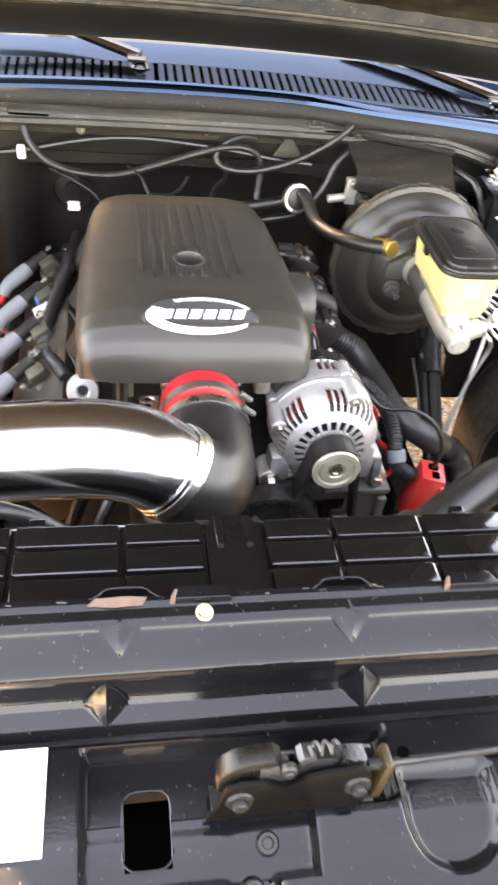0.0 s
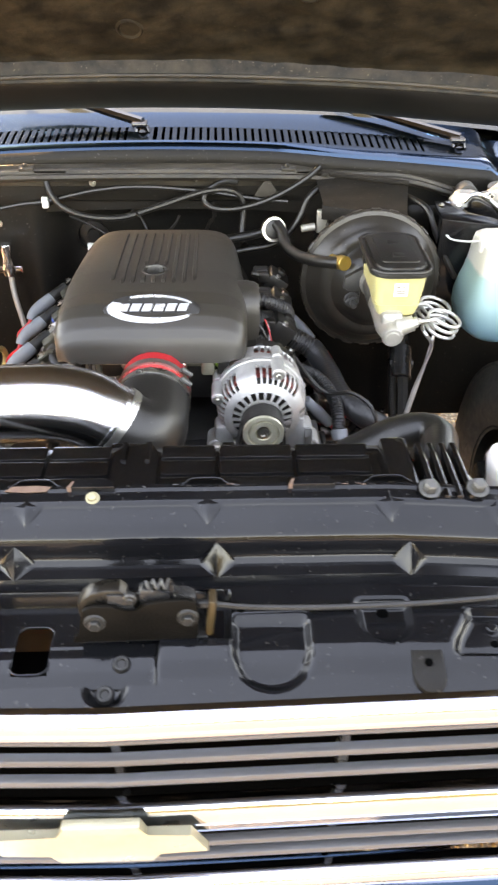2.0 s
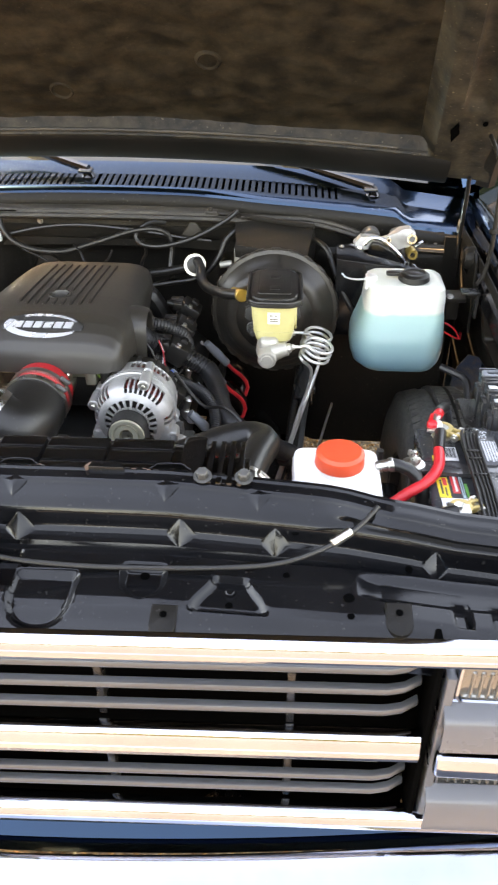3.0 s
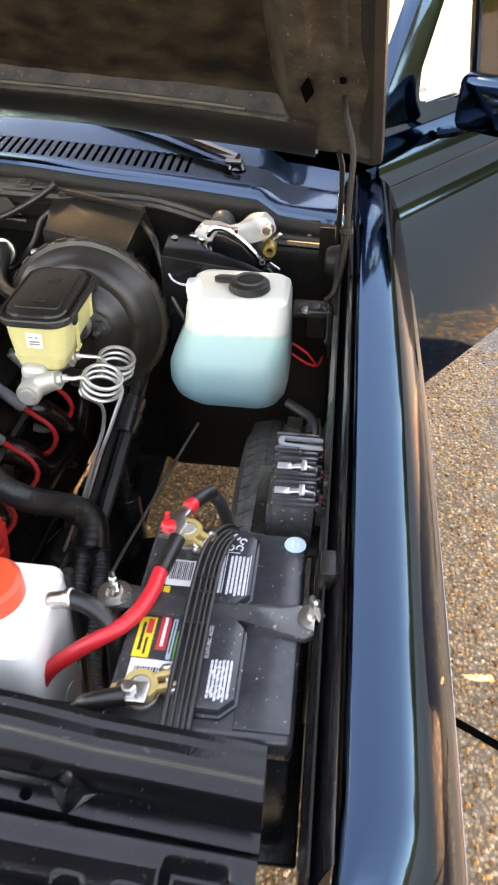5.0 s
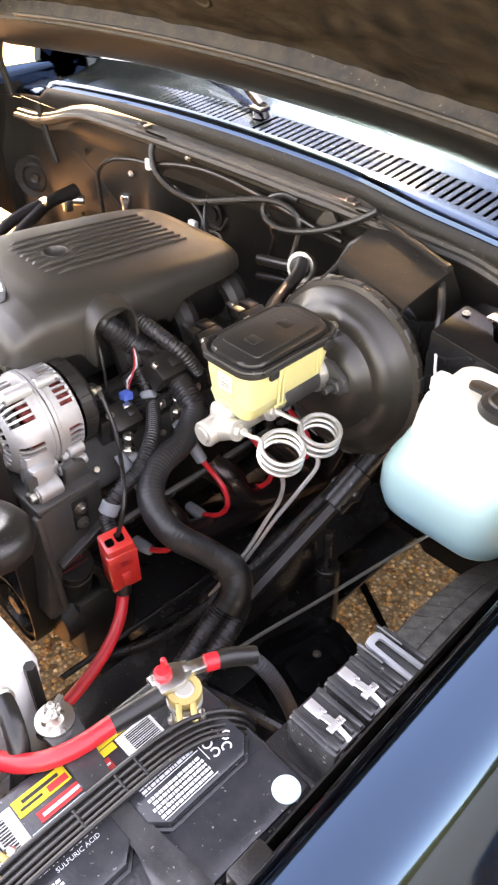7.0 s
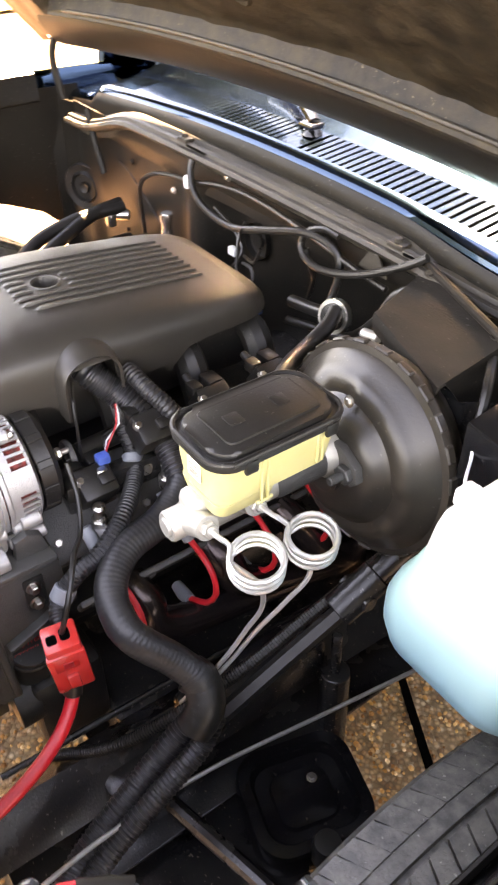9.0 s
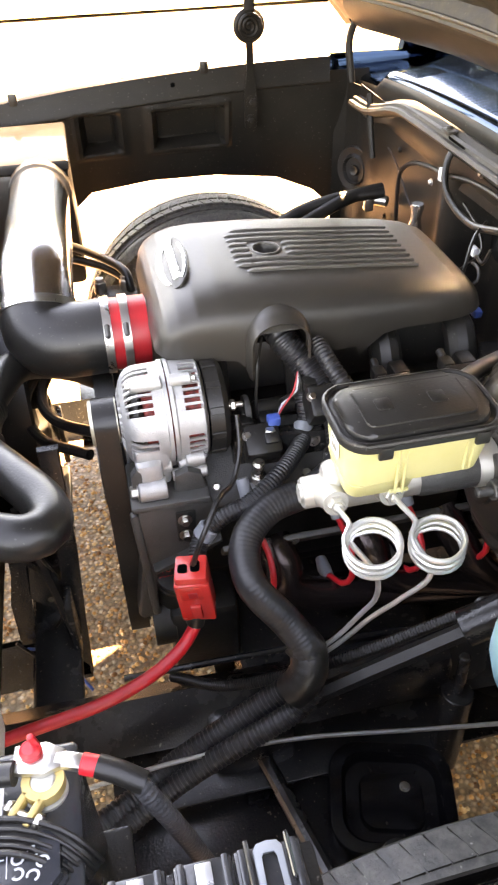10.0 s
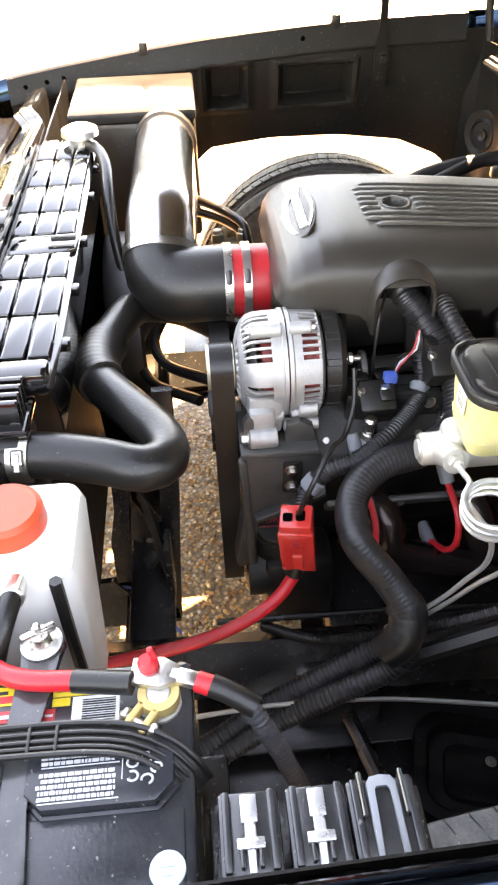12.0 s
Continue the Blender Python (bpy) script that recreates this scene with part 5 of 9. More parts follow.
# --- frame, crossmember and suspension under the engine
def chassis():
    for s in (-1, 1):
        r = part("frame_rail", tube([(s * 0.38, -0.12, 0.40), (s * 0.38, 0.25, 0.41), (s * 0.385, 0.9, 0.39), (s * 0.40, 1.6, 0.36)], 0.055, 4), "chassis", truck, "black box-section frame rail")
        rect = round_rect(0.15, 0.165, 0.04, 6)
        arm_at = pose(s * 0.562, 0.675, 0, 0, 0, -s * 16)
        ring = lambda k, z: [arm_at @ Vector((x * k, y * k, z)) for x, y in rect]
        arm = part("control_arm", loft([ring(1.06, 0.32), ring(1.08, 0.33), ring(1.08, 0.372), ring(1.05, 0.380), ring(0.86, 0.380), ring(0.82, 0.376), ring(0.78, 0.362), ring(0.55, 0.360), ring(0.52, 0.366), ring(0.2, 0.367)]), "satin", truck, "black pressed-steel lower control arm")
        part("bump_pad", lathe([(0.0, 0.02), (0.018, 0.018), (0.022, 0.0), (0.022, -0.02)], (s * 0.64, 0.65, 0.38), (s * 0.64, 0.65, 1), 24), "rubber", arm)
        part("arm_bolt", bolt((s * 0.548, 0.70, 0.366), (0, 0, 1), 0.005, 0.005), "zinc", arm)
        part("shock", add(cyl((s * 0.49, 0.79, 0.30), (s * 0.475, 0.80, 0.46), 0.024), cyl((s * 0.475, 0.80, 0.45), (s * 0.470, 0.80, 0.54), 0.008)), "chassis", truck)
        part("spindle", box((s * 0.70, 0.68, 0.40), (0.06, 0.09, 0.12), 0.02), "chassis", truck)
        part("tie_rod", tube([(s * 0.40, 0.50, 0.36), (s * 0.55, 0.535, 0.375), (s * 0.70, 0.57, 0.385)], 0.012, 10), "chassis", truck)
        part("spring_pocket", box((s * 0.425, 0.68, 0.47), (0.07, 0.24, 0.10), 0.02), "chassis", truck)
    part("crossmember", box((0, 0.68, 0.33), (0.80, 0.34, 0.08), 0.02), "chassis", truck, "black engine crossmember")
    for s in (-1, 1):
        part("splash_plate", box((s * 0.43, 0.72, 0.345), (0.13, 0.86, 0.008), 0.002), "chassis", truck, "black steel plate beside the frame")
        part("splash_plate", box((s * 0.56, 0.46, 0.315), (0.30, 0.34, 0.008), 0.002), "chassis", truck, "black steel plate beside the frame")
    part("oil_pan", box((0, 0.80, 0.34), (0.30, 0.50, 0.10), 0.03), "chassis", truck)
    part("skid_plate", skin([[(x, y, 0.25) for x in (-0.36, 0.36)] for y in (0.48, 1.3)], 0.004), "chassis", truck)
    part("front_crossmember", box((0, 0.20, 0.30), (0.74, 0.06, 0.06), 0.01), "chassis", truck)
    for s in (-1, 1):
        part("brace", tube([(s * 0.40, 0.06, 0.86), (s * 0.40, 0.10, 0.60), (s * 0.37, 0.12, 0.42)], 0.02, 6), "chassis", truck)
    part("side_baffle", box((0.60, 0.082, 0.73), (0.46, 0.004, 0.24), 0.001), "satin", truck)
    part("side_baffle", box((-0.62, 0.075, 0.80), (0.42, 0.004, 0.24), 0.001), "satin", truck)
    part("battery_tray", box((0.755, 0.185, 0.675), (0.20, 0.30, 0.012), 0.004), "chassis", truck)


chassis()


# ---------------------------------------------------------------- engine
engine = thing("engine", "black V8 engine with tubular exhaust headers", "engine", (0, 0.68, 0.38))
part("block", add(box((0, 0.68, 0.60), (0.34, 0.52, 0.30), 0.03), box((0, 0.70, 0.43), (0.24, 0.44, 0.12), 0.03)), "castdark", engine)
for s in (-1, 1):
    part("cylinder_head", box((s * 0.185, 0.69, 0.70), (0.12, 0.50, 0.12), 0.012, 2, (0, s * 42, 0)), "castdark", engine)
    vc = part("valve_cover", box((s * 0.215, 0.70, 0.705), (0.075, 0.44, 0.06), 0.018, 3, (0, s * 42, 0)), "chassis", engine, "black valve cover")
    for y in (0.50, 0.63, 0.76, 0.89):
        part("bolt", bolt((s * 0.243, y, 0.722), (s * 0.7, 0, 0.7), 0.006, 0.010), "zinc", vc)
    for k, y in enumerate((0.50, 0.63, 0.76, 0.89)):
        part("header_tube", tube([(s * 0.285, y + 0.07, 0.640), (s * 0.315, y + 0.08, 0.622), (s * 0.335, y + 0.11, 0.572), (s * 0.325, 0.90 + 0.02 * k, 0.49), (s * 0.30, 1.0, 0.43)], 0.021, 16, radii=[0.027, 0.025, 0.0215, 0.021, 0.021]), "header", engine, "heat-tinted steel header tube")
    flange = part("header_flange", box((s * 0.292, 0.725, 0.644), (0.010, 0.46, 0.036), 0.004, 2, (0, s * 35, 0)), "castgrey", engine, "grey steel header flange")
    for y in (0.515, 0.60, 0.69, 0.785, 0.88):
        part("bolt", bolt((s * 0.299, y, 0.651), (s * 0.8, 0, 0.6), 0.005, 0.006), "castdark", flange)
manifold = part("intake_manifold", box((0, 0.70, 0.82), (0.22, 0.42, 0.09), 0.02), "plastic", engine, "black moulded intake manifold")
for s in (-1, 1):
    for y in ((0.52, 0.65, 0.78, 0.90) if s > 0 else (0.65, 0.78, 0.90)):
        part("runner", tube([(s * 0.05, y, 0.84), (s * 0.12, y, 0.845), (s * 0.16, y, 0.78)], 0.024, 10), "plastic", manifold)
# sensor pipe, injectors and plugs beside the alternator
part("sensor_pipe", cyl((0.176, 0.570, 0.795), (0.165, 0.680, 0.792), 0.013), "plastic", manifold, "black pipe")
part("ring", lathe([(0.0145, -0.004), (0.022, -0.004), (0.023, 0.0), (0.022, 0.004), (0.0145, 0.004), (0.0145, -0.004)], (0.175, 0.560, 0.795), (0.176, 0.66, 0.795), 28), "castgrey", manifold, "grey metal ring on the pipe's end")
head = part("coil_bracket", prism([(0.525, 0.640), (0.530, 0.770), (0.560, 0.785), (0.66, 0.780), (0.95, 0.770), (0.95, 0.700), (0.62, 0.630)], 0.022, Matrix(((0, 0, 1, 0.205), (1, 0, 0, 0), (0, 1, 0, 0), (0, 0, 0, 1))), 0.004), "chassis", engine, "black cast coil bracket")
for y, z, mt in ((0.557, 0.769, "zinc"), (0.645, 0.766, "zinc"), (0.527, 0.655, "castgrey"), (0.514, 0.697, "castgrey"), (0.720, 0.762, "zinc"), (0.80, 0.758, "castgrey")):
    part("bolt", bolt((0.227, y, z), (1, 0, 0.25), 0.0062, 0.009), mt, head)
for y, z, x in ((0.559, 0.742, 0.252), (0.582, 0.772, 0.222), (0.668, 0.752, 0.240)):
    inj = part("injector", add(cyl((x, y, z), (x + 0.004, y, z + 0.026), 0.0068), cyl((x - 0.002, y, z - 0.022), (x, y, z), 0.011), cyl((x + 0.003, y, z + 0.020), (x + 0.004, y, z + 0.024), 0.0085)), "zinc", manifold, "bright metal injector")
    part("connector", box((x - 0.003, y + 0.002, z - 0.028), (0.024, 0.026, 0.022), 0.004), "grey_boot" if y < 0.57 else "plastic", inj)
part("injector_plug", box((0.215, 0.590, 0.803), (0.016, 0.018, 0.014), 0.003), "blue", manifold, "small blue connector")
part("white_plug", box((0.262, 0.556, 0.722), (0.020, 0.022, 0.016), 0.003), "print", manifold, "small white connector")
for k in range(4):
    part("wire", tube([(0.215, 0.594 + 0.002 * k, 0.805), (0.205 - 0.006 * k, 0.606, 0.815), (0.20, 0.622 + 0.004 * k, 0.835), (0.19, 0.630, 0.86)], 0.0015, 6), ("silicone", "print", "plastic", "plastic")[k], manifold)
part("thin_wire", tube([(0.150, 0.590, 0.90), (0.185, 0.575, 0.865), (0.195, 0.570, 0.82), (0.190, 0.575, 0.79)], 0.0022, 6), "plastic", manifold)
part("loom_end", tube([(0.16, 0.665, 0.885), (0.20, 0.672, 0.872), (0.235, 0.690, 0.845), (0.24, 0.715, 0.80)], 0.012, 12, ribs=0.0014, pitch=0.006), "loom", manifold, "short corrugated loom")
part("front_cover", add(box((0, 0.425, 0.58), (0.26, 0.03, 0.30), 0.012), cyl((0, 0.38, 0.52), (0, 0.42, 0.52), 0.075)), "castdark", engine)
part("transmission_tunnel", box((0, 1.10, 0.50), (0.30, 0.25, 0.30), 0.05), "chassis", engine)


def throttle():
    alloy = surface("stained_cast_alloy", (0.30, 0.285, 0.22), 0.45, 0.6, second=(0.13, 0.12, 0.085), blotch=26, bump=0.4)
    t = part("throttle_body", add(cyl((0.005, 0.440, 0.846), (0.005, 0.515, 0.846), 0.050), box((0.005, 0.478, 0.872), (0.100, 0.050, 0.030), 0.006), box((0.005, 0.515, 0.848), (0.125, 0.016, 0.105), 0.006)), alloy, engine, "stained bare aluminium throttle body")
    part("shaft_boss", add(cyl((0.050, 0.478, 0.868), (0.086, 0.478, 0.868), 0.012), box((0.090, 0.478, 0.866), (0.022, 0.036, 0.040), 0.005)), alloy, t)
    part("seal", cyl((0.102, 0.478, 0.868), (0.106, 0.478, 0.868), 0.013), surface("green_seal", (0.16, 0.30, 0.04), 0.4, blotch=20), t, "green rubber seal")
    part("connector", box((0.116, 0.480, 0.858), (0.020, 0.028, 0.034), 0.004), "plastic", t)
    part("lever", add(box((-0.066, 0.470, 0.872), (0.050, 0.020, 0.008), 0.002), box((-0.086, 0.468, 0.862), (0.008, 0.018, 0.034), 0.002)), alloy, t, "throttle lever")
    for k in range(2):
        part("return_spring", tube([(-0.060 - 0.004 * k + 0.010 * math.cos(q * 0.7), 0.452 + 0.010 * math.sin(q * 0.7), 0.820 + 0.0012 * q) for q in range(28)], 0.0016, 6, 0.003), "zinc", t, "bright return spring")
        part("stay", box((-0.092 - 0.010 * k, 0.455, 0.835), (0.0035, 0.006, 0.075), 0.001), "zinc", t)
    for x in (-0.040, 0.050):
        part("bolt", bolt((x, 0.4525, 0.874), (0, -1, 0), 0.005, 0.006), "zinc", t)


throttle()


def tensioner():
    loop = [(0.175 + 0.0335 * math.cos(radians(q)), 0.813 + 0.0335 * math.sin(radians(q))) for q in range(165, -10, -12)] + [(0.222, 0.70), (0.229, 0.56), (0.235, 0.46), (0.229, 0.425), (0.210, 0.400), (0.180, 0.392), (0.06, 0.42), (0.0, 0.45), (0.07, 0.56), (0.118, 0.70), (0.1426, 0.8217)]
    rows = [[(x, 0.364 + dy, z) for dy in (-0.0155, -0.0095, -0.009, -0.0035, -0.003, 0.003, 0.0035, 0.009, 0.0095, 0.0155)] for x, z in loop]
    part("belt", skin(rows, 0.004), "rubber", engine, "ribbed rubber accessory belt")
    part("drum_pulley", lathe([(0.0, -0.006), (0.020, -0.006), (0.024, 0.002), (0.060, 0.004), (0.066, -0.004), (0.074, -0.004), (0.075, 0.024), (0.0, 0.024)], (0.100, 0.348, 0.690), (0.100, 1, 0.690), 44), "chassis", engine, "black water pump pulley")
    for x, z, r, mt in ((0.0, 0.52, 0.085, "chassis"), (0.168, 0.462, 0.060, "chassis"), (0.0, 0.72, 0.07, "plastic"), (-0.19, 0.60, 0.06, "plastic"), (0.085, 0.665, 0.038, "plastic")):
        part("pulley", lathe([(0, -0.004), (r * 0.3, -0.006), (r * 0.4, 0.008), (r * 0.85, 0.010), (r * 0.9, -0.006), (r, -0.006), (r, 0.024), (r * 0.3, 0.026), (0, 0.026)], (x, 0.358, z), (x, 1, z), 36), mt, engine, "belt pulley")
    # cast bracket that carries the alternator
    side = Matrix(((0, 0, 1, 0.215), (1, 0, 0, 0), (0, 1, 0, 0), (0, 0, 0, 1)))
    panel = [(0.385, 0.726), (0.384, 0.622), (0.366, 0.505), (0.372, 0.496), (0.390, 0.498), (0.398, 0.520), (0.400, 0.610), (0.436, 0.621), (0.470, 0.640), (0.494, 0.655), (0.492, 0.716), (0.487, 0.727)]
    b = part("accessory_bracket", prism(panel, 0.052, side, 0.004), "castgrey", engine, "grey cast alloy accessory bracket")
    part("top_plate", box((0.228, 0.434, 0.7325), (0.098, 0.108, 0.011), 0.004), "castgrey", b)
    part("pivot_cheek", prism([(0.386, 0.730), (0.386, 0.775), (0.394, 0.786), (0.404, 0.780), (0.408, 0.736)], 0.012, side @ pose(0, 0, 0.030), 0.003), "castgrey", b)
    part("pivot_cheek", prism([(0.442, 0.734), (0.445, 0.766), (0.462, 0.772), (0.480, 0.762), (0.487, 0.734)], 0.012, side @ pose(0, 0, 0.030), 0.003), "castgrey", b)
    part("rib", prism([(0.398, 0.615), (0.400, 0.606), (0.452, 0.622), (0.500, 0.650), (0.498, 0.660), (0.450, 0.635)], 0.066, side, 0.003), "castgrey", b)
    part("flange", box((0.268, 0.388, 0.615), (0.014, 0.012, 0.215), 0.004, 2, (3, 0, 0)), "castgrey", b)
    part("arm", box((0.16, 0.40, 0.722), (0.14, 0.02, 0.03), 0.006), "castgrey", b)
    part("bolt_pad", box((0.266, 0.452, 0.682), (0.008, 0.028, 0.058), 0.004), "castdark", b)
    for z in (0.697, 0.668):
        part("bolt", bolt((0.271, 0.450, z), (1, 0, 0), 0.0065, 0.009), "zinc", b)
    part("bolt", bolt((0.268, 0.478, 0.630), (1, 0, 0), 0.006, 0.008), "castdark", b)
    part("steering_pump", add(box((0.235, 0.465, 0.425), (0.085, 0.110, 0.15), 0.015), cyl((0.235, 0.385, 0.455), (0.235, 0.42, 0.455), 0.045)), "castdark", engine, "dark cast steering pump")
    part("pump_reservoir", add(cyl((0.225, 0.430, 0.50), (0.245, 0.430, 0.560), 0.036), cyl((0.245, 0.430, 0.558), (0.256, 0.430, 0.580), 0.032)), "plastic", engine, "black power steering reservoir with printed cap")
    return b


bracket = tensioner()


def letters(text, size, m, material, parent, name="lettering"):
    """Raised letters in the built-in font, as a mesh."""
    cu = bpy.data.curves.new("tmp_text", "FONT")
    cu.body, cu.size, cu.extrude, cu.resolution_u = text, size, size * 0.02, 2
    cu.align_x, cu.align_y = "CENTER", "CENTER"
    tmp = bpy.data.objects.new("tmp_text", cu)
    scene.collection.objects.link(tmp)
    me = bpy.data.meshes.new_from_object(tmp.evaluated_get(bpy.context.evaluated_depsgraph_get()))
    bpy.data.objects.remove(tmp)
    bm = bmesh.new()
    bm.from_mesh(me)
    bpy.data.meshes.remove(me)
    return part(name, moved(bm, m), material, parent)


letters("GND", 0.014, pose(0.2772, 0.440, 0.7322, 90, 0, 90), "castgrey", bracket)
letters("POWER", 0.011, pose(0.2575, 0.428, 0.586, 62, 0, 90), "silicone", engine)
letters("STEERING", 0.011, pose(0.2635, 0.428, 0.575, 62, 0, 90), "silicone", engine)


# ---------------------------------------------------------------- engine cover
def engine_cover():
    th = thing("engine_cover", "dark grey ribbed plastic engine cover with a silver emblem", "engine cover", (0, 0.69, 0.83))
    top = [(0.445, 0.8795), (0.447, 0.892), (0.450, 0.905), (0.453, 0.918), (0.462, 0.932), (0.480, 0.945), (0.505, 0.954), (0.54, 0.957), (0.63, 0.953), (0.74, 0.943), (0.81, 0.936), (0.850, 0.931), (0.89, 0.924), (0.915, 0.914), (0.930, 0.900), (0.938, 0.880)]
    half = [(0.445, 0.126), (0.450, 0.136), (0.455, 0.144), (0.465, 0.150), (0.48, 0.153), (0.51, 0.155), (0.56, 0.157), (0.66, 0.157), (0.80, 0.149), (0.845, 0.145), (0.870, 0.141), (0.89, 0.136), (0.91, 0.128), (0.925, 0.118), (0.938, 0.102)]
    low_r = [(0.45, 0.882), (0.47, 0.872), (0.50, 0.869), (0.53, 0.872), (0.555, 0.867), (0.572, 0.848), (0.574, 0.905), (0.650, 0.905), (0.652, 0.842), (0.70, 0.840), (0.722, 0.838), (0.745, 0.858), (0.768, 0.876), (0.80, 0.880), (0.938, 0.872)]
    low_l = [(0.45, 0.882), (0.47, 0.868), (0.50, 0.862), (0.56, 0.860), (0.62, 0.846), (0.72, 0.844), (0.768, 0.870), (0.80, 0.876), (0.938, 0.872)]
    ys = sorted(set([y for y, _ in top] + [y for y, _ in low_r] + list(np.linspace(0.455, 0.93, 80))))
    rim = lambda y: 0.862 + 0.017 * smoothstep(0.56, 0.48, y)
    bulge = lambda q: math.sqrt(max(0.0, 1 - abs(q) ** 5.5)) ** (2 / 4.4)
    flank = [math.cos(a) ** (2 / 5.5) for a in np.linspace(0.70, 0.0, 15)]
    across = [-q for q in reversed(flank)] + list(np.linspace(-0.885, 0.885, 41)) + flank
    rows = []
    for y in ys:
        zt, w = lerp_rows(top, y), lerp_rows(half, y)
        row = []
        for q in across:
            x = w * q
            zb = lerp_rows(low_r if x > 0 else low_l, y)
            z0 = rim(y)
            z = z0 + (zt - z0) * bulge(q)
            if abs(x) > 0.9 * w and z < zb + 0.02:
                z = max(z, zb) if z0 < zb else zb + (z - z0)
            row.append((x, y, z))
        rows.append(row)
    top_skin = skin(rows)
    bmesh.ops.delete(top_skin, geom=[f for f in top_skin.faces if math.hypot(f.calc_center_median().x, f.calc_center_median().y - 0.632) < 0.0185], context="FACES")
    part("shell", top_skin, "cover", th)
    # side arch over the harness
    rows = []
    for t in np.linspace(0, math.pi, 25):
        c_, s_ = math.cos(t), max(math.sin(t), 0.0)
        sq = s_ ** 0.6
        rows.append([(0.110, 0.611 + 0.047 * c_, 0.880 + 0.058 * sq), (0.135, 0.611 + 0.046 * c_, 0.880 + 0.059 * sq), (0.158, 0.611 + 0.045 * c_, 0.880 + 0.058 * sq), (0.172, 0.611 + 0.043 * c_, 0.880 + 0.055 * sq), (0.178, 0.611 + 0.041 * c_, 0.880 + 0.050 * sq)])
    low = 0.846
    rows = [[(0.150, 0.660, low), (0.152, 0.658, low), (0.158, 0.656, low), (0.172, 0.654, low), (0.177, 0.652, low)]] + rows + [[(0.150, 0.562, low + 0.014), (0.152, 0.564, low + 0.012), (0.158, 0.566, low + 0.006), (0.172, 0.568, low), (0.177, 0.570, low)]]
    part("side_arch", skin(rows, 0.004), "cover", th, "moulded arch over the harness")
    for k in range(9):
        x = -0.068 + 0.017 * k
        y0 = 0.575 + (0.012 if k in (0, 8) else 0)
        for ya, yb in (((y0, 0.607), (0.657, 0.845)) if abs(x) < 0.026 else ((y0, 0.845),)):
            rows = []
            for y in np.linspace(ya, yb, 24):
                z = rim(y) + (lerp_rows(top, y) - rim(y)) * bulge(x / lerp_rows(half, y)) - 0.001
                e = 0.0045 * smoothstep(ya, ya + 0.010, y)
                rows.append([(x - 0.0042, y, z - 0.001), (x - 0.0026, y, z + e), (x + 0.0026, y, z + e), (x + 0.0042, y, z - 0.001)])
            part("rib", skin(rows), "cover", th)
    part("bolt_well", lathe([(0, -0.055), (0.0165, -0.055), (0.0182, -0.002), (0.0195, 0.0002), (0.0215, 0.0002), (0.024, -0.003)], (0, 0.632, 0.9545), (0, 0.632, 2), 30), "cover", th, "round bolt well")
    # emblem: oval plate with a sweep and slanted bars, on the sloping nose
    m = pose(0.004, 0.492, 0.9495, 36, 0, 0)
    el = [(0.076 * math.cos(2 * math.pi * k / 48), 0.027 * math.sin(2 * math.pi * k / 48)) for k in range(48)]
    part("emblem_plate", prism(el, 0.003, m @ pose(0, 0, -0.001), 0.001), "plastic", th)
    arc = []
    for k in range(25):
        a = radians(150 + 175 * k / 24)
        arc.append((0.070 * math.cos(a), 0.025 * math.sin(a)))
    inner = []
    for k in range(25):
        a = radians(325 - 175 * k / 24)
        inner.append((0.062 * math.cos(a) + 0.010, 0.016 * math.sin(a) + 0.0005))
    part("emblem_sweep", prism(arc + inner, 0.002, m @ pose(0, 0, 0.002)), "silver", th, "silver sweep of the emblem")
    arc = [(0.070 * math.cos(radians(a)), 0.0245 * math.sin(radians(a))) for a in range(25, 125, 5)] + [(0.066 * math.cos(radians(a)), 0.0205 * math.sin(radians(a))) for a in range(120, 20, -5)]
    part("emblem_sweep", prism(arc, 0.002, m @ pose(0, 0, 0.002)), "silver", th, "silver sweep of the emblem")
    for k in range(6):
        x = -0.047 + 0.0185 * k
        sl = 0.004
        h = 0.0062
        part("emblem_bar", prism([(x - 0.007 - sl * 0.6, -h), (x + 0.0075 - sl * 0.6, -h), (x + 0.0075 + sl * 0.6, h), (x - 0.007 + sl * 0.6, h)], 0.0022, m @ pose(0.003, 0.0025, 0.002)), "silver", th)


engine_cover()


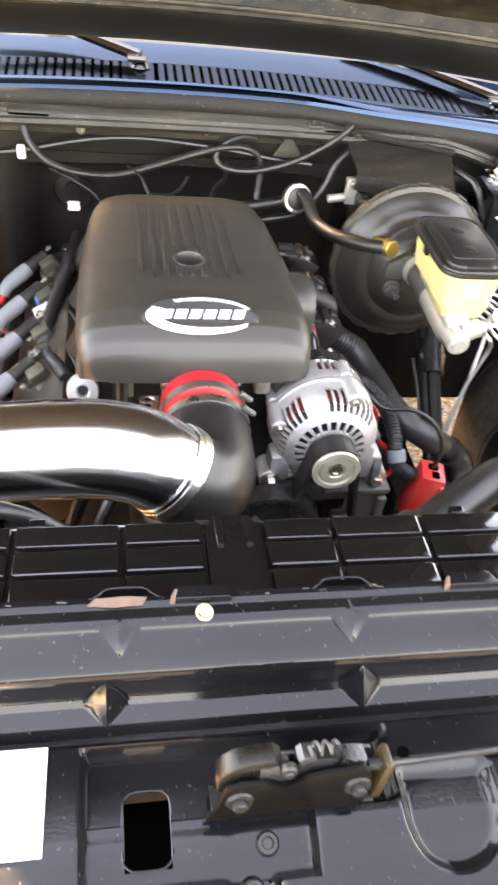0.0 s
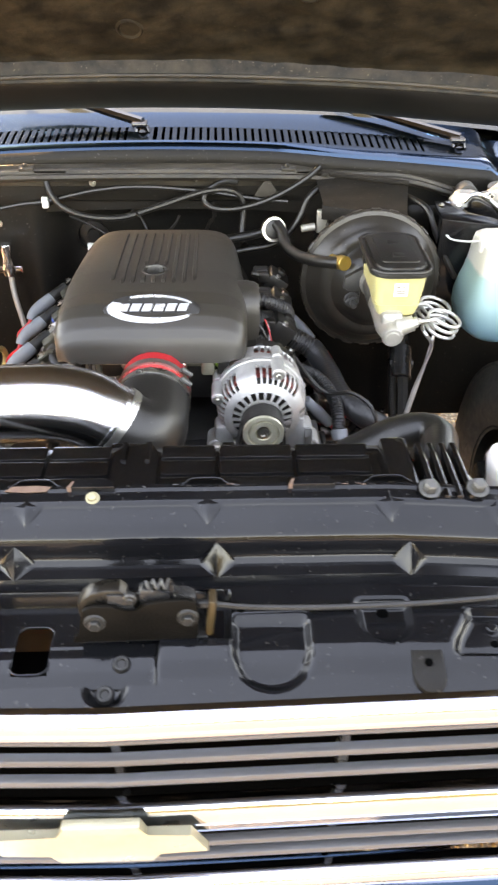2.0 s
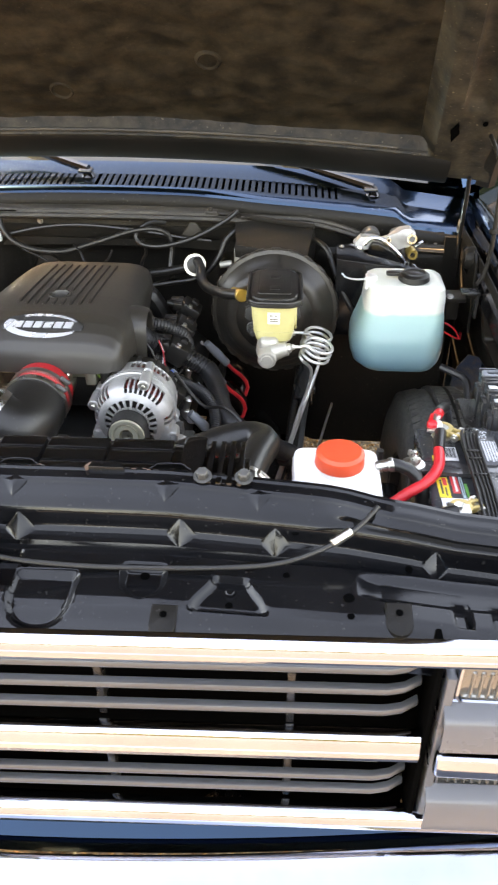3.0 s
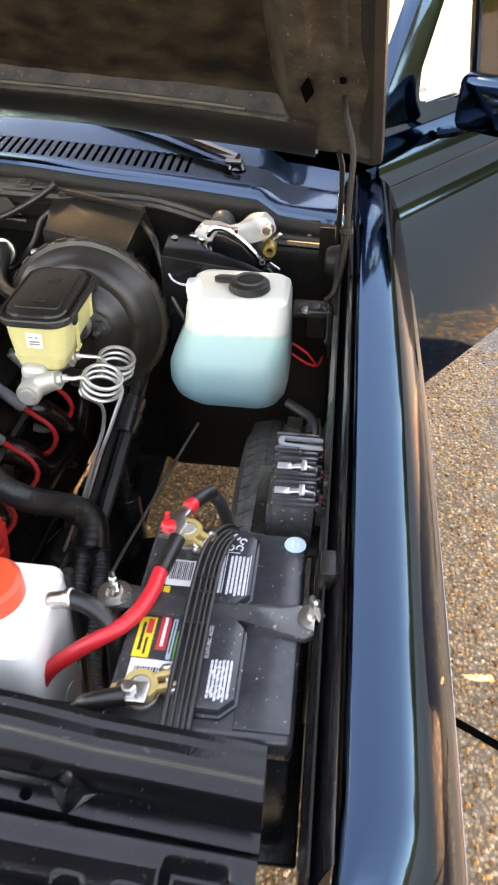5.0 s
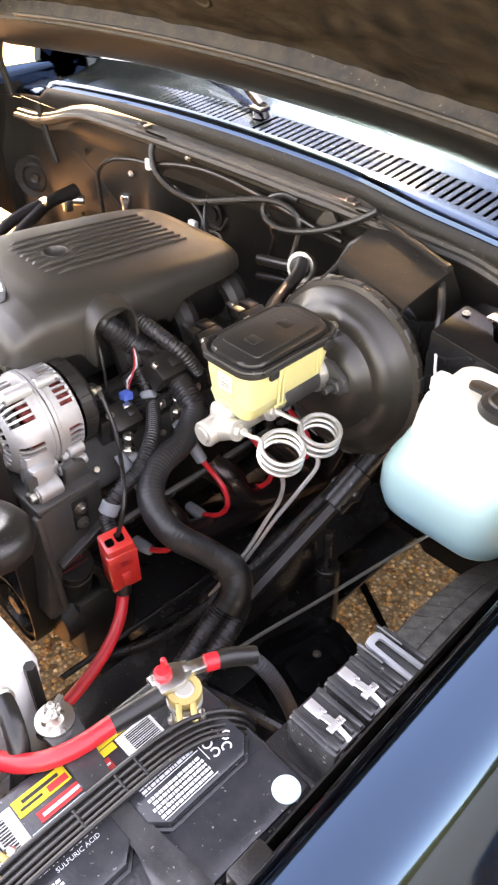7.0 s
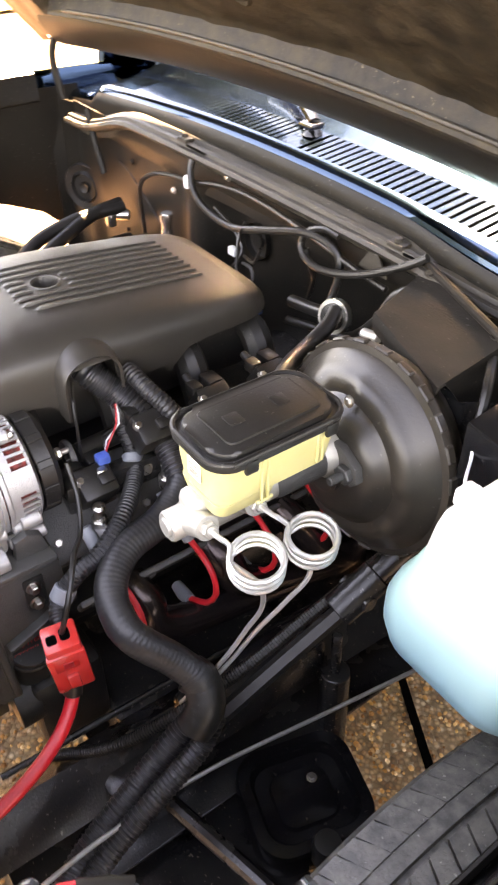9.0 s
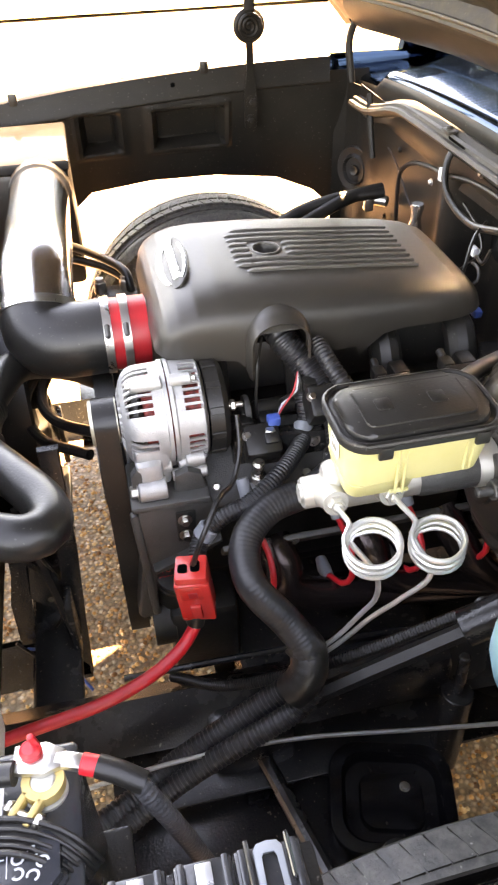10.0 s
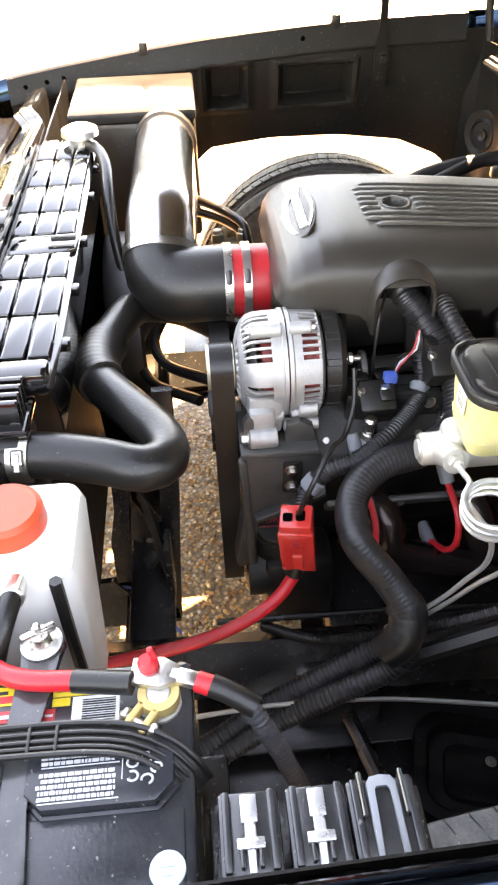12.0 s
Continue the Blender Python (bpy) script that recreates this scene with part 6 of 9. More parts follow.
# ---------------------------------------------------------------- alternator
def alternator():
    c = Vector((0.175, 0, 0.813))
    th = thing("alternator", "bright cast aluminium alternator with a steel pulley", "alternator", (0.175, 0.44, 0.745))
    A = lambda y: (c.x, y, c.z)
    seg = 132
    lugs = (70, 160, 235, 325)
    turn = lambda k: math.degrees(2 * math.pi * (k + 0.5) / seg)
    near = lambda k: any(abs((turn(k) - a + 180) % 360 - 180) < 12 for a in lugs)
    body = [(0.022, 0.002), (0.034, 0.0), (0.048, 0.004), (0.053, 0.006), (0.060, 0.010), (0.067, 0.017), (0.0705, 0.026), (0.0715, 0.046), (0.0715, 0.060), (0.0740, 0.061), (0.0740, 0.066)]
    front = part("front_housing", slotted(body, A(0.383), A(1), seg, lambda k, j: (j == 1 and k % 6 < 4) or (j in (4, 5, 6) and k % 3 < 2 and not near(k))), "cast", th, "finned front casting")
    tail = [(0.0740, 0.068), (0.0740, 0.073), (0.0715, 0.075), (0.0710, 0.086), (0.0700, 0.110), (0.062, 0.115), (0.020, 0.116)]
    part("rear_housing", slotted(tail, A(0.383), A(1), seg, lambda k, j: j == 3 and k % 3 < 2 and not near(k)), "cast", th, "finned rear casting")
    part("fan", lathe([(0.026, 0.012), (0.050, 0.014), (0.057, 0.020), (0.060, 0.026)], A(0.383), A(1), 60), "castdark", th, "dark inner fan")
    part("winding", lathe([(0.058, 0.032), (0.062, 0.034), (0.062, 0.108)], A(0.383), A(1), 60), "winding", th, "red enamelled windings seen through the slots")
    part("rear_cover", lathe([(0.067, 0.117), (0.067, 0.136), (0.059, 0.144), (0.0, 0.144)], A(0.383), A(1), 40), "plastic", th, "black plastic rear cover")
    for a in range(0, 360, 30):
        x, z = c.x + 0.0675 * math.cos(radians(a)), c.z + 0.0675 * math.sin(radians(a))
        part("cover_rib", box((x, 0.510, z), (0.003, 0.020, 0.010), 0.001, 1, (0, -a, 0)), "plastic", th)
    for a in lugs:
        x, z = c.x + 0.0735 * math.cos(radians(a)), c.z + 0.0735 * math.sin(radians(a))
        part("lug", add(cyl((x, 0.402, z), (x, 0.443, z), 0.0105), cyl((x, 0.452, z), (x, 0.482, z), 0.0085)), "cast", th)
        part("bolt", bolt((x, 0.402, z), (0, -1, 0), 0.0045, 0.006), "zinc", th)
        part("bolt", bolt((x, 0.482, z), (0, 1, 0), 0.0045, 0.006), "zinc", th)
    for dx in (-0.072, 0.080):
        part("mounting_ear", add(cyl((c.x + dx, 0.394, 0.749), (c.x + dx, 0.432, 0.749), 0.016), box((c.x + dx * 0.84, 0.412, 0.768), (0.030, 0.036, 0.045), 0.007)), "cast", th)
        part("bolt", bolt((c.x + dx, 0.393, 0.749), (0, -1, 0), 0.009, 0.011), "zinc", th)
    part("hinge_lug", add(box((0.228, 0.418, 0.775), (0.034, 0.046, 0.060), 0.006), cyl((0.240, 0.442, 0.755), (0.240, 0.490, 0.755), 0.009), cyl((0.238, 0.462, 0.778), (0.238, 0.488, 0.778), 0.011)), "cast", th, "cast pivot lug")
    part("pulley", lathe([(0.0000, -0.0030), (0.0050, -0.0030), (0.0058, 0.0010), (0.0104, 0.0010), (0.0116, -0.0030), (0.0129, -0.0045), (0.0208, -0.0045), (0.0217, -0.0020), (0.0241, -0.0020), (0.0253, -0.0060), (0.0311, -0.0060), (0.0320, -0.0040), (0.0320, 0.0030), (0.0291, 0.0050), (0.0307, 0.0070), (0.0291, 0.0090), (0.0307, 0.0110), (0.0291, 0.0130), (0.0307, 0.0150), (0.0291, 0.0170), (0.0307, 0.0190), (0.0320, 0.0260), (0.0320, 0.0310), (0.0000, 0.0310)], A(0.350), A(1), 48), surface("yellow_pulley_steel", (0.60, 0.58, 0.46), 0.42, 0.65, second=(0.45, 0.42, 0.30), blotch=30, bump=0.05), th, "grooved yellowish steel pulley")
    part("pulley_nut", lathe([(0.010, 0.0), (0.010, -0.006), (0.006, -0.007), (0.006, -0.005), (0, -0.005)], A(0.351), A(1), 6), "zinc", th)
    part("stud", add(cyl((0.214, 0.520, 0.838), (0.214, 0.548, 0.838), 0.004), cyl((0.214, 0.530, 0.838), (0.214, 0.537, 0.838), 0.008, seg=6)), "zinc", th)
    part("plug", box((0.215, 0.545, 0.775), (0.03, 0.03, 0.025), 0.004), "plastic", th)


alternator()


# ---------------------------------------------------------------- air intake
def intake():
    th = thing("intake_pipe", "polished aluminium intake pipe with a black rubber elbow", "intake pipe", (-0.25, 0.30, 0.82))
    part("pipe", tube([(-0.60, 0.298, 0.870), (-0.45, 0.297, 0.884), (-0.32, 0.296, 0.896), (-0.22, 0.296, 0.904), (-0.150, 0.295, 0.908), (-0.110, 0.293, 0.907), (-0.075, 0.291, 0.898), (-0.042, 0.289, 0.876)], 0.055, 44), "polished", th)
    part("bead", tube([(-0.0500, 0.2893, 0.8826), (-0.0455, 0.2891, 0.8788)], 0.0572, 44, 0.002), "polished", th, "rolled bead round the pipe's end")
    part("elbow", tube([(-0.0445, 0.289, 0.878), (-0.030, 0.288, 0.866), (-0.014, 0.289, 0.856), (-0.001, 0.299, 0.849), (0.005, 0.318, 0.846), (0.006, 0.345, 0.846), (0.006, 0.388, 0.8465)], 0.0562, 44, 0.008), "rubber", th, "smooth black rubber elbow")
    part("sleeve", tube([(0.006, 0.384, 0.8475), (0.0055, 0.445, 0.846)], 0.0540, 40), "silicone", th, "red silicone coupling sleeve")
    for y0, y1 in ((0.380, 0.392), (0.407, 0.419)):
        cl = part("hose_clamp", tube([(0.006, y0, 0.847), (0.006, y1, 0.8468)], 0.0578, 40), "zinc", th, "stainless band clamp")
        part("screw", cyl((0.050, (y0 + y1) / 2, 0.889), (0.066, (y0 + y1) / 2, 0.876), 0.0042), "castgrey", cl)
    part("hose_clamp", tube([(-0.0450, 0.289, 0.8785), (-0.0365, 0.2885, 0.8712)], 0.0584, 44, 0.003), "zinc", th, "stainless band clamp")
    ab = thing("air_box", "black air filter box with a shiny lid", "air filter box", (-0.665, 0.235, 0.66))
    part("body", box((-0.665, 0.235, 0.785), (0.25, 0.25, 0.25), 0.012), "plastic", ab)
    part("lid", box((-0.665, 0.235, 0.920), (0.255, 0.255, 0.022), 0.006), surface("clear_lid", (0.016, 0.0165, 0.017), 0.16, second=(0.05, 0.051, 0.053), blotch=7, bump=0.02, spec=0.12, rough_var=0.08), ab, "glossy clear lid")
    part("flange", cyl((-0.545, 0.298, 0.875), (-0.50, 0.298, 0.879), 0.061), "rubber", ab)


intake()


# ---------------------------------------------------------------- radiator and its cover
def radiator():
    th = thing("radiator", "black radiator under a glossy ribbed cover panel", "radiator", (0, 0.12, 0.42))
    part("core", box((0, 0.115, 0.66), (0.72, 0.06, 0.46), 0.006), "core_fins", th)
    part("end_tank", box((-0.385, 0.115, 0.66), (0.06, 0.075, 0.48), 0.012), "plastic", th)
    part("end_tank", box((0.385, 0.115, 0.66), (0.06, 0.075, 0.48), 0.012), "plastic", th)
    part("filler_cap", add(lathe([(0, 0.016), (0.02, 0.016), (0.032, 0.010), (0.034, 0.0), (0.0, 0.0)], (-0.385, 0.15, 0.945), (-0.385, 0.15, 2), 28), cyl((-0.385, 0.15, 0.90), (-0.385, 0.15, 0.946), 0.022)), "zinc", th, "steel radiator cap")
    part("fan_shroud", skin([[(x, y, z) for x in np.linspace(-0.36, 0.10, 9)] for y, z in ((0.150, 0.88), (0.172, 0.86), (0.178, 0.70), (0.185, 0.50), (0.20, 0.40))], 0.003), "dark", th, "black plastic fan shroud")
    part("fan_housing", lathe([(0.150, 0.0), (0.165, 0.0), (0.170, 0.008), (0.168, 0.055), (0.158, 0.060), (0.150, 0.055), (0.150, 0.0)], (-0.19, 0.185, 0.66), (-0.19, 1, 0.66), 48), "plastic", th, "round black fan housing")
    part("fan_motor", add(cyl((-0.19, 0.19, 0.66), (-0.19, 0.255, 0.66), 0.055), *[box((-0.19 + 0.10 * math.cos(q), 0.215, 0.66 + 0.10 * math.sin(q)), (0.10, 0.004, 0.045), 0.001, 1, (20, -math.degrees(q), 0)) for q in np.linspace(0, 2 * math.pi, 8)[:-1]]), "plastic", th, "black fan motor and blades")
    part("lower_tray", box((0.05, 0.225, 0.385), (0.60, 0.075, 0.02), 0.004), "chassis", th)
    for x in (-0.30, -0.05, 0.20):
        part("stay", box((x, 0.258, 0.44), (0.05, 0.012, 0.12), 0.003), "chassis", th)
        part("stay", tube([(x - 0.10, 0.20, 0.62), (x - 0.04, 0.235, 0.50), (x, 0.256, 0.40)], 0.010, 6), "chassis", th)
    side = Matrix(((0, 0, 1, 0.14), (1, 0, 0, 0), (0, 1, 0, 0), (0, 0, 0, 1)))
    for poly in ([(0.262, 0.76), (0.292, 0.76), (0.285, 0.55), (0.272, 0.38), (0.262, 0.22), (0.232, 0.22), (0.244, 0.40), (0.256, 0.58)],
                 [(0.18, 0.60), (0.205, 0.60), (0.206, 0.53), (0.196, 0.47), (0.190, 0.42), (0.188, 0.33), (0.155, 0.33), (0.160, 0.45), (0.175, 0.52)],
                 [(0.200, 0.545), (0.214, 0.520), (0.240, 0.480), (0.262, 0.470), (0.262, 0.430), (0.244, 0.405), (0.214, 0.430), (0.192, 0.460)],
                 [(0.10, 0.34), (0.185, 0.345), (0.205, 0.30), (0.235, 0.29), (0.26, 0.25), (0.26, 0.21), (0.08, 0.21)]):
        part("fan_bracket", prism(poly, 0.012, side, 0.002), "chassis", th, "black fan bracket")
    part("bracket_hole", lathe([(0, 0.0), (0.006, 0.0)], (0.1525, 0.225, 0.447), (1, 0.225, 0.447), 14), "zinc", th)
    for k, pts in enumerate(([(0.16, 0.150, 0.36), (0.17, 0.185, 0.31), (0.18, 0.205, 0.25), (0.19, 0.22, 0.19)], [(0.16, 0.165, 0.34), (0.17, 0.21, 0.33), (0.18, 0.235, 0.28), (0.20, 0.26, 0.24)], [(0.15, 0.205, 0.62), (0.155, 0.225, 0.56), (0.15, 0.246, 0.49)], [(0.16, 0.19, 0.37), (0.17, 0.222, 0.395), (0.15, 0.245, 0.42)])):
        part("wire", tube(pts, 0.0028, 6), ("plastic", "blue", "plastic", "plastic")[k], th)
    cv = thing("radiator_cover", "glossy black ribbed plastic panel over the radiator", "cover panel", (0, 0.12, 0.90))
    part("panel", skin([[(x, y, z) for x in np.linspace(-0.42, 0.345, 40)] for y, z in ((0.071, 0.918), (0.078, 0.921), (0.12, 0.922), (0.168, 0.922), (0.175, 0.918), (0.177, 0.895), (0.178, 0.86))], 0.003), "shroud", cv)
    cols = [-0.415, -0.315, -0.20, -0.10, -0.022, 0.035, 0.106, 0.20, 0.295]
    for a, b in zip(cols, cols[1:]):
        if (a, b) == (-0.022, 0.035):
            part("centre_pad", prism([(-0.028, -0.045), (0.028, -0.045), (0.028, 0.03), (0.018, 0.05), (-0.018, 0.05), (-0.028, 0.03)], 0.006, pose(0.0065, 0.125, 0.922), 0.003), "shroud", cv)
            for x in (-0.008, 0.021):
                part("fin", prism([(-0.003, -0.012), (0.003, -0.012), (0.004, 0.024), (-0.004, 0.024)], 0.006, pose(x, 0.148, 0.926), 0.002), "shroud", cv)
            continue
        for y0, y1 in ((0.077, 0.107), (0.110, 0.139), (0.142, 0.168)):
            part("pad", prism(round_rect(b - a - 0.004, y1 - y0, 0.003, 2), 0.0065, pose((a + b) / 2, (y0 + y1) / 2, 0.9225), 0.0036), "shroud", cv)
    part("end_block", box((0.325, 0.12, 0.922), (0.035, 0.10, 0.03), 0.006), "shroud", cv)
    for x in (0.345, 0.40):
        part("bolt", bolt((x, 0.055, 0.9475), (0, -0.3, 1), 0.008, 0.012), "castgrey", cv)
    for x in (0.352, 0.366, 0.380, 0.394):
        part("clip", box((x, 0.098, 0.925), (0.008, 0.10, 0.036), 0.002), "shroud", cv)
    part("clip_base", box((0.373, 0.098, 0.906), (0.062, 0.11, 0.010), 0.003), "shroud", cv)
    for x in (-0.30, -0.18, -0.02, 0.12, 0.25):
        part("edge_tab", box((x, 0.180, 0.914), (0.016, 0.010, 0.012), 0.002), "shroud", cv)
    part("neck", add(cyl((0.402, 0.090, 0.872), (0.398, 0.140, 0.8715), 0.0245), box((0.402, 0.098, 0.850), (0.066, 0.050, 0.090), 0.012)), "plastic", th, "black plastic hose neck")
    h = thing("radiator_hose", "thick black rubber upper radiator hose", "hose", (0.30, 0.25, 0.75))
    part("hose", tube([(0.395, 0.135, 0.872), (0.400, 0.175, 0.870), (0.410, 0.225, 0.866), (0.420, 0.268, 0.860), (0.402, 0.292, 0.856), (0.360, 0.286, 0.852), (0.300, 0.250, 0.848), (0.230, 0.208, 0.842), (0.165, 0.200, 0.834), (0.08, 0.215, 0.822), (-0.01, 0.248, 0.805), (-0.06, 0.32, 0.76), (-0.06, 0.41, 0.70)], 0.026, 18), "rubber", h)
    part("sleeve", tube([(0.236, 0.211, 0.8425), (0.220, 0.204, 0.841), (0.190, 0.200, 0.838), (0.150, 0.201, 0.832), (0.125, 0.206, 0.828)], 0.0315, 18, ribs=0.0004, pitch=0.011), "rubber", h, "wrapped band on the hose")
    clamp = part("hose_clamp", tube([(0.3965, 0.128, 0.8718), (0.3985, 0.150, 0.8710)], 0.0285, 28), "zinc", h, "bright hose clamp")
    part("screw", add(cyl((0.418, 0.140, 0.893), (0.432, 0.140, 0.878), 0.005, seg=6), box((0.420, 0.140, 0.888), (0.018, 0.014, 0.010), 0.002, 1, (0, 45, 0))), "zinc", clamp)


radiator()


# ---------------------------------------------------------------- brakes
def booster():
    th = thing("brake_booster", "large round dusty black brake booster", "brake booster", (0.420, 0.86, 0.68))
    c, f = Vector((0.421, 0.905, 0.824)), Vector((0.418, 0.0, 0.90))
    part("rear_shell", lathe([(0.0, -0.03), (0.07, -0.025), (0.115, -0.005), (0.132, 0.02), (0.137, 0.040)], c, f, 64), "booster", th)
    part("rim", lathe([(0.134, 0.036), (0.1425, 0.037), (0.1445, 0.044), (0.1425, 0.051), (0.134, 0.053)], c, f, 80), "booster", th, "crimped rim")
    m = frame_to(c, f)
    for k in range(24):
        a = 2 * math.pi * k / 24
        part("crimp", moved(box((0.1435 * math.cos(a), 0.1435 * math.sin(a), 0.046), (0.005, 0.022, 0.013), 0.002, 1, (0, 0, math.degrees(a))), m), "booster", th)
    rows = []
    prof = [(0.136, 0.050), (0.131, 0.058), (0.120, 0.066), (0.112, 0.076), (0.106, 0.083), (0.094, 0.087), (0.086, 0.086), (0.080, 0.090), (0.074, 0.099), (0.062, 0.106), (0.046, 0.110), (0.030, 0.112)]
    for k in range(97):
        a = 2 * math.pi * k / 96
        dent = 0.006 * smoothstep(0.35, 0.95, math.cos(3 * a + 0.6))
        rows.append([m @ Vector((r * math.cos(a), r * math.sin(a), h - dent * smoothstep(0.060, 0.09, r) * smoothstep(0.128, 0.105, r))) for r, h in prof])
    part("front_shell", skin(rows), "booster", th, "stepped and pressed front shell")
    part("hub", lathe([(0.032, 0.108), (0.032, 0.118), (0.0, 0.119)], c, f, 32), "booster", th)
    for x, z in ((0.462, 0.852), (0.375, 0.815)):
        part("stud", add(cyl((x, 0.80, z), (x, 0.762, z), 0.006), cyl((x, 0.789, z), (x, 0.780, z), 0.013, seg=6), cyl((x, 0.796, z), (x, 0.790, z), 0.016)), "castgrey", th)
    part("bolt", bolt((0.428, 0.816, 0.925), (0, -1, 0.2), 0.005, 0.005), "zinc", th)
    part("mounting_bracket", box((0.418, 0.985, 0.83), (0.16, 0.10, 0.16), 0.01), "chassis", th)
    part("check_valve", add(cyl((0.330, 0.812, 0.893), (0.350, 0.782, 0.898), 0.011), cyl((0.344, 0.79, 0.897), (0.352, 0.772, 0.901), 0.0145)), "brass", th, "brass-coloured vacuum check valve")


booster()


def master_cylinder():
    th = thing("master_cylinder", "brake master cylinder with a yellowed reservoir and black lid", "master cylinder", (0.415, 0.69, 0.82))
    a, b = (0.413, 0.572, 0.850), (0.418, 0.800, 0.855)
    part("body", add(lathe([(0, 0.0), (0.0165, 0.0), (0.0185, 0.003), (0.0185, 0.022), (0.0225, 0.034), (0.0245, 0.045), (0.0245, 0.20), (0.031, 0.210), (0.031, 0.228)], a, b, 30), box((0.415, 0.620, 0.868), (0.040, 0.05, 0.034), 0.012, 3), box((0.417, 0.72, 0.872), (0.040, 0.06, 0.03), 0.010, 3)), "castpale", th, "bare alloy cylinder body")
    part("rear_barrel", lathe([(0.0255, 0.0), (0.027, 0.006), (0.027, 0.075), (0.0255, 0.08)], (0.4165, 0.705, 0.8535), b, 28), "castgrey", th, "dark-stained rear of the barrel")
    part("flange", prism([(-0.062, -0.012), (-0.052, -0.019), (0.052, -0.019), (0.062, -0.008), (0.058, 0.012), (0.03, 0.028), (-0.03, 0.028), (-0.06, 0.010)], 0.011, pose(0.418, 0.800, 0.853, 90, 0, 0), 0.003), "castgrey", th)
    part("end_plug", lathe([(0, -0.003), (0.011, -0.003), (0.012, 0.0), (0.012, 0.002)], a, b, 20), "castpale", th)
    for y in (0.600, 0.664):
        part("outlet", add(lathe([(0.020, 0.0), (0.017, 0.010), (0.0145, 0.022), (0.0145, 0.030), (0.0, 0.030)], (0.424, y, 0.856), (0.464, y, 0.868), 20), cyl((0.450, y, 0.864), (0.460, y, 0.867), 0.0098, seg=6), cyl((0.460, y, 0.867), (0.467, y, 0.869), 0.006)), "castpale", th)
    res = []
    for z, hx, hy, yc in ((0.888, 0.034, 0.068, 0.684), (0.894, 0.040, 0.075, 0.684), (0.925, 0.0435, 0.079, 0.685), (0.952, 0.0455, 0.0805, 0.686)):
        res.append([(0.424 + x, yc + y, z) for x, y in round_rect(2 * hx, 2 * hy, 0.017, 5)])
    deep = loft([[(0.424 + x, 0.648 + y, z) for x, y in round_rect(2 * hx, 2 * hy, 0.014, 5)] for z, hx, hy in ((0.868, 0.028, 0.030), (0.875, 0.035, 0.037), (0.895, 0.0405, 0.0405))])
    r = part("reservoir", add(loft(res), deep), "reservoir", th, "translucent yellowed plastic reservoir")
    for y, h in ((0.660, 0.060), (0.668, 0.060), (0.735, 0.040), (0.742, 0.040)):
        part("rib", box((0.4675, y, 0.940 - h / 2), (0.004, 0.003, h), 0.001, 1), "reservoir", r)
    part("foot", box((0.4675, 0.664, 0.884), (0.004, 0.022, 0.004), 0.001, 1), "reservoir", r)
    part("sticker", box((0.424, 0.6045, 0.926), (0.024, 0.001, 0.024), 0.0002, 1), "label_w", r, "small white paper sticker")
    for x, z, w in ((0.419, 0.9315, 0.007), (0.428, 0.9315, 0.004), (0.424, 0.9245, 0.016), (0.424, 0.9205, 0.016)):
        part("print", box((x, 0.6038, z), (w, 0.0006, 0.0026), 0.0001, 1), surface("grey_print", (0.25, 0.22, 0.16), 0.5, bump=0.0), r)
    lid = part("lid", add(prism(round_rect(0.108, 0.176, 0.030, 7), 0.009, pose(0.424, 0.686, 0.950), 0.004), prism(round_rect(0.090, 0.158, 0.026, 7), 0.010, pose(0.424, 0.686, 0.956), 0.006)), "plastic", th, "black moulded reservoir lid")
    rim = round_rect(0.104, 0.172, 0.028, 7)
    part("lid_rim", tube([(0.424 + x, 0.686 + y, 0.9595) for x, y in rim + rim[:1]], 0.0035, 8, 0.006), "plastic", lid, "raised rim of the lid")
    part("raised_panel", prism(round_rect(0.066, 0.120, 0.007), 0.004, pose(0.424, 0.688, 0.9645), 0.002), "plastic", lid)
    for y in (0.655, 0.715):
        part("moulded_mark", prism(round_rect(0.020, 0.018, 0.003), 0.0012, pose(0.424, y, 0.9683), 0.0004), "plastic", lid)
    for x, y in ((0.4765, 0.640), (0.4765, 0.745), (0.372, 0.69)):
        part("clip", box((x, y, 0.948), (0.006, 0.016, 0.016), 0.002), "plastic", lid)


master_cylinder()


def brake_line(y, c, tail, r=0.029):
    c = Vector(c)
    up = Vector((0.25, -0.16, 0.95)).normalized()
    e1 = (Vector((1, 0, 0)) - up * up.x).normalized()
    e2 = up.cross(e1)
    pts = [Vector((0.462, y, 0.871)), Vector((0.476, y + 0.004, 0.868))]
    for k in range(37):
        a = 2 * math.pi * k / 12 + radians(215)
        pts.append(c + (e1 * math.cos(a) + e2 * math.sin(a)) * r + up * (0.019 - 0.038 * k / 36))
    pts += [Vector(p) for p in tail]
    return solid("brake_line", tube(pts, 0.0032, 8, 0.006), "steel", "coiled bare steel brake line", "brake line", "brake lines")


brake_line(0.597, (0.511, 0.622, 0.850), [(0.503, 0.632, 0.80), (0.498, 0.640, 0.75), (0.482, 0.630, 0.70), (0.462, 0.605, 0.63), (0.43, 0.56, 0.54)])
brake_line(0.662, (0.513, 0.695, 0.840), [(0.520, 0.690, 0.80), (0.508, 0.665, 0.75), (0.490, 0.640, 0.70), (0.468, 0.612, 0.63), (0.436, 0.565, 0.535)], 0.028)


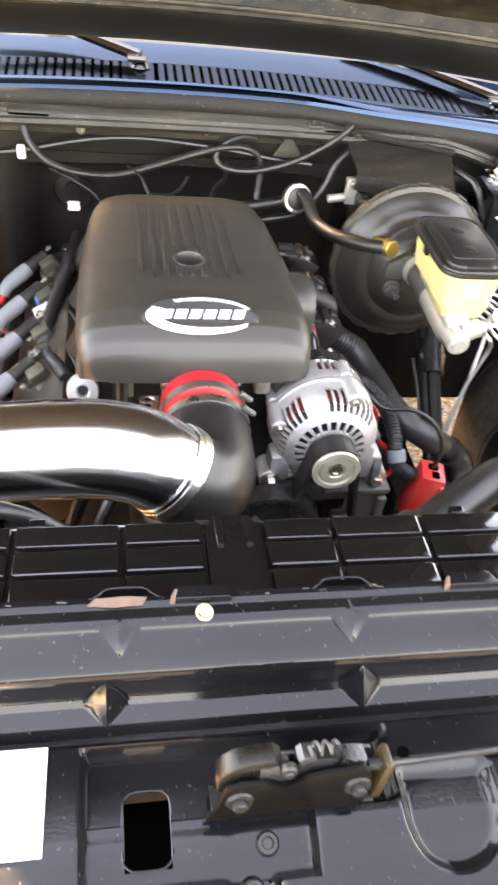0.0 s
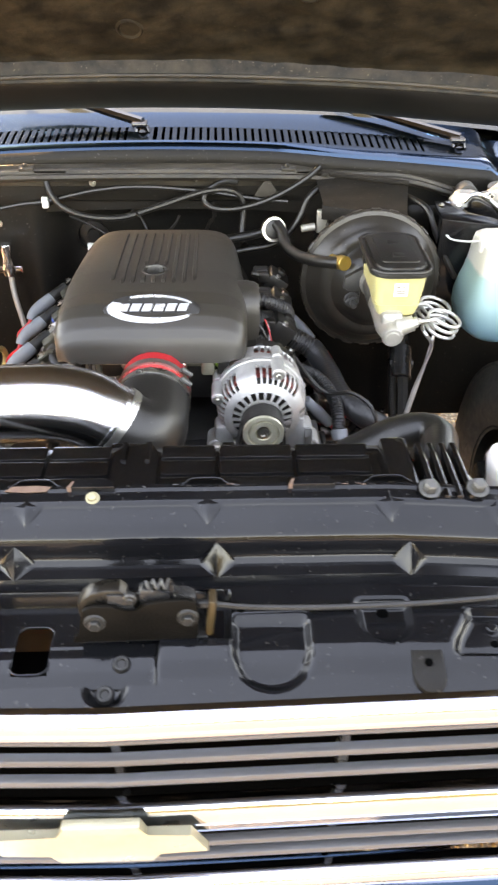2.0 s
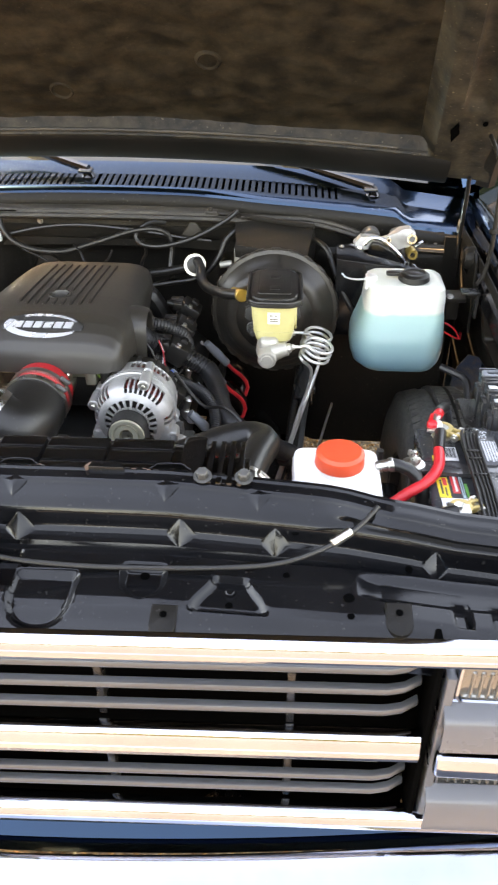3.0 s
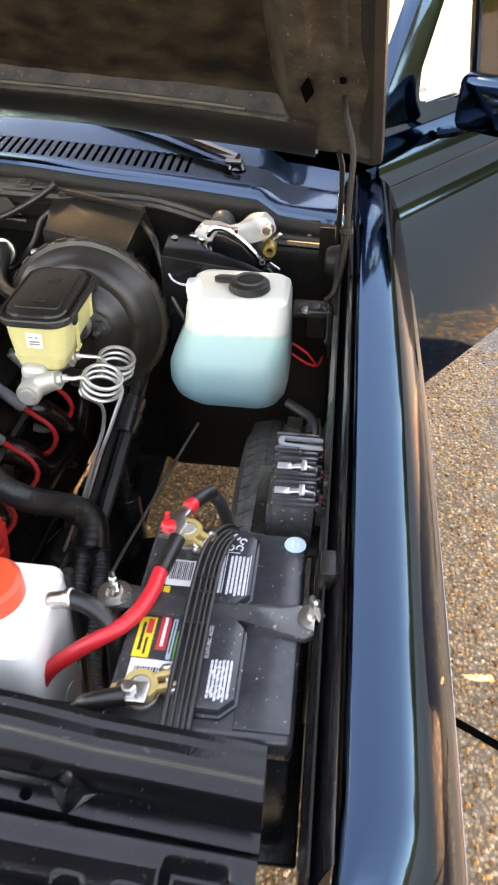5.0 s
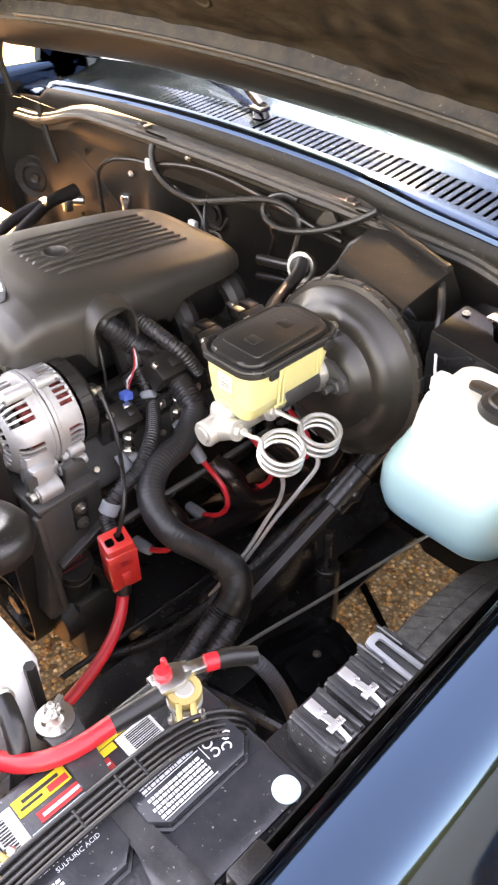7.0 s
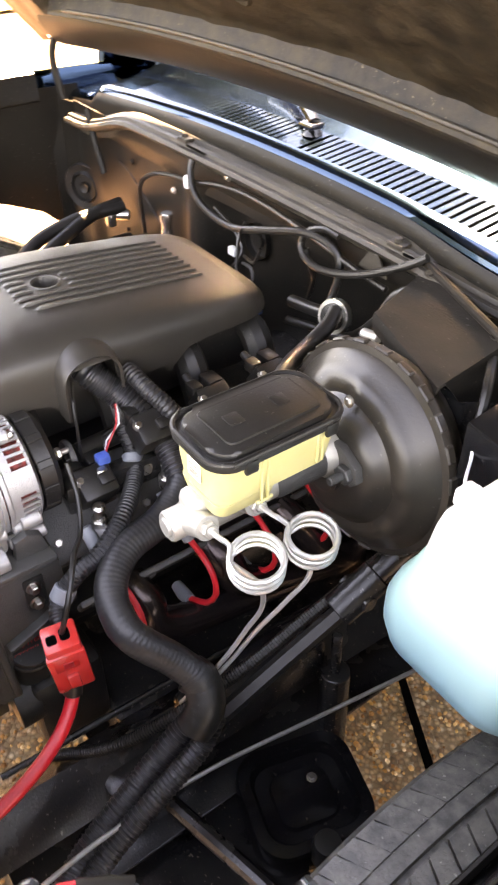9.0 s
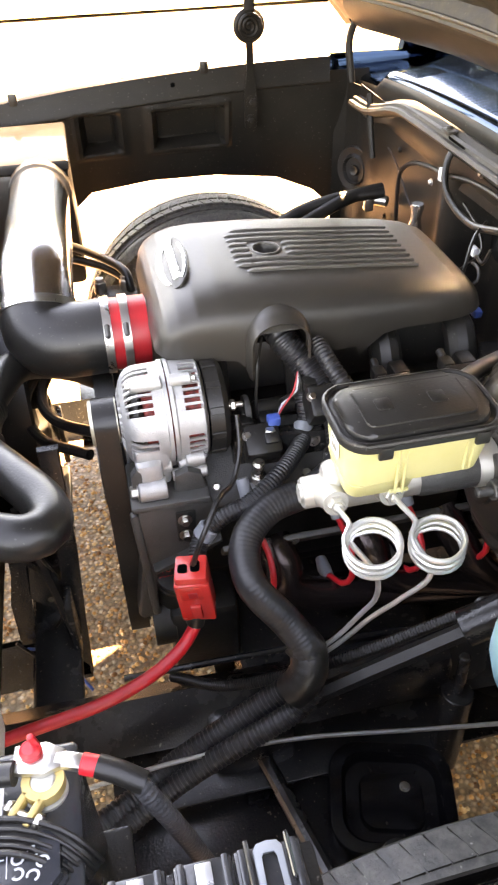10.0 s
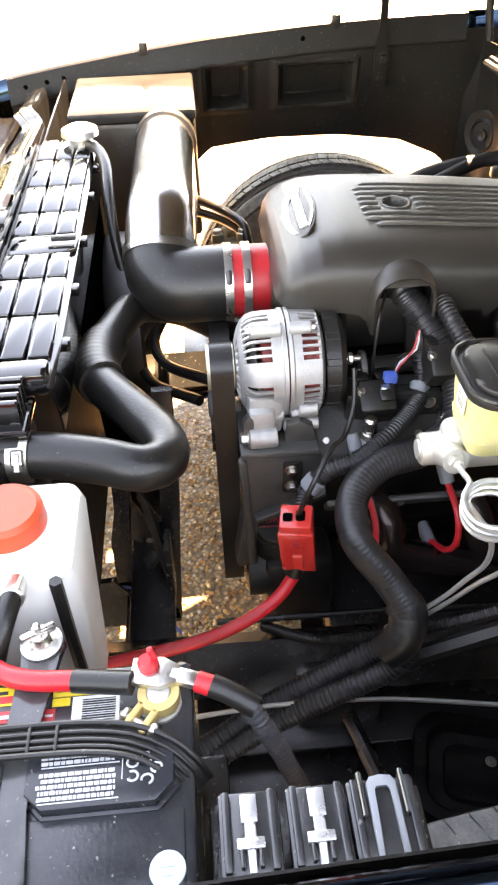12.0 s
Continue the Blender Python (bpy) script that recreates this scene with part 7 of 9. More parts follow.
# ---------------------------------------------------------------- tanks
def washer_tank():
    th = thing("washer_tank", "white washer fluid tank with blue fluid and black cap", "fluid tank", (0.70, 0.79, 0.757))
    rings = []
    for z, x0, x1, y0, y1, r in ((0.750, 0.640, 0.762, 0.745, 0.85, 0.03), (0.755, 0.616, 0.776, 0.722, 0.865, 0.042), (0.770, 0.598, 0.784, 0.710, 0.872, 0.050), (0.792, 0.590, 0.788, 0.706, 0.874, 0.052), (0.820, 0.590, 0.788, 0.707, 0.874, 0.050), (0.842, 0.597, 0.787, 0.714, 0.874, 0.044), (0.860, 0.606, 0.786, 0.727, 0.874, 0.036),
                                 (0.874, 0.611, 0.785, 0.736, 0.874, 0.030), (0.877, 0.613, 0.784, 0.739, 0.874, 0.029), (0.880, 0.6135, 0.784, 0.740, 0.874, 0.028), (0.916, 0.618, 0.783, 0.744, 0.873, 0.026), (0.930, 0.621, 0.780, 0.748, 0.870, 0.024), (0.936, 0.629, 0.772, 0.756, 0.862, 0.020)):
        rings.append([((x0 + x1) / 2 + x, (y0 + y1) / 2 + y, z) for x, y in round_rect(x1 - x0, y1 - y0, r, 7)])
    part("tank", loft(rings), "washer", th)
    part("cap", lathe([(0, 0.018), (0.026, 0.018), (0.032, 0.014), (0.034, 0.004), (0.030, 0.0), (0.030, -0.004)], (0.716, 0.796, 0.935), (0.716, 0.786, 2), 32), "plastic", th, "black snap cap")
    part("cap_ridge", lathe([(0.020, 0.018), (0.022, 0.021), (0.024, 0.018)], (0.716, 0.796, 0.935), (0.716, 0.786, 2), 28), "plastic", th)
    part("spout", add(cyl((0.628, 0.795, 0.915), (0.626, 0.795, 0.946), 0.014, 0.012), box((0.622, 0.795, 0.935), (0.016, 0.024, 0.022), 0.004)), "white_tank", th)
    part("cap_tab", prism(round_rect(0.040, 0.020, 0.009), 0.006, pose(0.678, 0.806, 0.944), 0.002), "plastic", th)
    part("mount", box((0.70, 0.89, 0.83), (0.16, 0.03, 0.10), 0.006), "chassis", th)


washer_tank()


def coolant_tank():
    th = thing("coolant_tank", "white plastic coolant bottle with a red cap", "coolant tank", (0.53, 0.15, 0.65))
    rings = []
    for z, x0, x1, y0, y1, r in ((0.655, 0.50, 0.585, 0.105, 0.200, 0.015), (0.662, 0.492, 0.59, 0.098, 0.206, 0.02), (0.80, 0.478, 0.592, 0.092, 0.212, 0.02), (0.880, 0.465, 0.595, 0.088, 0.215, 0.02), (0.893, 0.468, 0.592, 0.092, 0.211, 0.018), (0.898, 0.478, 0.582, 0.10, 0.202, 0.015)):
        rings.append([((x0 + x1) / 2 + x, (y0 + y1) / 2 + y, z) for x, y in round_rect(x1 - x0, y1 - y0, r, 5)])
    part("bottle", loft(rings), "white_tank", th)
    part("neck", cyl((0.533, 0.152, 0.895), (0.533, 0.152, 0.908), 0.033), "white_tank", th)
    part("cap", lathe([(0, 0.022), (0.030, 0.022), (0.035, 0.018), (0.036, 0.0), (0.033, -0.002)], (0.533, 0.152, 0.908), (0.533, 0.152, 2), 40), "cap_red", th, "red screw cap")
    part("strap", tube([(0.597, 0.20, 0.90), (0.598, 0.20, 0.78), (0.594, 0.20, 0.67)], 0.006, 6), "rubber", th)
    part("nipple", add(cyl((0.588, 0.165, 0.893), (0.612, 0.165, 0.900), 0.009), cyl((0.606, 0.165, 0.898), (0.614, 0.165, 0.9005), 0.011)), "zinc", th)
    part("dial_print", lathe([(0, 0.001), (0.017, 0.001), (0.017, 0.0)], (0.593, 0.155, 0.745), (1, 0.155, 0.745), 24), "print", th, "round moulded mark")


coolant_tank()


# ---------------------------------------------------------------- battery and its boxes
def battery():
    th = thing("battery", "black car battery with labels and brass terminals", "battery", (0.753, 0.18, 0.684))
    X0, X1, Y0, Y1 = 0.666, 0.841, 0.052, 0.313
    mx, my = (X0 + X1) / 2, (Y0 + Y1) / 2
    part("case", box((mx, my, 0.765), (X1 - X0 - 0.004, Y1 - Y0 - 0.004, 0.16), 0.006), "battery", th)
    part("lid", box((mx, my, 0.856), (X1 - X0, Y1 - Y0, 0.032), 0.007, 3), "battery", th)
    part("step", box((0.812, my, 0.8725), (0.052, Y1 - Y0 - 0.016, 0.004), 0.002), "battery", th, "slightly raised flat of the lid")
    def rows_of_print(x0, x1, y0, y1, n, seed, gaps=()):
        rnd = random.Random(seed)
        lines = bmesh.new()
        for k in range(n):
            if k in gaps:
                continue
            run = y0 + rnd.uniform(0, 0.004)
            while run < y1:
                w = min(rnd.uniform(0.0012, 0.0050), y1 - run + 0.0004)
                add(lines, box((x0 + (x1 - x0) * (k + 0.5) / n, run + w / 2, 0.8853), ((x1 - x0) / n * 0.62, w, 0.0006), 0, 1))
                run += w + 0.0008
        tagged(part("print", lines, "print", th), kind="stuff")
    for y in (0.2460, 0.123):
        part("vent_cover", prism(round_rect(0.050, 0.106, 0.013, 1), 0.012, pose(0.7605, y, 0.873), 0.003), "battery", th, "raised vent cover with printed label")
        part("vent_rim", prism(round_rect(0.056, 0.112, 0.015, 1), 0.004, pose(0.7605, y, 0.872), 0.0015), "battery", th)
    rows_of_print(0.742, 0.780, 0.201, 0.257, 9, 3, (3,))
    rows_of_print(0.758, 0.780, 0.078, 0.122, 6, 5)
    for x in (0.7555, 0.7810):
        part("print_rule", box((x, 0.232, 0.8853), (0.0009, 0.056, 0.0006), 0.0002, 1), "print", th)
    part("print_rule", box((0.7555, 0.262, 0.8853), (0.026, 0.0008, 0.0006), 0.0002, 1), "print", th)
    for k in range(5):
        a = 2 * math.pi * k / 5 + 0.3
        c = (0.762 + 0.0085 * math.cos(a), 0.277 + 0.0095 * math.sin(a))
        part("recycling_mark", tube([(c[0] + 0.0035 * math.cos(q), c[1] + 0.0040 * math.sin(q), 0.8853) for q in np.linspace(a, a + 4.6, 8)], 0.0009, 4, 0.002), "print", th)
    letters("DANGER / POISON", 0.0088, pose(0.746, 0.126, 0.8853, 0, 0, 90), "print", th)
    letters("SULFURIC ACID", 0.0055, pose(0.7535, 0.142, 0.8853, 0, 0, 90), "print", th)
    for y in (0.088, 0.108):
        part("warning_ring", tube([(0.768 + 0.0062 * math.cos(q), y + 0.0062 * math.sin(q), 0.8853) for q in np.linspace(0, 6.28, 14)], 0.0007, 4, 0.002), "print", th)
        part("warning_bar", box((0.768, y, 0.8853), (0.011, 0.0012, 0.0006), 0.0002, 1, (0, 0, 45)), "print", th)
    dot = part("date_dot", lathe([(0, 0.001), (0.0120, 0.001), (0.0123, 0.0)], (0.827, 0.293, 0.8745), (0.827, 0.293, 2), 32), "label_b", th, "pale blue round date sticker")
    part("print", add(box((0.824, 0.293, 0.8758), (0.003, 0.010, 0.0004), 0, 1), box((0.830, 0.293, 0.8758), (0.002, 0.007, 0.0004), 0, 1)), "label_w", dot)
    for x0, x1, y0, y1, mt in ((0.693, 0.722, 0.219, 0.256, "label_w"), (0.682, 0.692, 0.203, 0.232, "label_y"), (0.693, 0.700, 0.203, 0.217, "label_y"), (0.7015, 0.713, 0.197, 0.206, "label_r"), (0.680, 0.722, 0.103, 0.124, "label_w"),
                               (0.679, 0.6955, 0.1255, 0.174, "label_y"), (0.700, 0.7105, 0.136, 0.181, "label_r"), (0.7125, 0.717, 0.1255, 0.178, "label_b"), (0.7185, 0.7225, 0.1255, 0.160, "label_g")):
        part("label", box(((x0 + x1) / 2, (y0 + y1) / 2, 0.8724), (x1 - x0, y1 - y0, 0.0008), 0.0002, 1), mt, th)
    for x, y, w, h, mt in ((0.6905, 0.163, 0.006, 0.018, "label_r"), (0.6845, 0.150, 0.003, 0.034, "ink"), (0.690, 0.139, 0.0022, 0.020, "ink"), (0.7055, 0.158, 0.0032, 0.036, "label_w"), (0.7145, 0.152, 0.0012, 0.040, "ink"), (0.687, 0.217, 0.002, 0.022, "ink"), (0.7075, 0.2015, 0.002, 0.006, "label_w")):
        part("label_print", box((x, y, 0.8731), (w, h, 0.0006), 0.0001, 1), mt, th)
    for k in range(12):
        part("barcode", box((0.6965 + 0.0020 * k, 0.240, 0.8731), (0.0013 if k % 3 else 0.0007, 0.026, 0.0005), 0.0001, 1), "ink", th)
        part("barcode", box((0.686 + 0.0027 * k, 0.110, 0.8731), (0.0018 if k % 2 else 0.0010, 0.010, 0.0005), 0.0001, 1), "ink", th)
    for px, y, turn in ((0.706, 0.288, -35), (0.699, 0.085, 20)):
        t = part("terminal", lathe([(0.0165, 0.0), (0.0165, 0.003), (0.0098, 0.005), (0.0092, 0.0175), (0.0078, 0.0185), (0.0, 0.0185)], (px, y, 0.872), (px, y, 2), 28), "castpale", th, "grey lead battery post")
        m = pose(px, y, 0.885, 0, 0, turn)
        ring = lathe([(0.0096, -0.005), (0.0160, -0.005), (0.0165, 0.0), (0.0160, 0.005), (0.0096, 0.005), (0.0096, -0.005)], (0, 0, 0), (0, 0, 1), 28)
        part("clamp", moved(add(ring, box((0.022, 0.0065, 0), (0.022, 0.006, 0.010), 0.002), box((0.022, -0.0065, 0), (0.022, 0.006, 0.010), 0.002), box((-0.019, 0, 0), (0.016, 0.016, 0.008), 0.003)), m), "gold", t, "brass terminal clamp")
        part("bolt", moved(add(cyl((0.026, -0.017, 0), (0.026, 0.017, 0), 0.0034), cyl((0.026, 0.0105, 0), (0.026, 0.016, 0), 0.0070, seg=6), cyl((0.026, -0.0145, 0), (0.026, -0.0105, 0), 0.0070, seg=6)), m), "zinc", t)
    way = [(0.738, 0.046, 0.880), (0.738, 0.075, 0.889), (0.738, 0.12, 0.8935), (0.738, 0.18, 0.894), (0.739, 0.235, 0.893), (0.743, 0.268, 0.890), (0.752, 0.292, 0.884), (0.762, 0.307, 0.874), (0.768, 0.316, 0.856)]
    turn = lambda y: 0.75 * smoothstep(0.24, 0.31, y)
    across = lambda p, d, up=0.0: (p[0] + d * math.cos(turn(p[1])), p[1] - d * math.sin(turn(p[1])), p[2] + up)
    st = part("carry_strap", skin([[across(p, d, -0.0012) for d in (-0.012, -0.005, 0.005, 0.012)] for p in way], 0.0025), "plastic", th, "ribbed black plastic carrying strap")
    for d in (-0.0115, -0.0045, 0.0015, 0.0065, 0.0115):
        part("rib", tube([across(p, d, 0.0006) for p in way], 0.0016 if abs(d) < 0.01 else 0.0024, 8), "plastic", st)
    for y in (0.155, 0.195, 0.215):
        part("web", box((0.7385, y, 0.8945), (0.020, 0.003, 0.004), 0.001), "plastic", st)
    bar = [(0.632, 0.180), (0.646, 0.172), (0.665, 0.178), (0.730, 0.172), (0.782, 0.176), (0.815, 0.166), (0.845, 0.160), (0.860, 0.170), (0.864, 0.190), (0.852, 0.203), (0.81, 0.199), (0.782, 0.196), (0.730, 0.194), (0.665, 0.206), (0.646, 0.210), (0.632, 0.204)]
    part("hold_down", prism(bar, 0.007, pose(0, 0, 0.8745), 0.002), "relay", th, "black hold-down bar across the battery")
    for x, y in ((0.647, 0.191), (0.854, 0.186)):
        part("wing_nut", add(cyl((x, y, 0.70), (x, y, 0.908), 0.0036), lathe([(0, 0.0), (0.0175, 0.0), (0.0175, 0.0025), (0.009, 0.004), (0.0075, 0.013), (0, 0.013)], (x, y, 0.882), (x, y, 2), 24), box((x, y, 0.897), (0.006, 0.030, 0.010), 0.0025, 2, (0, 12, 25))), "zinc", th, "zinc wing nut on a threaded rod")


battery()


def relay_box(y, clip, w=0.038):
    th = thing("relay_box", "black plastic relay box on the fender rail" if clip else "black plastic fuse block with a grey pull clip", "relay box", (0.82, y, 0.835), "relay boxes")
    part("housing", box((0.820, y, 0.866), (0.050, w, 0.064), 0.003), "relay", th)
    part("front_step", box((0.793, y, 0.858), (0.008, w * 0.8, 0.050), 0.002), "relay", th)
    part("lid", box((0.820, y, 0.9005), (0.052, w + 0.002, 0.006), 0.002), "relay", th)
    for d in (-1, 1):
        part("rail", box((0.820, y + d * (w / 2 - 0.004), 0.9055), (0.050, 0.005, 0.006), 0.0012), "relay", th)
        part("latch", box((0.846, y + d * w * 0.30, 0.894), (0.010, 0.006, 0.012), 0.0015), "relay", th)
    if clip:
        part("clip", add(box((0.806, y, 0.9055), (0.018, 0.011, 0.002), 0.0008), box((0.821, y, 0.9065), (0.016, 0.0075, 0.002), 0.0008, 1, (0, -8, 0)), box((0.829, y, 0.9085), (0.007, 0.018, 0.003), 0.001), box((0.838, y, 0.905), (0.015, 0.006, 0.002), 0.0008, 1, (0, 14, 0))), "silver", th, "bright metal spring clip")
        part("clip_seat", add(box((0.836, y - 0.006, 0.9055), (0.014, 0.003, 0.008), 0.001), box((0.836, y + 0.006, 0.9055), (0.014, 0.003, 0.008), 0.001)), "relay", th)
    else:
        part("pull_clip", add(prism([(0.850, y - 0.010), (0.799, y - 0.010), (0.795, y - 0.007), (0.794, y), (0.795, y + 0.007), (0.799, y + 0.010), (0.850, y + 0.010), (0.850, y + 0.006), (0.804, y + 0.006), (0.801, y + 0.004), (0.801, y - 0.004), (0.804, y - 0.006), (0.850, y - 0.006)], 0.005, pose(0, 0, 0.9055), 0.001)), "grey_boot", th, "grey plastic pull clip")
        for d in (-0.014, 0.014):
            part("fin", box((0.806, y + d, 0.907), (0.030, 0.003, 0.009), 0.001, 1), "relay", th)
    part("socket", box((0.854, y, 0.880), (0.016, w * 0.7, 0.030), 0.003), "plastic", th)
    for k, mt in ((-0.004, "red"), (0.002, "rubber"), (0.006, "silicone")):
        part("wire", tube([(0.850, y + k, 0.895), (0.860, y + k, 0.893), (0.868, y + k + 0.002, 0.87)], 0.0017, 6), mt, th)


for y, clip, w in ((0.349, True, 0.038), (0.394, True, 0.038), (0.438, False, 0.044)):
    relay_box(y, clip, w)
solid("relay_bracket", box((0.82, 0.40, 0.830), (0.10, 0.16, 0.006), 0.002), "chassis", "black steel bracket under the relay boxes", "bracket")


def mega_fuse():
    th = thing("fuse_holder", "translucent red fuse holder on the charging cable", "fuse holder", (0.368, 0.445, 0.605))
    m = pose(0.363, 0.447, 0.662, 4, 8, -12)
    part("housing", moved(add(box((0, 0, 0), (0.038, 0.042, 0.100), 0.004), box((0.003, -0.002, 0.02), (0.040, 0.030, 0.03), 0.003)), m), "red_box", th)
    part("cover", moved(add(box((0.017, 0, -0.005), (0.010, 0.046, 0.085), 0.003), box((0.024, 0, -0.02), (0.006, 0.014, 0.03), 0.002)), m), "red_box", th)
    # slots are thin near-black plates in place of inner shade
    part("port", moved(add(prism(round_rect(0.016, 0.012, 0.004), 0.002, pose(0, 0.006, 0.0502)), prism(round_rect(0.012, 0.012, 0.003), 0.002, pose(0.003, -0.010, 0.0502))), m), "dark", th, "dark slot where the wire enters")
    part("window", moved(box((0.0228, 0.0, 0.018), (0.002, 0.012, 0.012), 0.0005, 1), m), "silicone", th)


mega_fuse()


# ---------------------------------------------------------------- hoses, cables and small parts
def hose(name, pts, r, material, label, category="hose", **kw):
    return solid(name, tube(pts, r, **kw), material, label, category)


harness = thing("wiring_harness", "thick wrapped black engine wiring harness", "wiring harness", (0.40, 0.55, 0.45))
part("loom", tube([(0.10, 0.615, 0.900), (0.14, 0.618, 0.888), (0.165, 0.645, 0.855), (0.205, 0.668, 0.822), (0.242, 0.675, 0.799), (0.290, 0.667, 0.773)], 0.0195, 16, ribs=0.0018, pitch=0.0065), "loom", harness, "corrugated black loom")
part("wrapped_trunk", tube([(0.285, 0.669, 0.776), (0.300, 0.645, 0.762), (0.313, 0.611, 0.752), (0.325, 0.557, 0.745), (0.357, 0.518, 0.728), (0.404, 0.513, 0.700), (0.442, 0.552, 0.655), (0.468, 0.570, 0.630), (0.485, 0.567, 0.604), (0.490, 0.545, 0.580)], 0.0205, 20, 0.0015, ribs=0.00028, pitch=0.006), "loom", harness, "tape-wrapped trunk")
part("loom", tube([(0.482, 0.572, 0.596), (0.470, 0.545, 0.555), (0.472, 0.500, 0.525), (0.480, 0.455, 0.503), (0.496, 0.380, 0.470), (0.525, 0.320, 0.455), (0.57, 0.22, 0.45), (0.62, 0.12, 0.46)], 0.0165, 14, ribs=0.0016, pitch=0.0065), "loom", harness, "corrugated black loom")
part("loom", tube([(0.492, 0.575, 0.580), (0.500, 0.548, 0.550), (0.505, 0.512, 0.532), (0.509, 0.470, 0.512), (0.518, 0.40, 0.478), (0.545, 0.32, 0.452), (0.60, 0.22, 0.44), (0.64, 0.14, 0.45)], 0.0145, 14, ribs=0.0016, pitch=0.0065), "loom", harness, "corrugated black loom")
part("loom", tube([(0.175, 0.640, 0.820), (0.210, 0.638, 0.775), (0.250, 0.612, 0.768), (0.288, 0.577, 0.766), (0.312, 0.534, 0.750), (0.316, 0.493, 0.734), (0.318, 0.465, 0.705), (0.345, 0.452, 0.690)], 0.0115, 12, ribs=0.0013, pitch=0.005), "loom", harness, "thin corrugated branch")
for p, q in (((0.206, 0.637, 0.780), (0.216, 0.631, 0.773)), ((0.316, 0.478, 0.722), (0.318, 0.466, 0.707))):
    part("tie", cyl(p, q, 0.0145), "grey_boot", harness)
part("signal_wire", tube([(0.236, 0.535, 0.838), (0.262, 0.532, 0.80), (0.295, 0.515, 0.775), (0.335, 0.490, 0.790), (0.366, 0.468, 0.775), (0.376, 0.452, 0.745), (0.368, 0.446, 0.712)], 0.0035, 8), "rubber", harness, "thin black wire to the alternator stud")
part("tape_wrap", tube([(0.452, 0.564, 0.633), (0.466, 0.572, 0.624), (0.482, 0.569, 0.608), (0.489, 0.558, 0.592), (0.489, 0.545, 0.577)], 0.0245, 18, ribs=0.0004, pitch=0.013), "plastic", harness, "shiny black electrical tape over the junction")

hose("charging_cable", [(0.366, 0.447, 0.615), (0.372, 0.440, 0.595), (0.392, 0.415, 0.575), (0.415, 0.370, 0.562), (0.435, 0.300, 0.552), (0.450, 0.20, 0.548), (0.47, 0.10, 0.55)], 0.009, "red", "thick red battery cable from the fuse holder", "cable", seg=14)
solid("cable_boot", cyl((0.365, 0.448, 0.622), (0.372, 0.440, 0.598), 0.0125), "rubber", "black heat-shrink boot at the fuse holder", "cable boot")
pos = thing("battery_cable", "thick red battery cable with a clamped lug", "cable", (0.70, 0.20, 0.89))
part("cable", tube([(0.694, 0.250, 0.891), (0.689, 0.225, 0.889), (0.684, 0.185, 0.888), (0.665, 0.153, 0.882), (0.625, 0.131, 0.866), (0.590, 0.118, 0.835), (0.575, 0.110, 0.78), (0.572, 0.106, 0.70)], 0.0084, 16), "red", pos)
part("boot", tube([(0.698, 0.268, 0.893), (0.694, 0.248, 0.891), (0.689, 0.222, 0.889)], 0.0094, 14), "rubber", pos, "black heat-shrink sleeve")
part("lug", add(prism([(-0.011, -0.014), (0.011, -0.014), (0.014, 0.010), (0.008, 0.024), (-0.006, 0.025), (-0.013, 0.010)], 0.005, pose(0.690, 0.281, 0.891, 0, 0, -8), 0.002), box((0.697, 0.308, 0.892), (0.014, 0.026, 0.008), 0.003, 2, (0, 0, -20))), "zinc", pos, "crimped metal lug")
part("knob", add(lathe([(0, 0.008), (0.006, 0.008), (0.0085, 0.005), (0.0085, 0.0)], (0.686, 0.281, 0.896), (0.686, 0.281, 2), 20), box((0.684, 0.285, 0.908), (0.0055, 0.0055, 0.017), 0.002, 2, (10, 0, 20))), "red", pos, "red plastic terminal knob")
part("sleeve", tube([(0.701, 0.318, 0.892), (0.706, 0.330, 0.891)], 0.0085, 14), "red", pos, "red heat-shrink sleeve")
part("sleeve", tube([(0.705, 0.329, 0.891), (0.712, 0.344, 0.888), (0.722, 0.362, 0.882)], 0.0092, 14), "rubber", pos, "black heat-shrink sleeve")
part("branch", tube([(0.707, 0.335, 0.891), (0.718, 0.354, 0.884), (0.728, 0.366, 0.866), (0.735, 0.380, 0.83), (0.740, 0.395, 0.78), (0.745, 0.41, 0.72)], 0.0078, 14, 0.0012, ribs=0.0006, pitch=0.0045), "braid", pos, "braided black branch")
neg = thing("ground_cable", "black battery ground cable with a zinc lug", "cable", (0.68, 0.06, 0.88))
part("cable", tube([(0.690, 0.068, 0.894), (0.665, 0.062, 0.890), (0.645, 0.058, 0.875), (0.635, 0.056, 0.80)], 0.009, 14), "rubber", neg)
part("lug", add(box((0.694, 0.073, 0.893), (0.03, 0.022, 0.006), 0.002), cyl((0.692, 0.073, 0.893), (0.692, 0.073, 0.904), 0.007, seg=6)), "zinc", neg)

hose("booster_hose", [(0.345, 0.782, 0.899), (0.315, 0.800, 0.893), (0.275, 0.850, 0.882), (0.250, 0.905, 0.880), (0.243, 0.945, 0.895), (0.232, 0.968, 0.905)], 0.0115, "rubber", "black rubber vacuum hose to the booster", "hose", seg=14)
vf = thing("vacuum_fitting", "black hose fitting with a bright ring clamp", "hose fitting", (0.228, 0.972, 0.87))
part("ring", lathe([(0.020, -0.006), (0.026, -0.006), (0.027, 0.0), (0.026, 0.006), (0.020, 0.006)], (0.226, 0.972, 0.892), (0.30, 0.60, 1.0), 28), "zinc", vf)
part("plug", lathe([(0, -0.014), (0.019, -0.012), (0.021, 0.0), (0.019, 0.010), (0, 0.013)], (0.226, 0.972, 0.892), (0.30, 0.60, 1.0), 24), "rubber", vf)
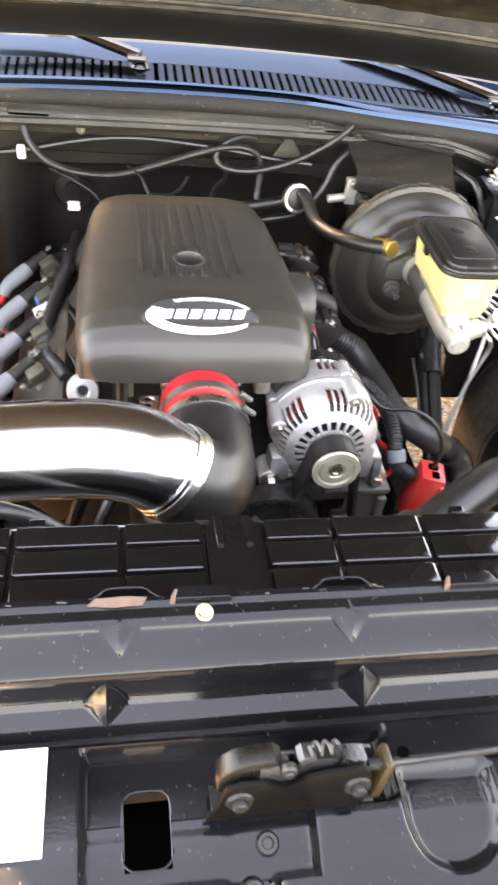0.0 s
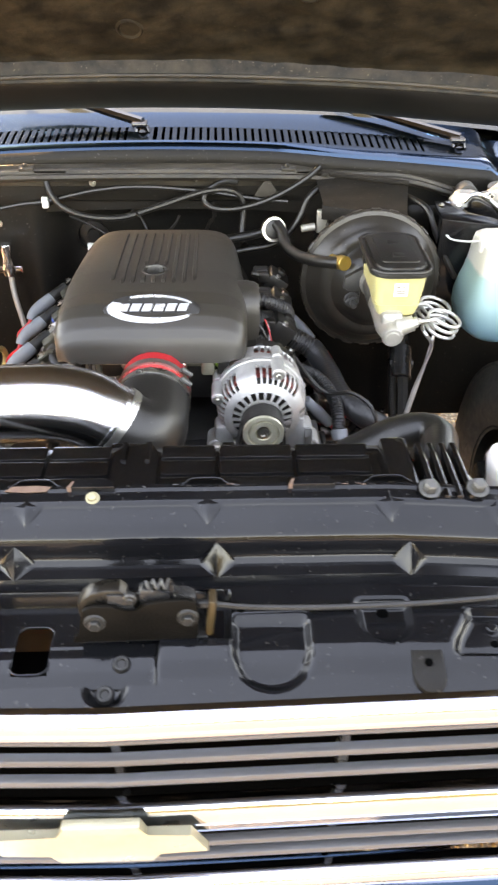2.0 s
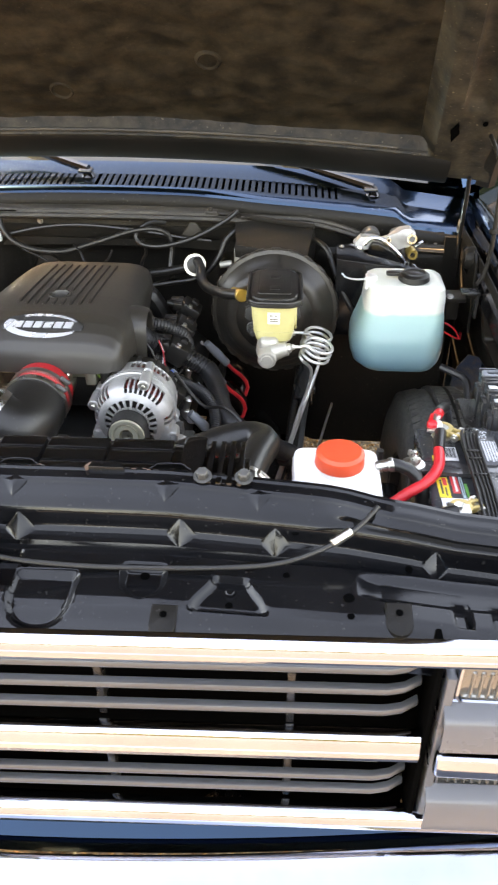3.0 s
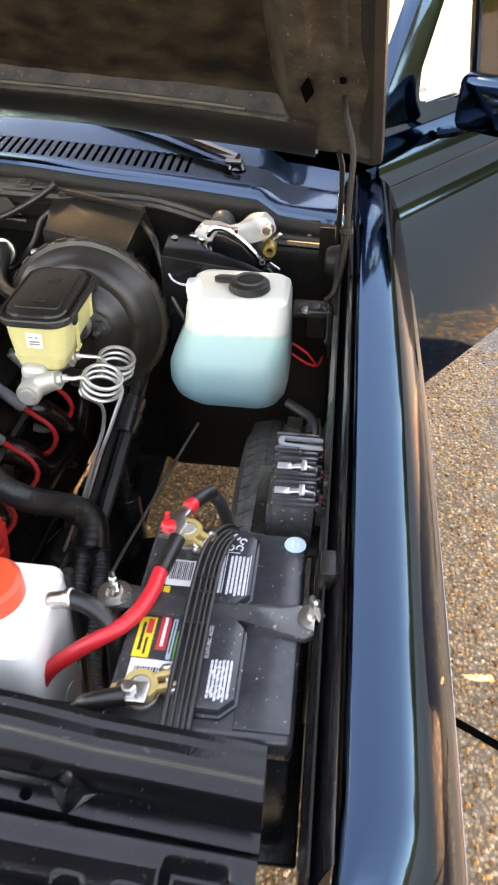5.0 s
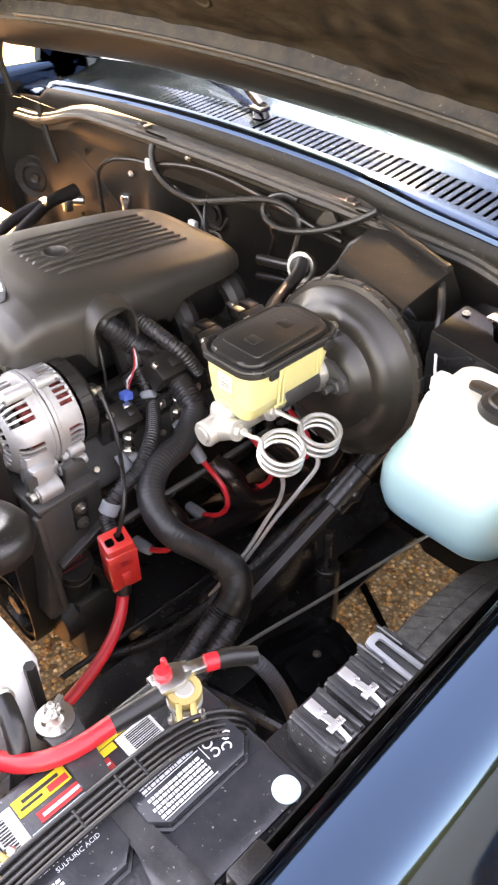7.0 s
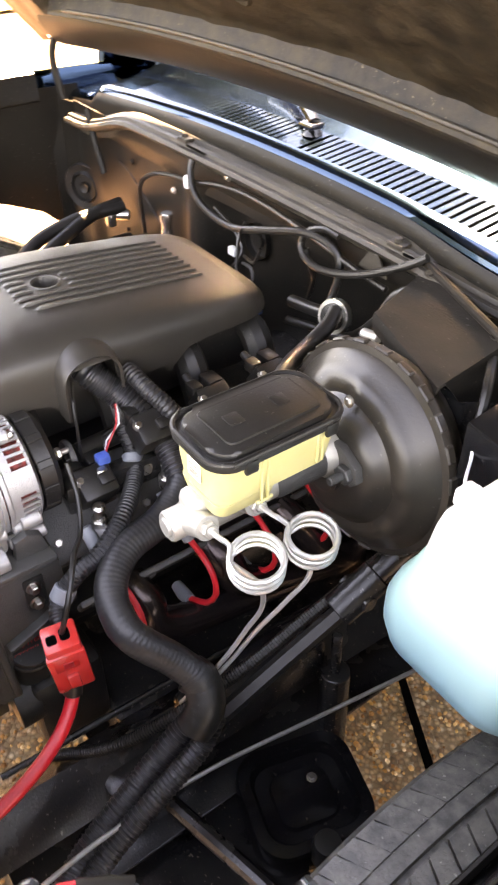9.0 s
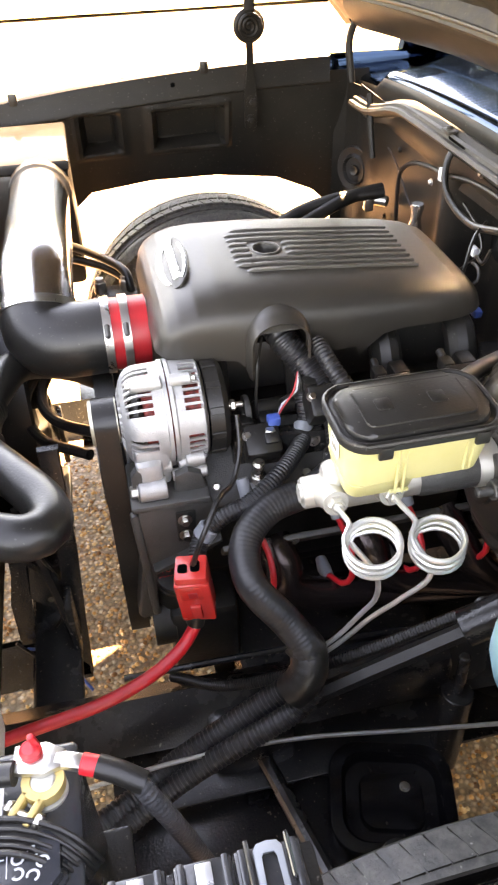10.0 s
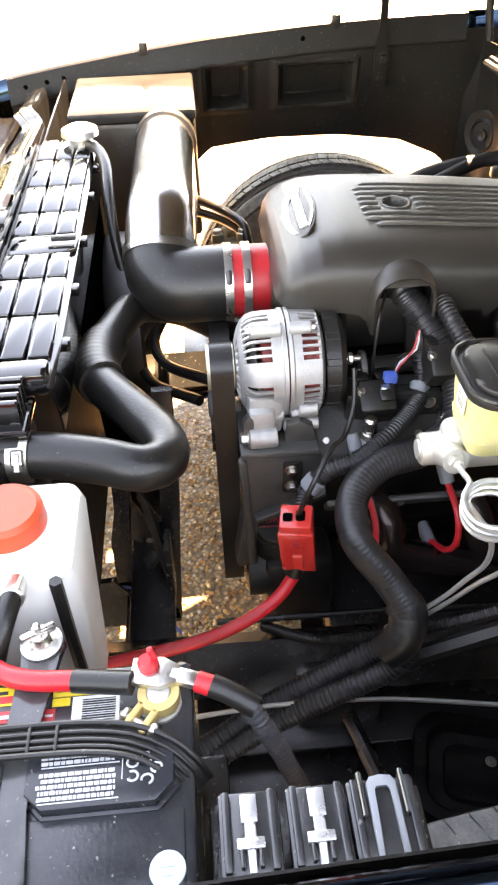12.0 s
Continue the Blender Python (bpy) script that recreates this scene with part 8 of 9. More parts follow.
part("pipe", tube([(0.222, 0.975, 0.888), (0.17, 0.985, 0.872), (0.11, 0.985, 0.862)], 0.010, 12), "rubber", vf)
hose("vacuum_pipe", [(0.325, 1.02, 0.965), (0.30, 1.01, 0.945), (0.28, 1.0, 0.90), (0.235, 0.99, 0.855), (0.16, 0.98, 0.842), (0.12, 0.97, 0.838)], 0.007, "rubber", "thin black pipe behind the engine", "pipe")
vs = thing("vacuum_switch", "pale plastic switch bracket on the firewall", "switch", (0.327, 0.98, 0.88))
part("bracket", add(box((0.330, 0.985, 0.905), (0.022, 0.014, 0.05), 0.003), cyl((0.315, 0.975, 0.897), (0.285, 0.972, 0.893), 0.008)), "castpale", vs)
part("screw", bolt((0.330, 0.977, 0.92), (0, -1, 0), 0.005, 0.004), "zinc", vs)

# wires along the firewall
hose("firewall_cable", [(-0.255, 1.040, 0.975), (-0.250, 1.030, 0.955), (-0.225, 1.020, 0.925), (-0.175, 1.018, 0.905), (-0.10, 1.018, 0.902), (-0.02, 1.020, 0.925), (0.04, 1.024, 0.944), (0.085, 1.026, 0.956), (0.125, 1.030, 0.958), (0.155, 1.034, 0.945), (0.164, 1.032, 0.915), (0.160, 1.02, 0.87), (0.165, 1.0, 0.845)], 0.0065, "rubber", "black cable looped along the firewall", "cable", seg=10)
hose("firewall_wire", [(-0.46, 1.035, 0.76), (-0.455, 1.030, 0.86), (-0.40, 1.030, 0.905), (-0.32, 1.032, 0.925), (-0.262, 1.035, 0.931), (-0.15, 1.035, 0.955), (-0.05, 1.035, 0.962), (0.08, 1.035, 0.952), (0.20, 1.035, 0.935), (0.26, 1.035, 0.93)], 0.0045, "rubber", "thin black wire along the firewall", "wire", seg=8)
hose("firewall_cable", [(0.151, 1.038, 0.970), (0.125, 1.034, 0.974), (0.094, 1.030, 0.962), (0.078, 1.026, 0.940), (0.092, 1.020, 0.924), (0.135, 1.010, 0.922), (0.19, 1.008, 0.934), (0.245, 1.014, 0.955), (0.30, 1.026, 0.985), (0.325, 1.036, 1.004)], 0.006, "rubber", "black cable loop under the firewall lip", "cable", seg=10)
for pts, mt in (([(-0.079, 1.03, 0.915), (-0.055, 1.0, 0.905), (-0.04, 0.985, 0.876), (-0.02, 0.97, 0.85)], "rubber"), ([(-0.04, 1.0, 0.876), (0.0, 0.99, 0.882), (0.02, 0.985, 0.905), (0.026, 0.985, 0.918)], "plastic"), ([(-0.03, 0.99, 0.87), (0.0, 0.985, 0.874), (0.012, 0.98, 0.86), (0.0, 0.97, 0.84)], "castgrey")):
    hose("connector_wire", pts, 0.0028, mt, "loose thin wires behind the engine cover", "wire", seg=6)
solid("blue_plug", box((0.012, 0.99, 0.80), (0.018, 0.014, 0.014), 0.003), "blue", "small blue wire plug behind the engine", "connector")
hose("firewall_wire", [(0.095, 1.022, 0.935), (0.100, 1.03, 0.90), (0.085, 1.05, 0.87), (0.07, 1.05, 0.82)], 0.004, "rubber", "thin black wire along the firewall", "wire", seg=8)
hose("firewall_wire", [(-0.22, 1.06, 0.89), (-0.17, 1.07, 0.86), (-0.13, 1.06, 0.83), (-0.12, 1.0, 0.80)], 0.003, "rubber", "thin black wire along the firewall", "wire", seg=8)
solid("wire_clip", add(box((-0.262, 1.030, 0.931), (0.014, 0.012, 0.024), 0.003)), "label_w", "small white plastic wire clip", "clip")
solid("wire_plug", add(box((-0.180, 1.075, 0.812), (0.022, 0.012, 0.016), 0.002)), "label_w", "small white wiring plug", "plug")
hose("washer_wire", [(0.560, 0.88, 0.93), (0.575, 0.86, 0.915), (0.60, 0.82, 0.925), (0.618, 0.80, 0.935)], 0.002, "label_w", "thin white wire to the washer tank", "wire", seg=6)
hose("washer_hose", [(0.50, 0.97, 0.965), (0.535, 0.92, 0.955), (0.555, 0.89, 0.91), (0.575, 0.87, 0.87), (0.60, 0.86, 0.83)], 0.006, "rubber", "black rubber washer hose", "hose", seg=8)

dip = thing("dipstick", "polished aluminium dipstick with a braided steel tube", "dipstick", (-0.385, 1.03, 0.72))
part("handle", lathe([(0, 0.056), (0.012, 0.056), (0.014, 0.050), (0.010, 0.026), (0.012, 0.016), (0.015, 0.002), (0.014, -0.016), (0.008, -0.022)], (-0.368, 1.038, 0.778), (-0.366, 1.04, 0.9), 28), "polished", dip)
part("bracket", box((-0.366, 1.044, 0.772), (0.055, 0.006, 0.016), 0.002), "polished", dip)
part("tube", tube([(-0.367, 1.038, 0.765), (-0.364, 1.030, 0.71), (-0.352, 1.015, 0.65), (-0.335, 0.98, 0.57), (-0.31, 0.92, 0.48)], 0.0065, 10, ribs=0.0006, pitch=0.004), "castpale", dip, "braided steel tube")

# passenger-side coils with grey boots and red leads
def coil(y, s, plug, dz=0.0):
    th = thing("ignition_coil", "black ignition coil with a grey boot and red lead", "ignition coil", (s * 0.235, y, 0.79 + dz), "ignition coils")
    if s < 0:
        part("body", add(box((-0.205, y + 0.012, 0.742), (0.062, 0.052, 0.040), 0.005, 2, (0, -28, 0)), box((-0.186, y + 0.040, 0.760), (0.030, 0.022, 0.026), 0.004)), "plastic", th)
        part("collar", tube([(-0.232, y + 0.026, 0.760), (-0.252, y + 0.010, 0.751), (-0.268, y - 0.001, 0.742)], 0.0115, 14), "castdark", th, "dark grey rubber collar")
        part("connector", add(box((-0.222, y - 0.008, 0.762), (0.030, 0.024, 0.018), 0.003, 2, (0, -30, 20)), box((-0.214, y - 0.020, 0.748), (0.018, 0.020, 0.014), 0.002, 2, (0, -30, 20))), "olive_plug", th, "olive grey connector")
        part("clip", add(box((-0.180, y - 0.016, 0.748), (0.026, 0.018, 0.014), 0.002), box((-0.176, y - 0.028, 0.742), (0.014, 0.014, 0.018), 0.002), box((-0.186, y - 0.004, 0.756), (0.016, 0.010, 0.008), 0.002)), "olive_plug", th, "olive grey plug")
        part("wire", tube([(-0.170, y - 0.03, 0.742), (-0.158, y - 0.025, 0.756), (-0.165, y, 0.775), (-0.178, y + 0.03, 0.778)], 0.0025, 6), "plastic", th)
        part("bolt", bolt((-0.226, y + 0.030, 0.772), (-0.5, 0, 0.8), 0.005, 0.006), "zinc", th)
        part("boot", tube([(-0.262, y + 0.004, 0.745), (-0.274, y - 0.006, 0.738), (-0.290, y - 0.019, 0.730), (-0.300, y - 0.029, 0.723), (-0.305, y - 0.038, 0.712)], 0.011, 14, radii=[0.0130, 0.0140, 0.0132, 0.0115, 0.0105]), "grey_boot", th, "pale grey rubber boot")
        part("lead", tube([(-0.305, y - 0.037, 0.713), (-0.310, y - 0.042, 0.702), (-0.326, y - 0.044, 0.690), (-0.336, y - 0.044, 0.676), (-0.328, y - 0.046, 0.660), (-0.312, y - 0.050, 0.648), (-0.298, y - 0.05, 0.640)], 0.0054, 10), "red", th, "red spark plug lead")
        return
    if y < 0.6:
        dz = -0.05
    part("body", add(box((0.222, y, 0.822 + dz), (0.045, 0.05, 0.045), 0.005, 2, (0, 35, 0)), box((0.195, y + 0.015, 0.838 + dz), (0.03, 0.024, 0.022), 0.004), box((0.236, y + 0.012, 0.838 + dz), (0.016, 0.020, 0.014), 0.003, 2, (0, 35, 0))), "plastic", th)
    part("connector", add(box((0.20, y - 0.016, 0.842 + dz), (0.022, 0.018, 0.018), 0.003), cyl((0.19, y - 0.016, 0.846 + dz), (0.175, y - 0.016, 0.85 + dz), 0.006)), "plastic", th)
    part("bolt", bolt((0.228, y - 0.020, 0.842 + dz), (0.5, 0, 0.8), 0.005, 0.006), "zinc", th)
    q = Vector((0, plug[1], 0))
    path = [q + Vector(p) for p in ((0.309, 0.0, 0.688), (0.326, 0.009, 0.664), (0.347, 0.011, 0.645), (0.359, 0.008, 0.618), (0.345, 0.0, 0.590), (0.316, -0.012, 0.580))]
    part("boot", tube([q + Vector((0.262, -0.012, 0.748)), q + Vector((0.286, -0.006, 0.718)), path[0]], 0.0105, 12, radii=[0.0085, 0.011, 0.0095]), "grey_boot", th, "grey rubber boot")
    part("lead", tube(path, 0.0046, 10), "red", th, "red spark plug lead")
    part("plug_boot", tube([path[-1] + Vector((0.004, 0, 0)), path[-1] + Vector((-0.014, -0.001, -0.003)), path[-1] + Vector((-0.034, 0.0, -0.004))], 0.0095, 12, radii=[0.0085, 0.0105, 0.0085]), "grey_boot", th, "grey rubber plug boot")


for y in (0.625, 0.733, 0.842, 0.950):
    coil(y, -1, (-0.335, y - 0.02, 0.585))
for y, plug in ((0.57, (0.30, 0.545, 0.60)), (0.66, (0.30, 0.659, 0.60)), (0.76, (0.30, 0.762, 0.60)), (0.86, (0.30, 0.862, 0.60))):
    coil(y, 1, plug)

ll = thing("engine_loom", "black wiring loom with a corrugated tail beside the engine cover", "wiring loom", (-0.20, 0.75, 0.74))
part("sheath", tube([(-0.170, 0.98, 0.80), (-0.182, 0.90, 0.795), (-0.196, 0.82, 0.785), (-0.210, 0.76, 0.765), (-0.215, 0.715, 0.748)], 0.0125, 14), "rubber", ll, "taped sheath")
part("ring", tube([(-0.2145, 0.722, 0.751), (-0.2150, 0.708, 0.746)], 0.0158, 20), "castgrey", ll, "grey metal ring")
part("tail", tube([(-0.215, 0.712, 0.747), (-0.208, 0.675, 0.754), (-0.192, 0.625, 0.772), (-0.176, 0.580, 0.780)], 0.0105, 12, 0.003, ribs=0.0012, pitch=0.005), "loom", ll, "corrugated tail")
part("tail", tube([(-0.218, 0.720, 0.745), (-0.212, 0.68, 0.728), (-0.200, 0.63, 0.722), (-0.195, 0.58, 0.735), (-0.175, 0.545, 0.745), (-0.14, 0.53, 0.75)], 0.0085, 12), "rubber", ll)
for y, mt in ((0.76, "olive_plug"), (0.80, "print"), (0.838, "blue"), (0.87, "olive_plug"), (0.68, "olive_plug")):
    part("plug", add(box((-0.228, y, 0.752), (0.024, 0.020, 0.016), 0.003, 2, (0, -25, 15)), box((-0.216, y + 0.008, 0.758), (0.014, 0.014, 0.012), 0.002)), mt, ll, "small wiring plug")
for k in range(6):
    part("wire", tube([(-0.20, 0.60 + 0.05 * k, 0.755), (-0.188 - 0.003 * k, 0.62 + 0.05 * k, 0.772), (-0.178, 0.645 + 0.05 * k, 0.765), (-0.168, 0.66 + 0.05 * k, 0.745)], 0.0022, 6), ("plastic", "blue", "plastic", "castgrey", "print", "plastic")[k], ll)
pv = thing("oil_cap", "round pale metal port beside the throttle", "cap", (-0.152, 0.545, 0.75))
part("cap", lathe([(0.007, -0.006), (0.0075, 0.004), (0.010, 0.006), (0.020, 0.005), (0.0225, 0.001), (0.0225, -0.020), (0.012, -0.024), (0, -0.024)], (-0.149, 0.506, 0.818), (-0.12, 0.0, 1.12), 32), "pale_metal", pv)
part("bore", lathe([(0, -0.005), (0.0072, -0.005)], (-0.149, 0.506, 0.818), (-0.12, 0.0, 1.12), 20), "castdark", pv)
part("neck", tube([(-0.149, 0.515, 0.812), (-0.150, 0.56, 0.80), (-0.152, 0.62, 0.79)], 0.012, 12), "castgrey", pv)
ring = Matrix.LocRotScale(Vector((-0.352, 0.80, 0.680)), Matrix.Rotation(radians(70), 3, "Z").to_quaternion(), None)
bp = thing("dipstick_ring", "yellow plastic dipstick pull ring on the passenger side", "dipstick", (-0.352, 0.80, 0.62))
part("ring", moved(tube([(0.019 * math.cos(radians(q)), 0.0, 0.023 * math.sin(radians(q))) for q in range(0, 365, 15)], 0.0062, 10, 0.004), ring), "gold", bp)
part("stem", tube([(-0.348, 0.795, 0.660), (-0.342, 0.79, 0.648), (-0.335, 0.79, 0.62), (-0.30, 0.78, 0.54)], 0.003, 8), "gold", bp)
part("disc", cyl((-0.345, 0.792, 0.657), (-0.342, 0.789, 0.649), 0.011), "gold", bp)
af = thing("pipe_fitting", "bright metal pipe fitting with a blue cap", "pipe fitting", (-0.39, 0.60, 0.66))
part("pipe", tube([(-0.395, 0.640, 0.700), (-0.393, 0.632, 0.735), (-0.380, 0.612, 0.757), (-0.362, 0.592, 0.762), (-0.350, 0.580, 0.748), (-0.346, 0.576, 0.715), (-0.345, 0.574, 0.66)], 0.0125, 16), "pale_metal", af)
part("cap", add(cyl((-0.394, 0.646, 0.748), (-0.395, 0.650, 0.768), 0.0125), *[box((-0.3945 + 0.0125 * math.cos(q), 0.648 + 0.0125 * math.sin(q), 0.758), (0.003, 0.003, 0.018), 0.001) for q in np.linspace(0, 5.9, 14)]), "blue", af, "ribbed blue plastic cap")
part("ferrule", cyl((-0.3455, 0.575, 0.715), (-0.345, 0.574, 0.690), 0.0165), "pale_metal", af)
cp = thing("compressor", "dark cast accessory pump on the passenger side", "pump", (-0.33, 0.41, 0.60))
part("body", add(cyl((-0.335, 0.365, 0.665), (-0.335, 0.480, 0.665), 0.055), box((-0.345, 0.42, 0.72), (0.06, 0.07, 0.03), 0.006)), "castdark", cp)
for y in (0.385, 0.435):
    part("port", add(cyl((-0.352, y, 0.73), (-0.356, y, 0.752), 0.012), cyl((-0.356, y, 0.750), (-0.357, y, 0.760), 0.009)), "zinc", cp, "bright pipe port")
for pts in ([(-0.52, 0.325, 0.765), (-0.44, 0.385, 0.770), (-0.375, 0.432, 0.765), (-0.345, 0.442, 0.745), (-0.335, 0.445, 0.69)], [(-0.50, 0.330, 0.742), (-0.43, 0.395, 0.748), (-0.37, 0.434, 0.745), (-0.34, 0.440, 0.72), (-0.33, 0.44, 0.67)]):
    hose("pump_hose", pts, 0.009, "rubber", "thin black hose beside the intake pipe", "hose", seg=12)

# heater hoses at the passenger side
for pts in ([(-0.60, 1.055, 0.777), (-0.595, 0.98, 0.768), (-0.57, 0.90, 0.748), (-0.55, 0.83, 0.72), (-0.52, 0.74, 0.66), (-0.50, 0.66, 0.56)], [(-0.59, 1.055, 0.772), (-0.60, 0.95, 0.765), (-0.60, 0.85, 0.740), (-0.56, 0.775, 0.715), (-0.53, 0.69, 0.65), (-0.51, 0.60, 0.55)], [(-0.575, 1.055, 0.70), (-0.56, 1.0, 0.705), (-0.525, 0.93, 0.712), (-0.49, 0.87, 0.69), (-0.47, 0.80, 0.62), (-0.46, 0.74, 0.52)]):
    hose("heater_hose", pts, 0.0145, "rubber", "black rubber heater hose", "hose", seg=14)
solid("heater_valve", add(cyl((-0.60, 1.03, 0.755), (-0.575, 1.06, 0.755), 0.012), box((-0.59, 1.02, 0.748), (0.02, 0.02, 0.03), 0.004)), "zinc", "small zinc fitting on the firewall", "fitting")

# black box and wiper motor on the driver's side of the firewall
bx = thing("control_box", "matt black folded-steel box on the firewall", "box", (0.645, 0.90, 0.72))
part("front", prism([(0.556, 0.770), (0.742, 0.770), (0.742, 0.927), (0.556, 0.949)], 0.003, pose(0, 0.870, 0, 90, 0, 0), 0.001), "satin", bx, "flat front sheet with a folded top edge")
part("side", box((0.5575, 0.910, 0.858), (0.003, 0.080, 0.176), 0.001), "satin", bx)
part("top", moved(prism([(0.556, 0.868), (0.742, 0.868), (0.735, 0.873), (0.700, 0.892), (0.655, 0.905), (0.625, 0.912), (0.600, 0.950), (0.556, 0.952)], 0.003, pose(0, 0, 0), 0.001), Matrix(((1, 0, 0, 0), (0, 1, 0, 0), (-0.116, 0.10, 1, 0.9265), (0, 0, 0, 1)))), "satin", bx, "folded top sheet")
part("screw", bolt((0.568, 0.932, 0.958), (0, 0, 1), 0.004, 0.004), "zinc", bx)
# near-black block stands for the shade inside the open box
part("inner_shade", box((0.65, 0.945, 0.835), (0.165, 0.11, 0.13), 0.004), "dark", bx)
wm = thing("wiper_motor", "bare cast wiper motor with a black arm", "wiper motor", (0.69, 0.98, 0.90))
upright = pose(0, 0.985, 0, 90, 0, 0)
part("gear_case", prism([(0.597, 0.955), (0.612, 0.972), (0.640, 0.972), (0.660, 0.966), (0.675, 0.970), (0.700, 0.990), (0.722, 0.994), (0.736, 0.982), (0.742, 0.966), (0.722, 0.945), (0.708, 0.952), (0.690, 0.935), (0.672, 0.945), (0.640, 0.948), (0.610, 0.938)], 0.022, upright, 0.005), "cast", wm)
part("left_lobe", prism([(0.588, 0.950), (0.612, 0.953), (0.626, 0.944), (0.606, 0.918), (0.586, 0.926)], 0.026, upright @ pose(0, 0, 0.006), 0.006), "polished", wm)
part("web", tube([(0.622, 0.958, 0.955), (0.634, 0.955, 0.970), (0.655, 0.954, 0.970), (0.680, 0.954, 0.955), (0.705, 0.954, 0.932), (0.716, 0.954, 0.918)], 0.005, 8), "polished", wm)
part("arm", prism([(0.632, 0.952), (0.640, 0.962), (0.655, 0.960), (0.685, 0.944), (0.708, 0.920), (0.716, 0.908), (0.710, 0.898), (0.680, 0.900), (0.650, 0.906), (0.628, 0.914)], 0.012, pose(0, 0.962, 0, 90, 0, 0), 0.003), "satin", wm, "curved black steel arm")
for lx, lz, r in ((0.727, 0.972, 0.0125), (0.731, 0.893, 0.0115), (0.722, 0.914, 0.006), (0.675, 0.968, 0.006)):
    part("mounting_lug", lathe([(r * 0.45, 0.004), (r * 0.55, 0.009), (r * 0.9, 0.009), (r, 0.004), (r, -0.02)], (lx, 0.956, lz), (lx, 0.0, lz + 0.15), 24), "polished", wm)
for p, size, a in (((0.745, 0.958, 0.960), (0.022, 0.006, 0.005), -40), ((0.744, 0.958, 0.905), (0.022, 0.006, 0.005), 35), ((0.722, 0.954, 0.886), (0.024, 0.006, 0.004), 42)):
    part("finger", box(p, size, 0.001, 1, (0, a, 0)), "polished", wm)
part("bushing", lathe([(0.006, 0.010), (0.011, 0.010), (0.0125, 0.004), (0.0125, -0.022)], (0.733, 0.962, 0.934), (0.80, 0, 0.98), 24), "brass", wm, "brass bushing")
part("motor", add(cyl((0.705, 1.00, 0.975), (0.715, 1.01, 0.90), 0.024), cyl((0.640, 0.995, 0.955), (0.640, 1.03, 0.955), 0.022)), "castgrey", wm)
part("spring", tube([(0.617 + 0.0012 * k, 0.955 + 0.004 * math.cos(k * 0.9), 0.936 - 0.0006 * k + 0.004 * math.sin(k * 0.9)) for k in range(18)], 0.0016, 6, 0.003), "zinc", wm)
sw = thing("fender_switch", "small black connector block on the inner fender", "connector", (0.81, 0.85, 0.82))
part("block", add(box((0.815, 0.86, 0.875), (0.06, 0.05, 0.012), 0.003), box((0.825, 0.89, 0.84), (0.03, 0.03, 0.06), 0.004)), "plastic", sw)
part("screw", bolt((0.808, 0.841, 0.882), (0, -0.5, 1), 0.005, 0.004), "zinc", sw)
for k in range(2):
    hose("fender_wire", [(0.79, 0.80, 0.82 + 0.02 * k), (0.815, 0.79, 0.81 + 0.02 * k), (0.835, 0.80, 0.80), (0.842, 0.83, 0.80)], 0.0022, "red", "thin red wire to the fender connector", "wire", seg=6)
hose("fender_loom", [(0.79, 0.74, 0.76), (0.82, 0.72, 0.755), (0.838, 0.70, 0.75), (0.842, 0.66, 0.72)], 0.008, "loom", "black wires running along the inner fender", "wiring loom", seg=8)

# steering shaft, clutch rod, long cable
st = thing("steering_shaft", "black steering shaft with a universal joint", "steering shaft", (0.48, 0.70, 0.50))
part("shaft", tube([(0.475, 0.585, 0.533), (0.486, 0.68, 0.590), (0.500, 0.80, 0.66)], 0.012, 6), "castdark", st)
part("joint", add(cyl((0.492, 0.77, 0.640), (0.500, 0.83, 0.68), 0.024), cyl((0.470, 0.80, 0.66), (0.522, 0.80, 0.66), 0.012)), "chassis", st)
part("column", tube([(0.500, 0.83, 0.68), (0.508, 0.93, 0.74), (0.512, 1.06, 0.81)], 0.018, 12), "chassis", st)
part("gearbox", add(box((0.42, 0.50, 0.385), (0.09, 0.13, 0.10), 0.02), cyl((0.440, 0.53, 0.42), (0.474, 0.585, 0.532), 0.018)), "chassis", st)
hose("long_cable", [(0.56, 0.212, 0.57), (0.531, 0.304, 0.534), (0.508, 0.411, 0.503), (0.502, 0.556, 0.480), (0.521, 0.739, 0.462), (0.56, 0.942, 0.476), (0.58, 1.04, 0.48)], 0.0032, "steel", "thin grey cable across the suspension", "cable", seg=8)
hose("lower_hose", [(0.34, 0.40, 0.44), (0.413, 0.483, 0.498), (0.455, 0.622, 0.571), (0.470, 0.742, 0.630), (0.485, 0.86, 0.69), (0.50, 1.0, 0.74)], 0.008, "rubber", "thin black braided hose beside the frame", "hose", seg=10, ribs=0.001, pitch=0.004)
hose("trans_line", [(0.34, 0.33, 0.46), (0.345, 0.50, 0.462), (0.35, 0.70, 0.46), (0.36, 0.90, 0.45)], 0.005, "chassis", "black line along the frame rail", "line", seg=8)
hose("power_steering_hose", [(0.25, 0.45, 0.56), (0.262, 0.47, 0.53), (0.264, 0.478, 0.46), (0.25, 0.475, 0.36), (0.22, 0.46, 0.30)], 0.010, "rubber", "black power steering hose", "hose", seg=10)
hose("coolant_hose", [(0.61, 0.165, 0.90), (0.635, 0.16, 0.895), (0.655, 0.15, 0.87), (0.66, 0.13, 0.80)], 0.0095, "rubber", "short black hose from the coolant bottle", "hose", seg=12)
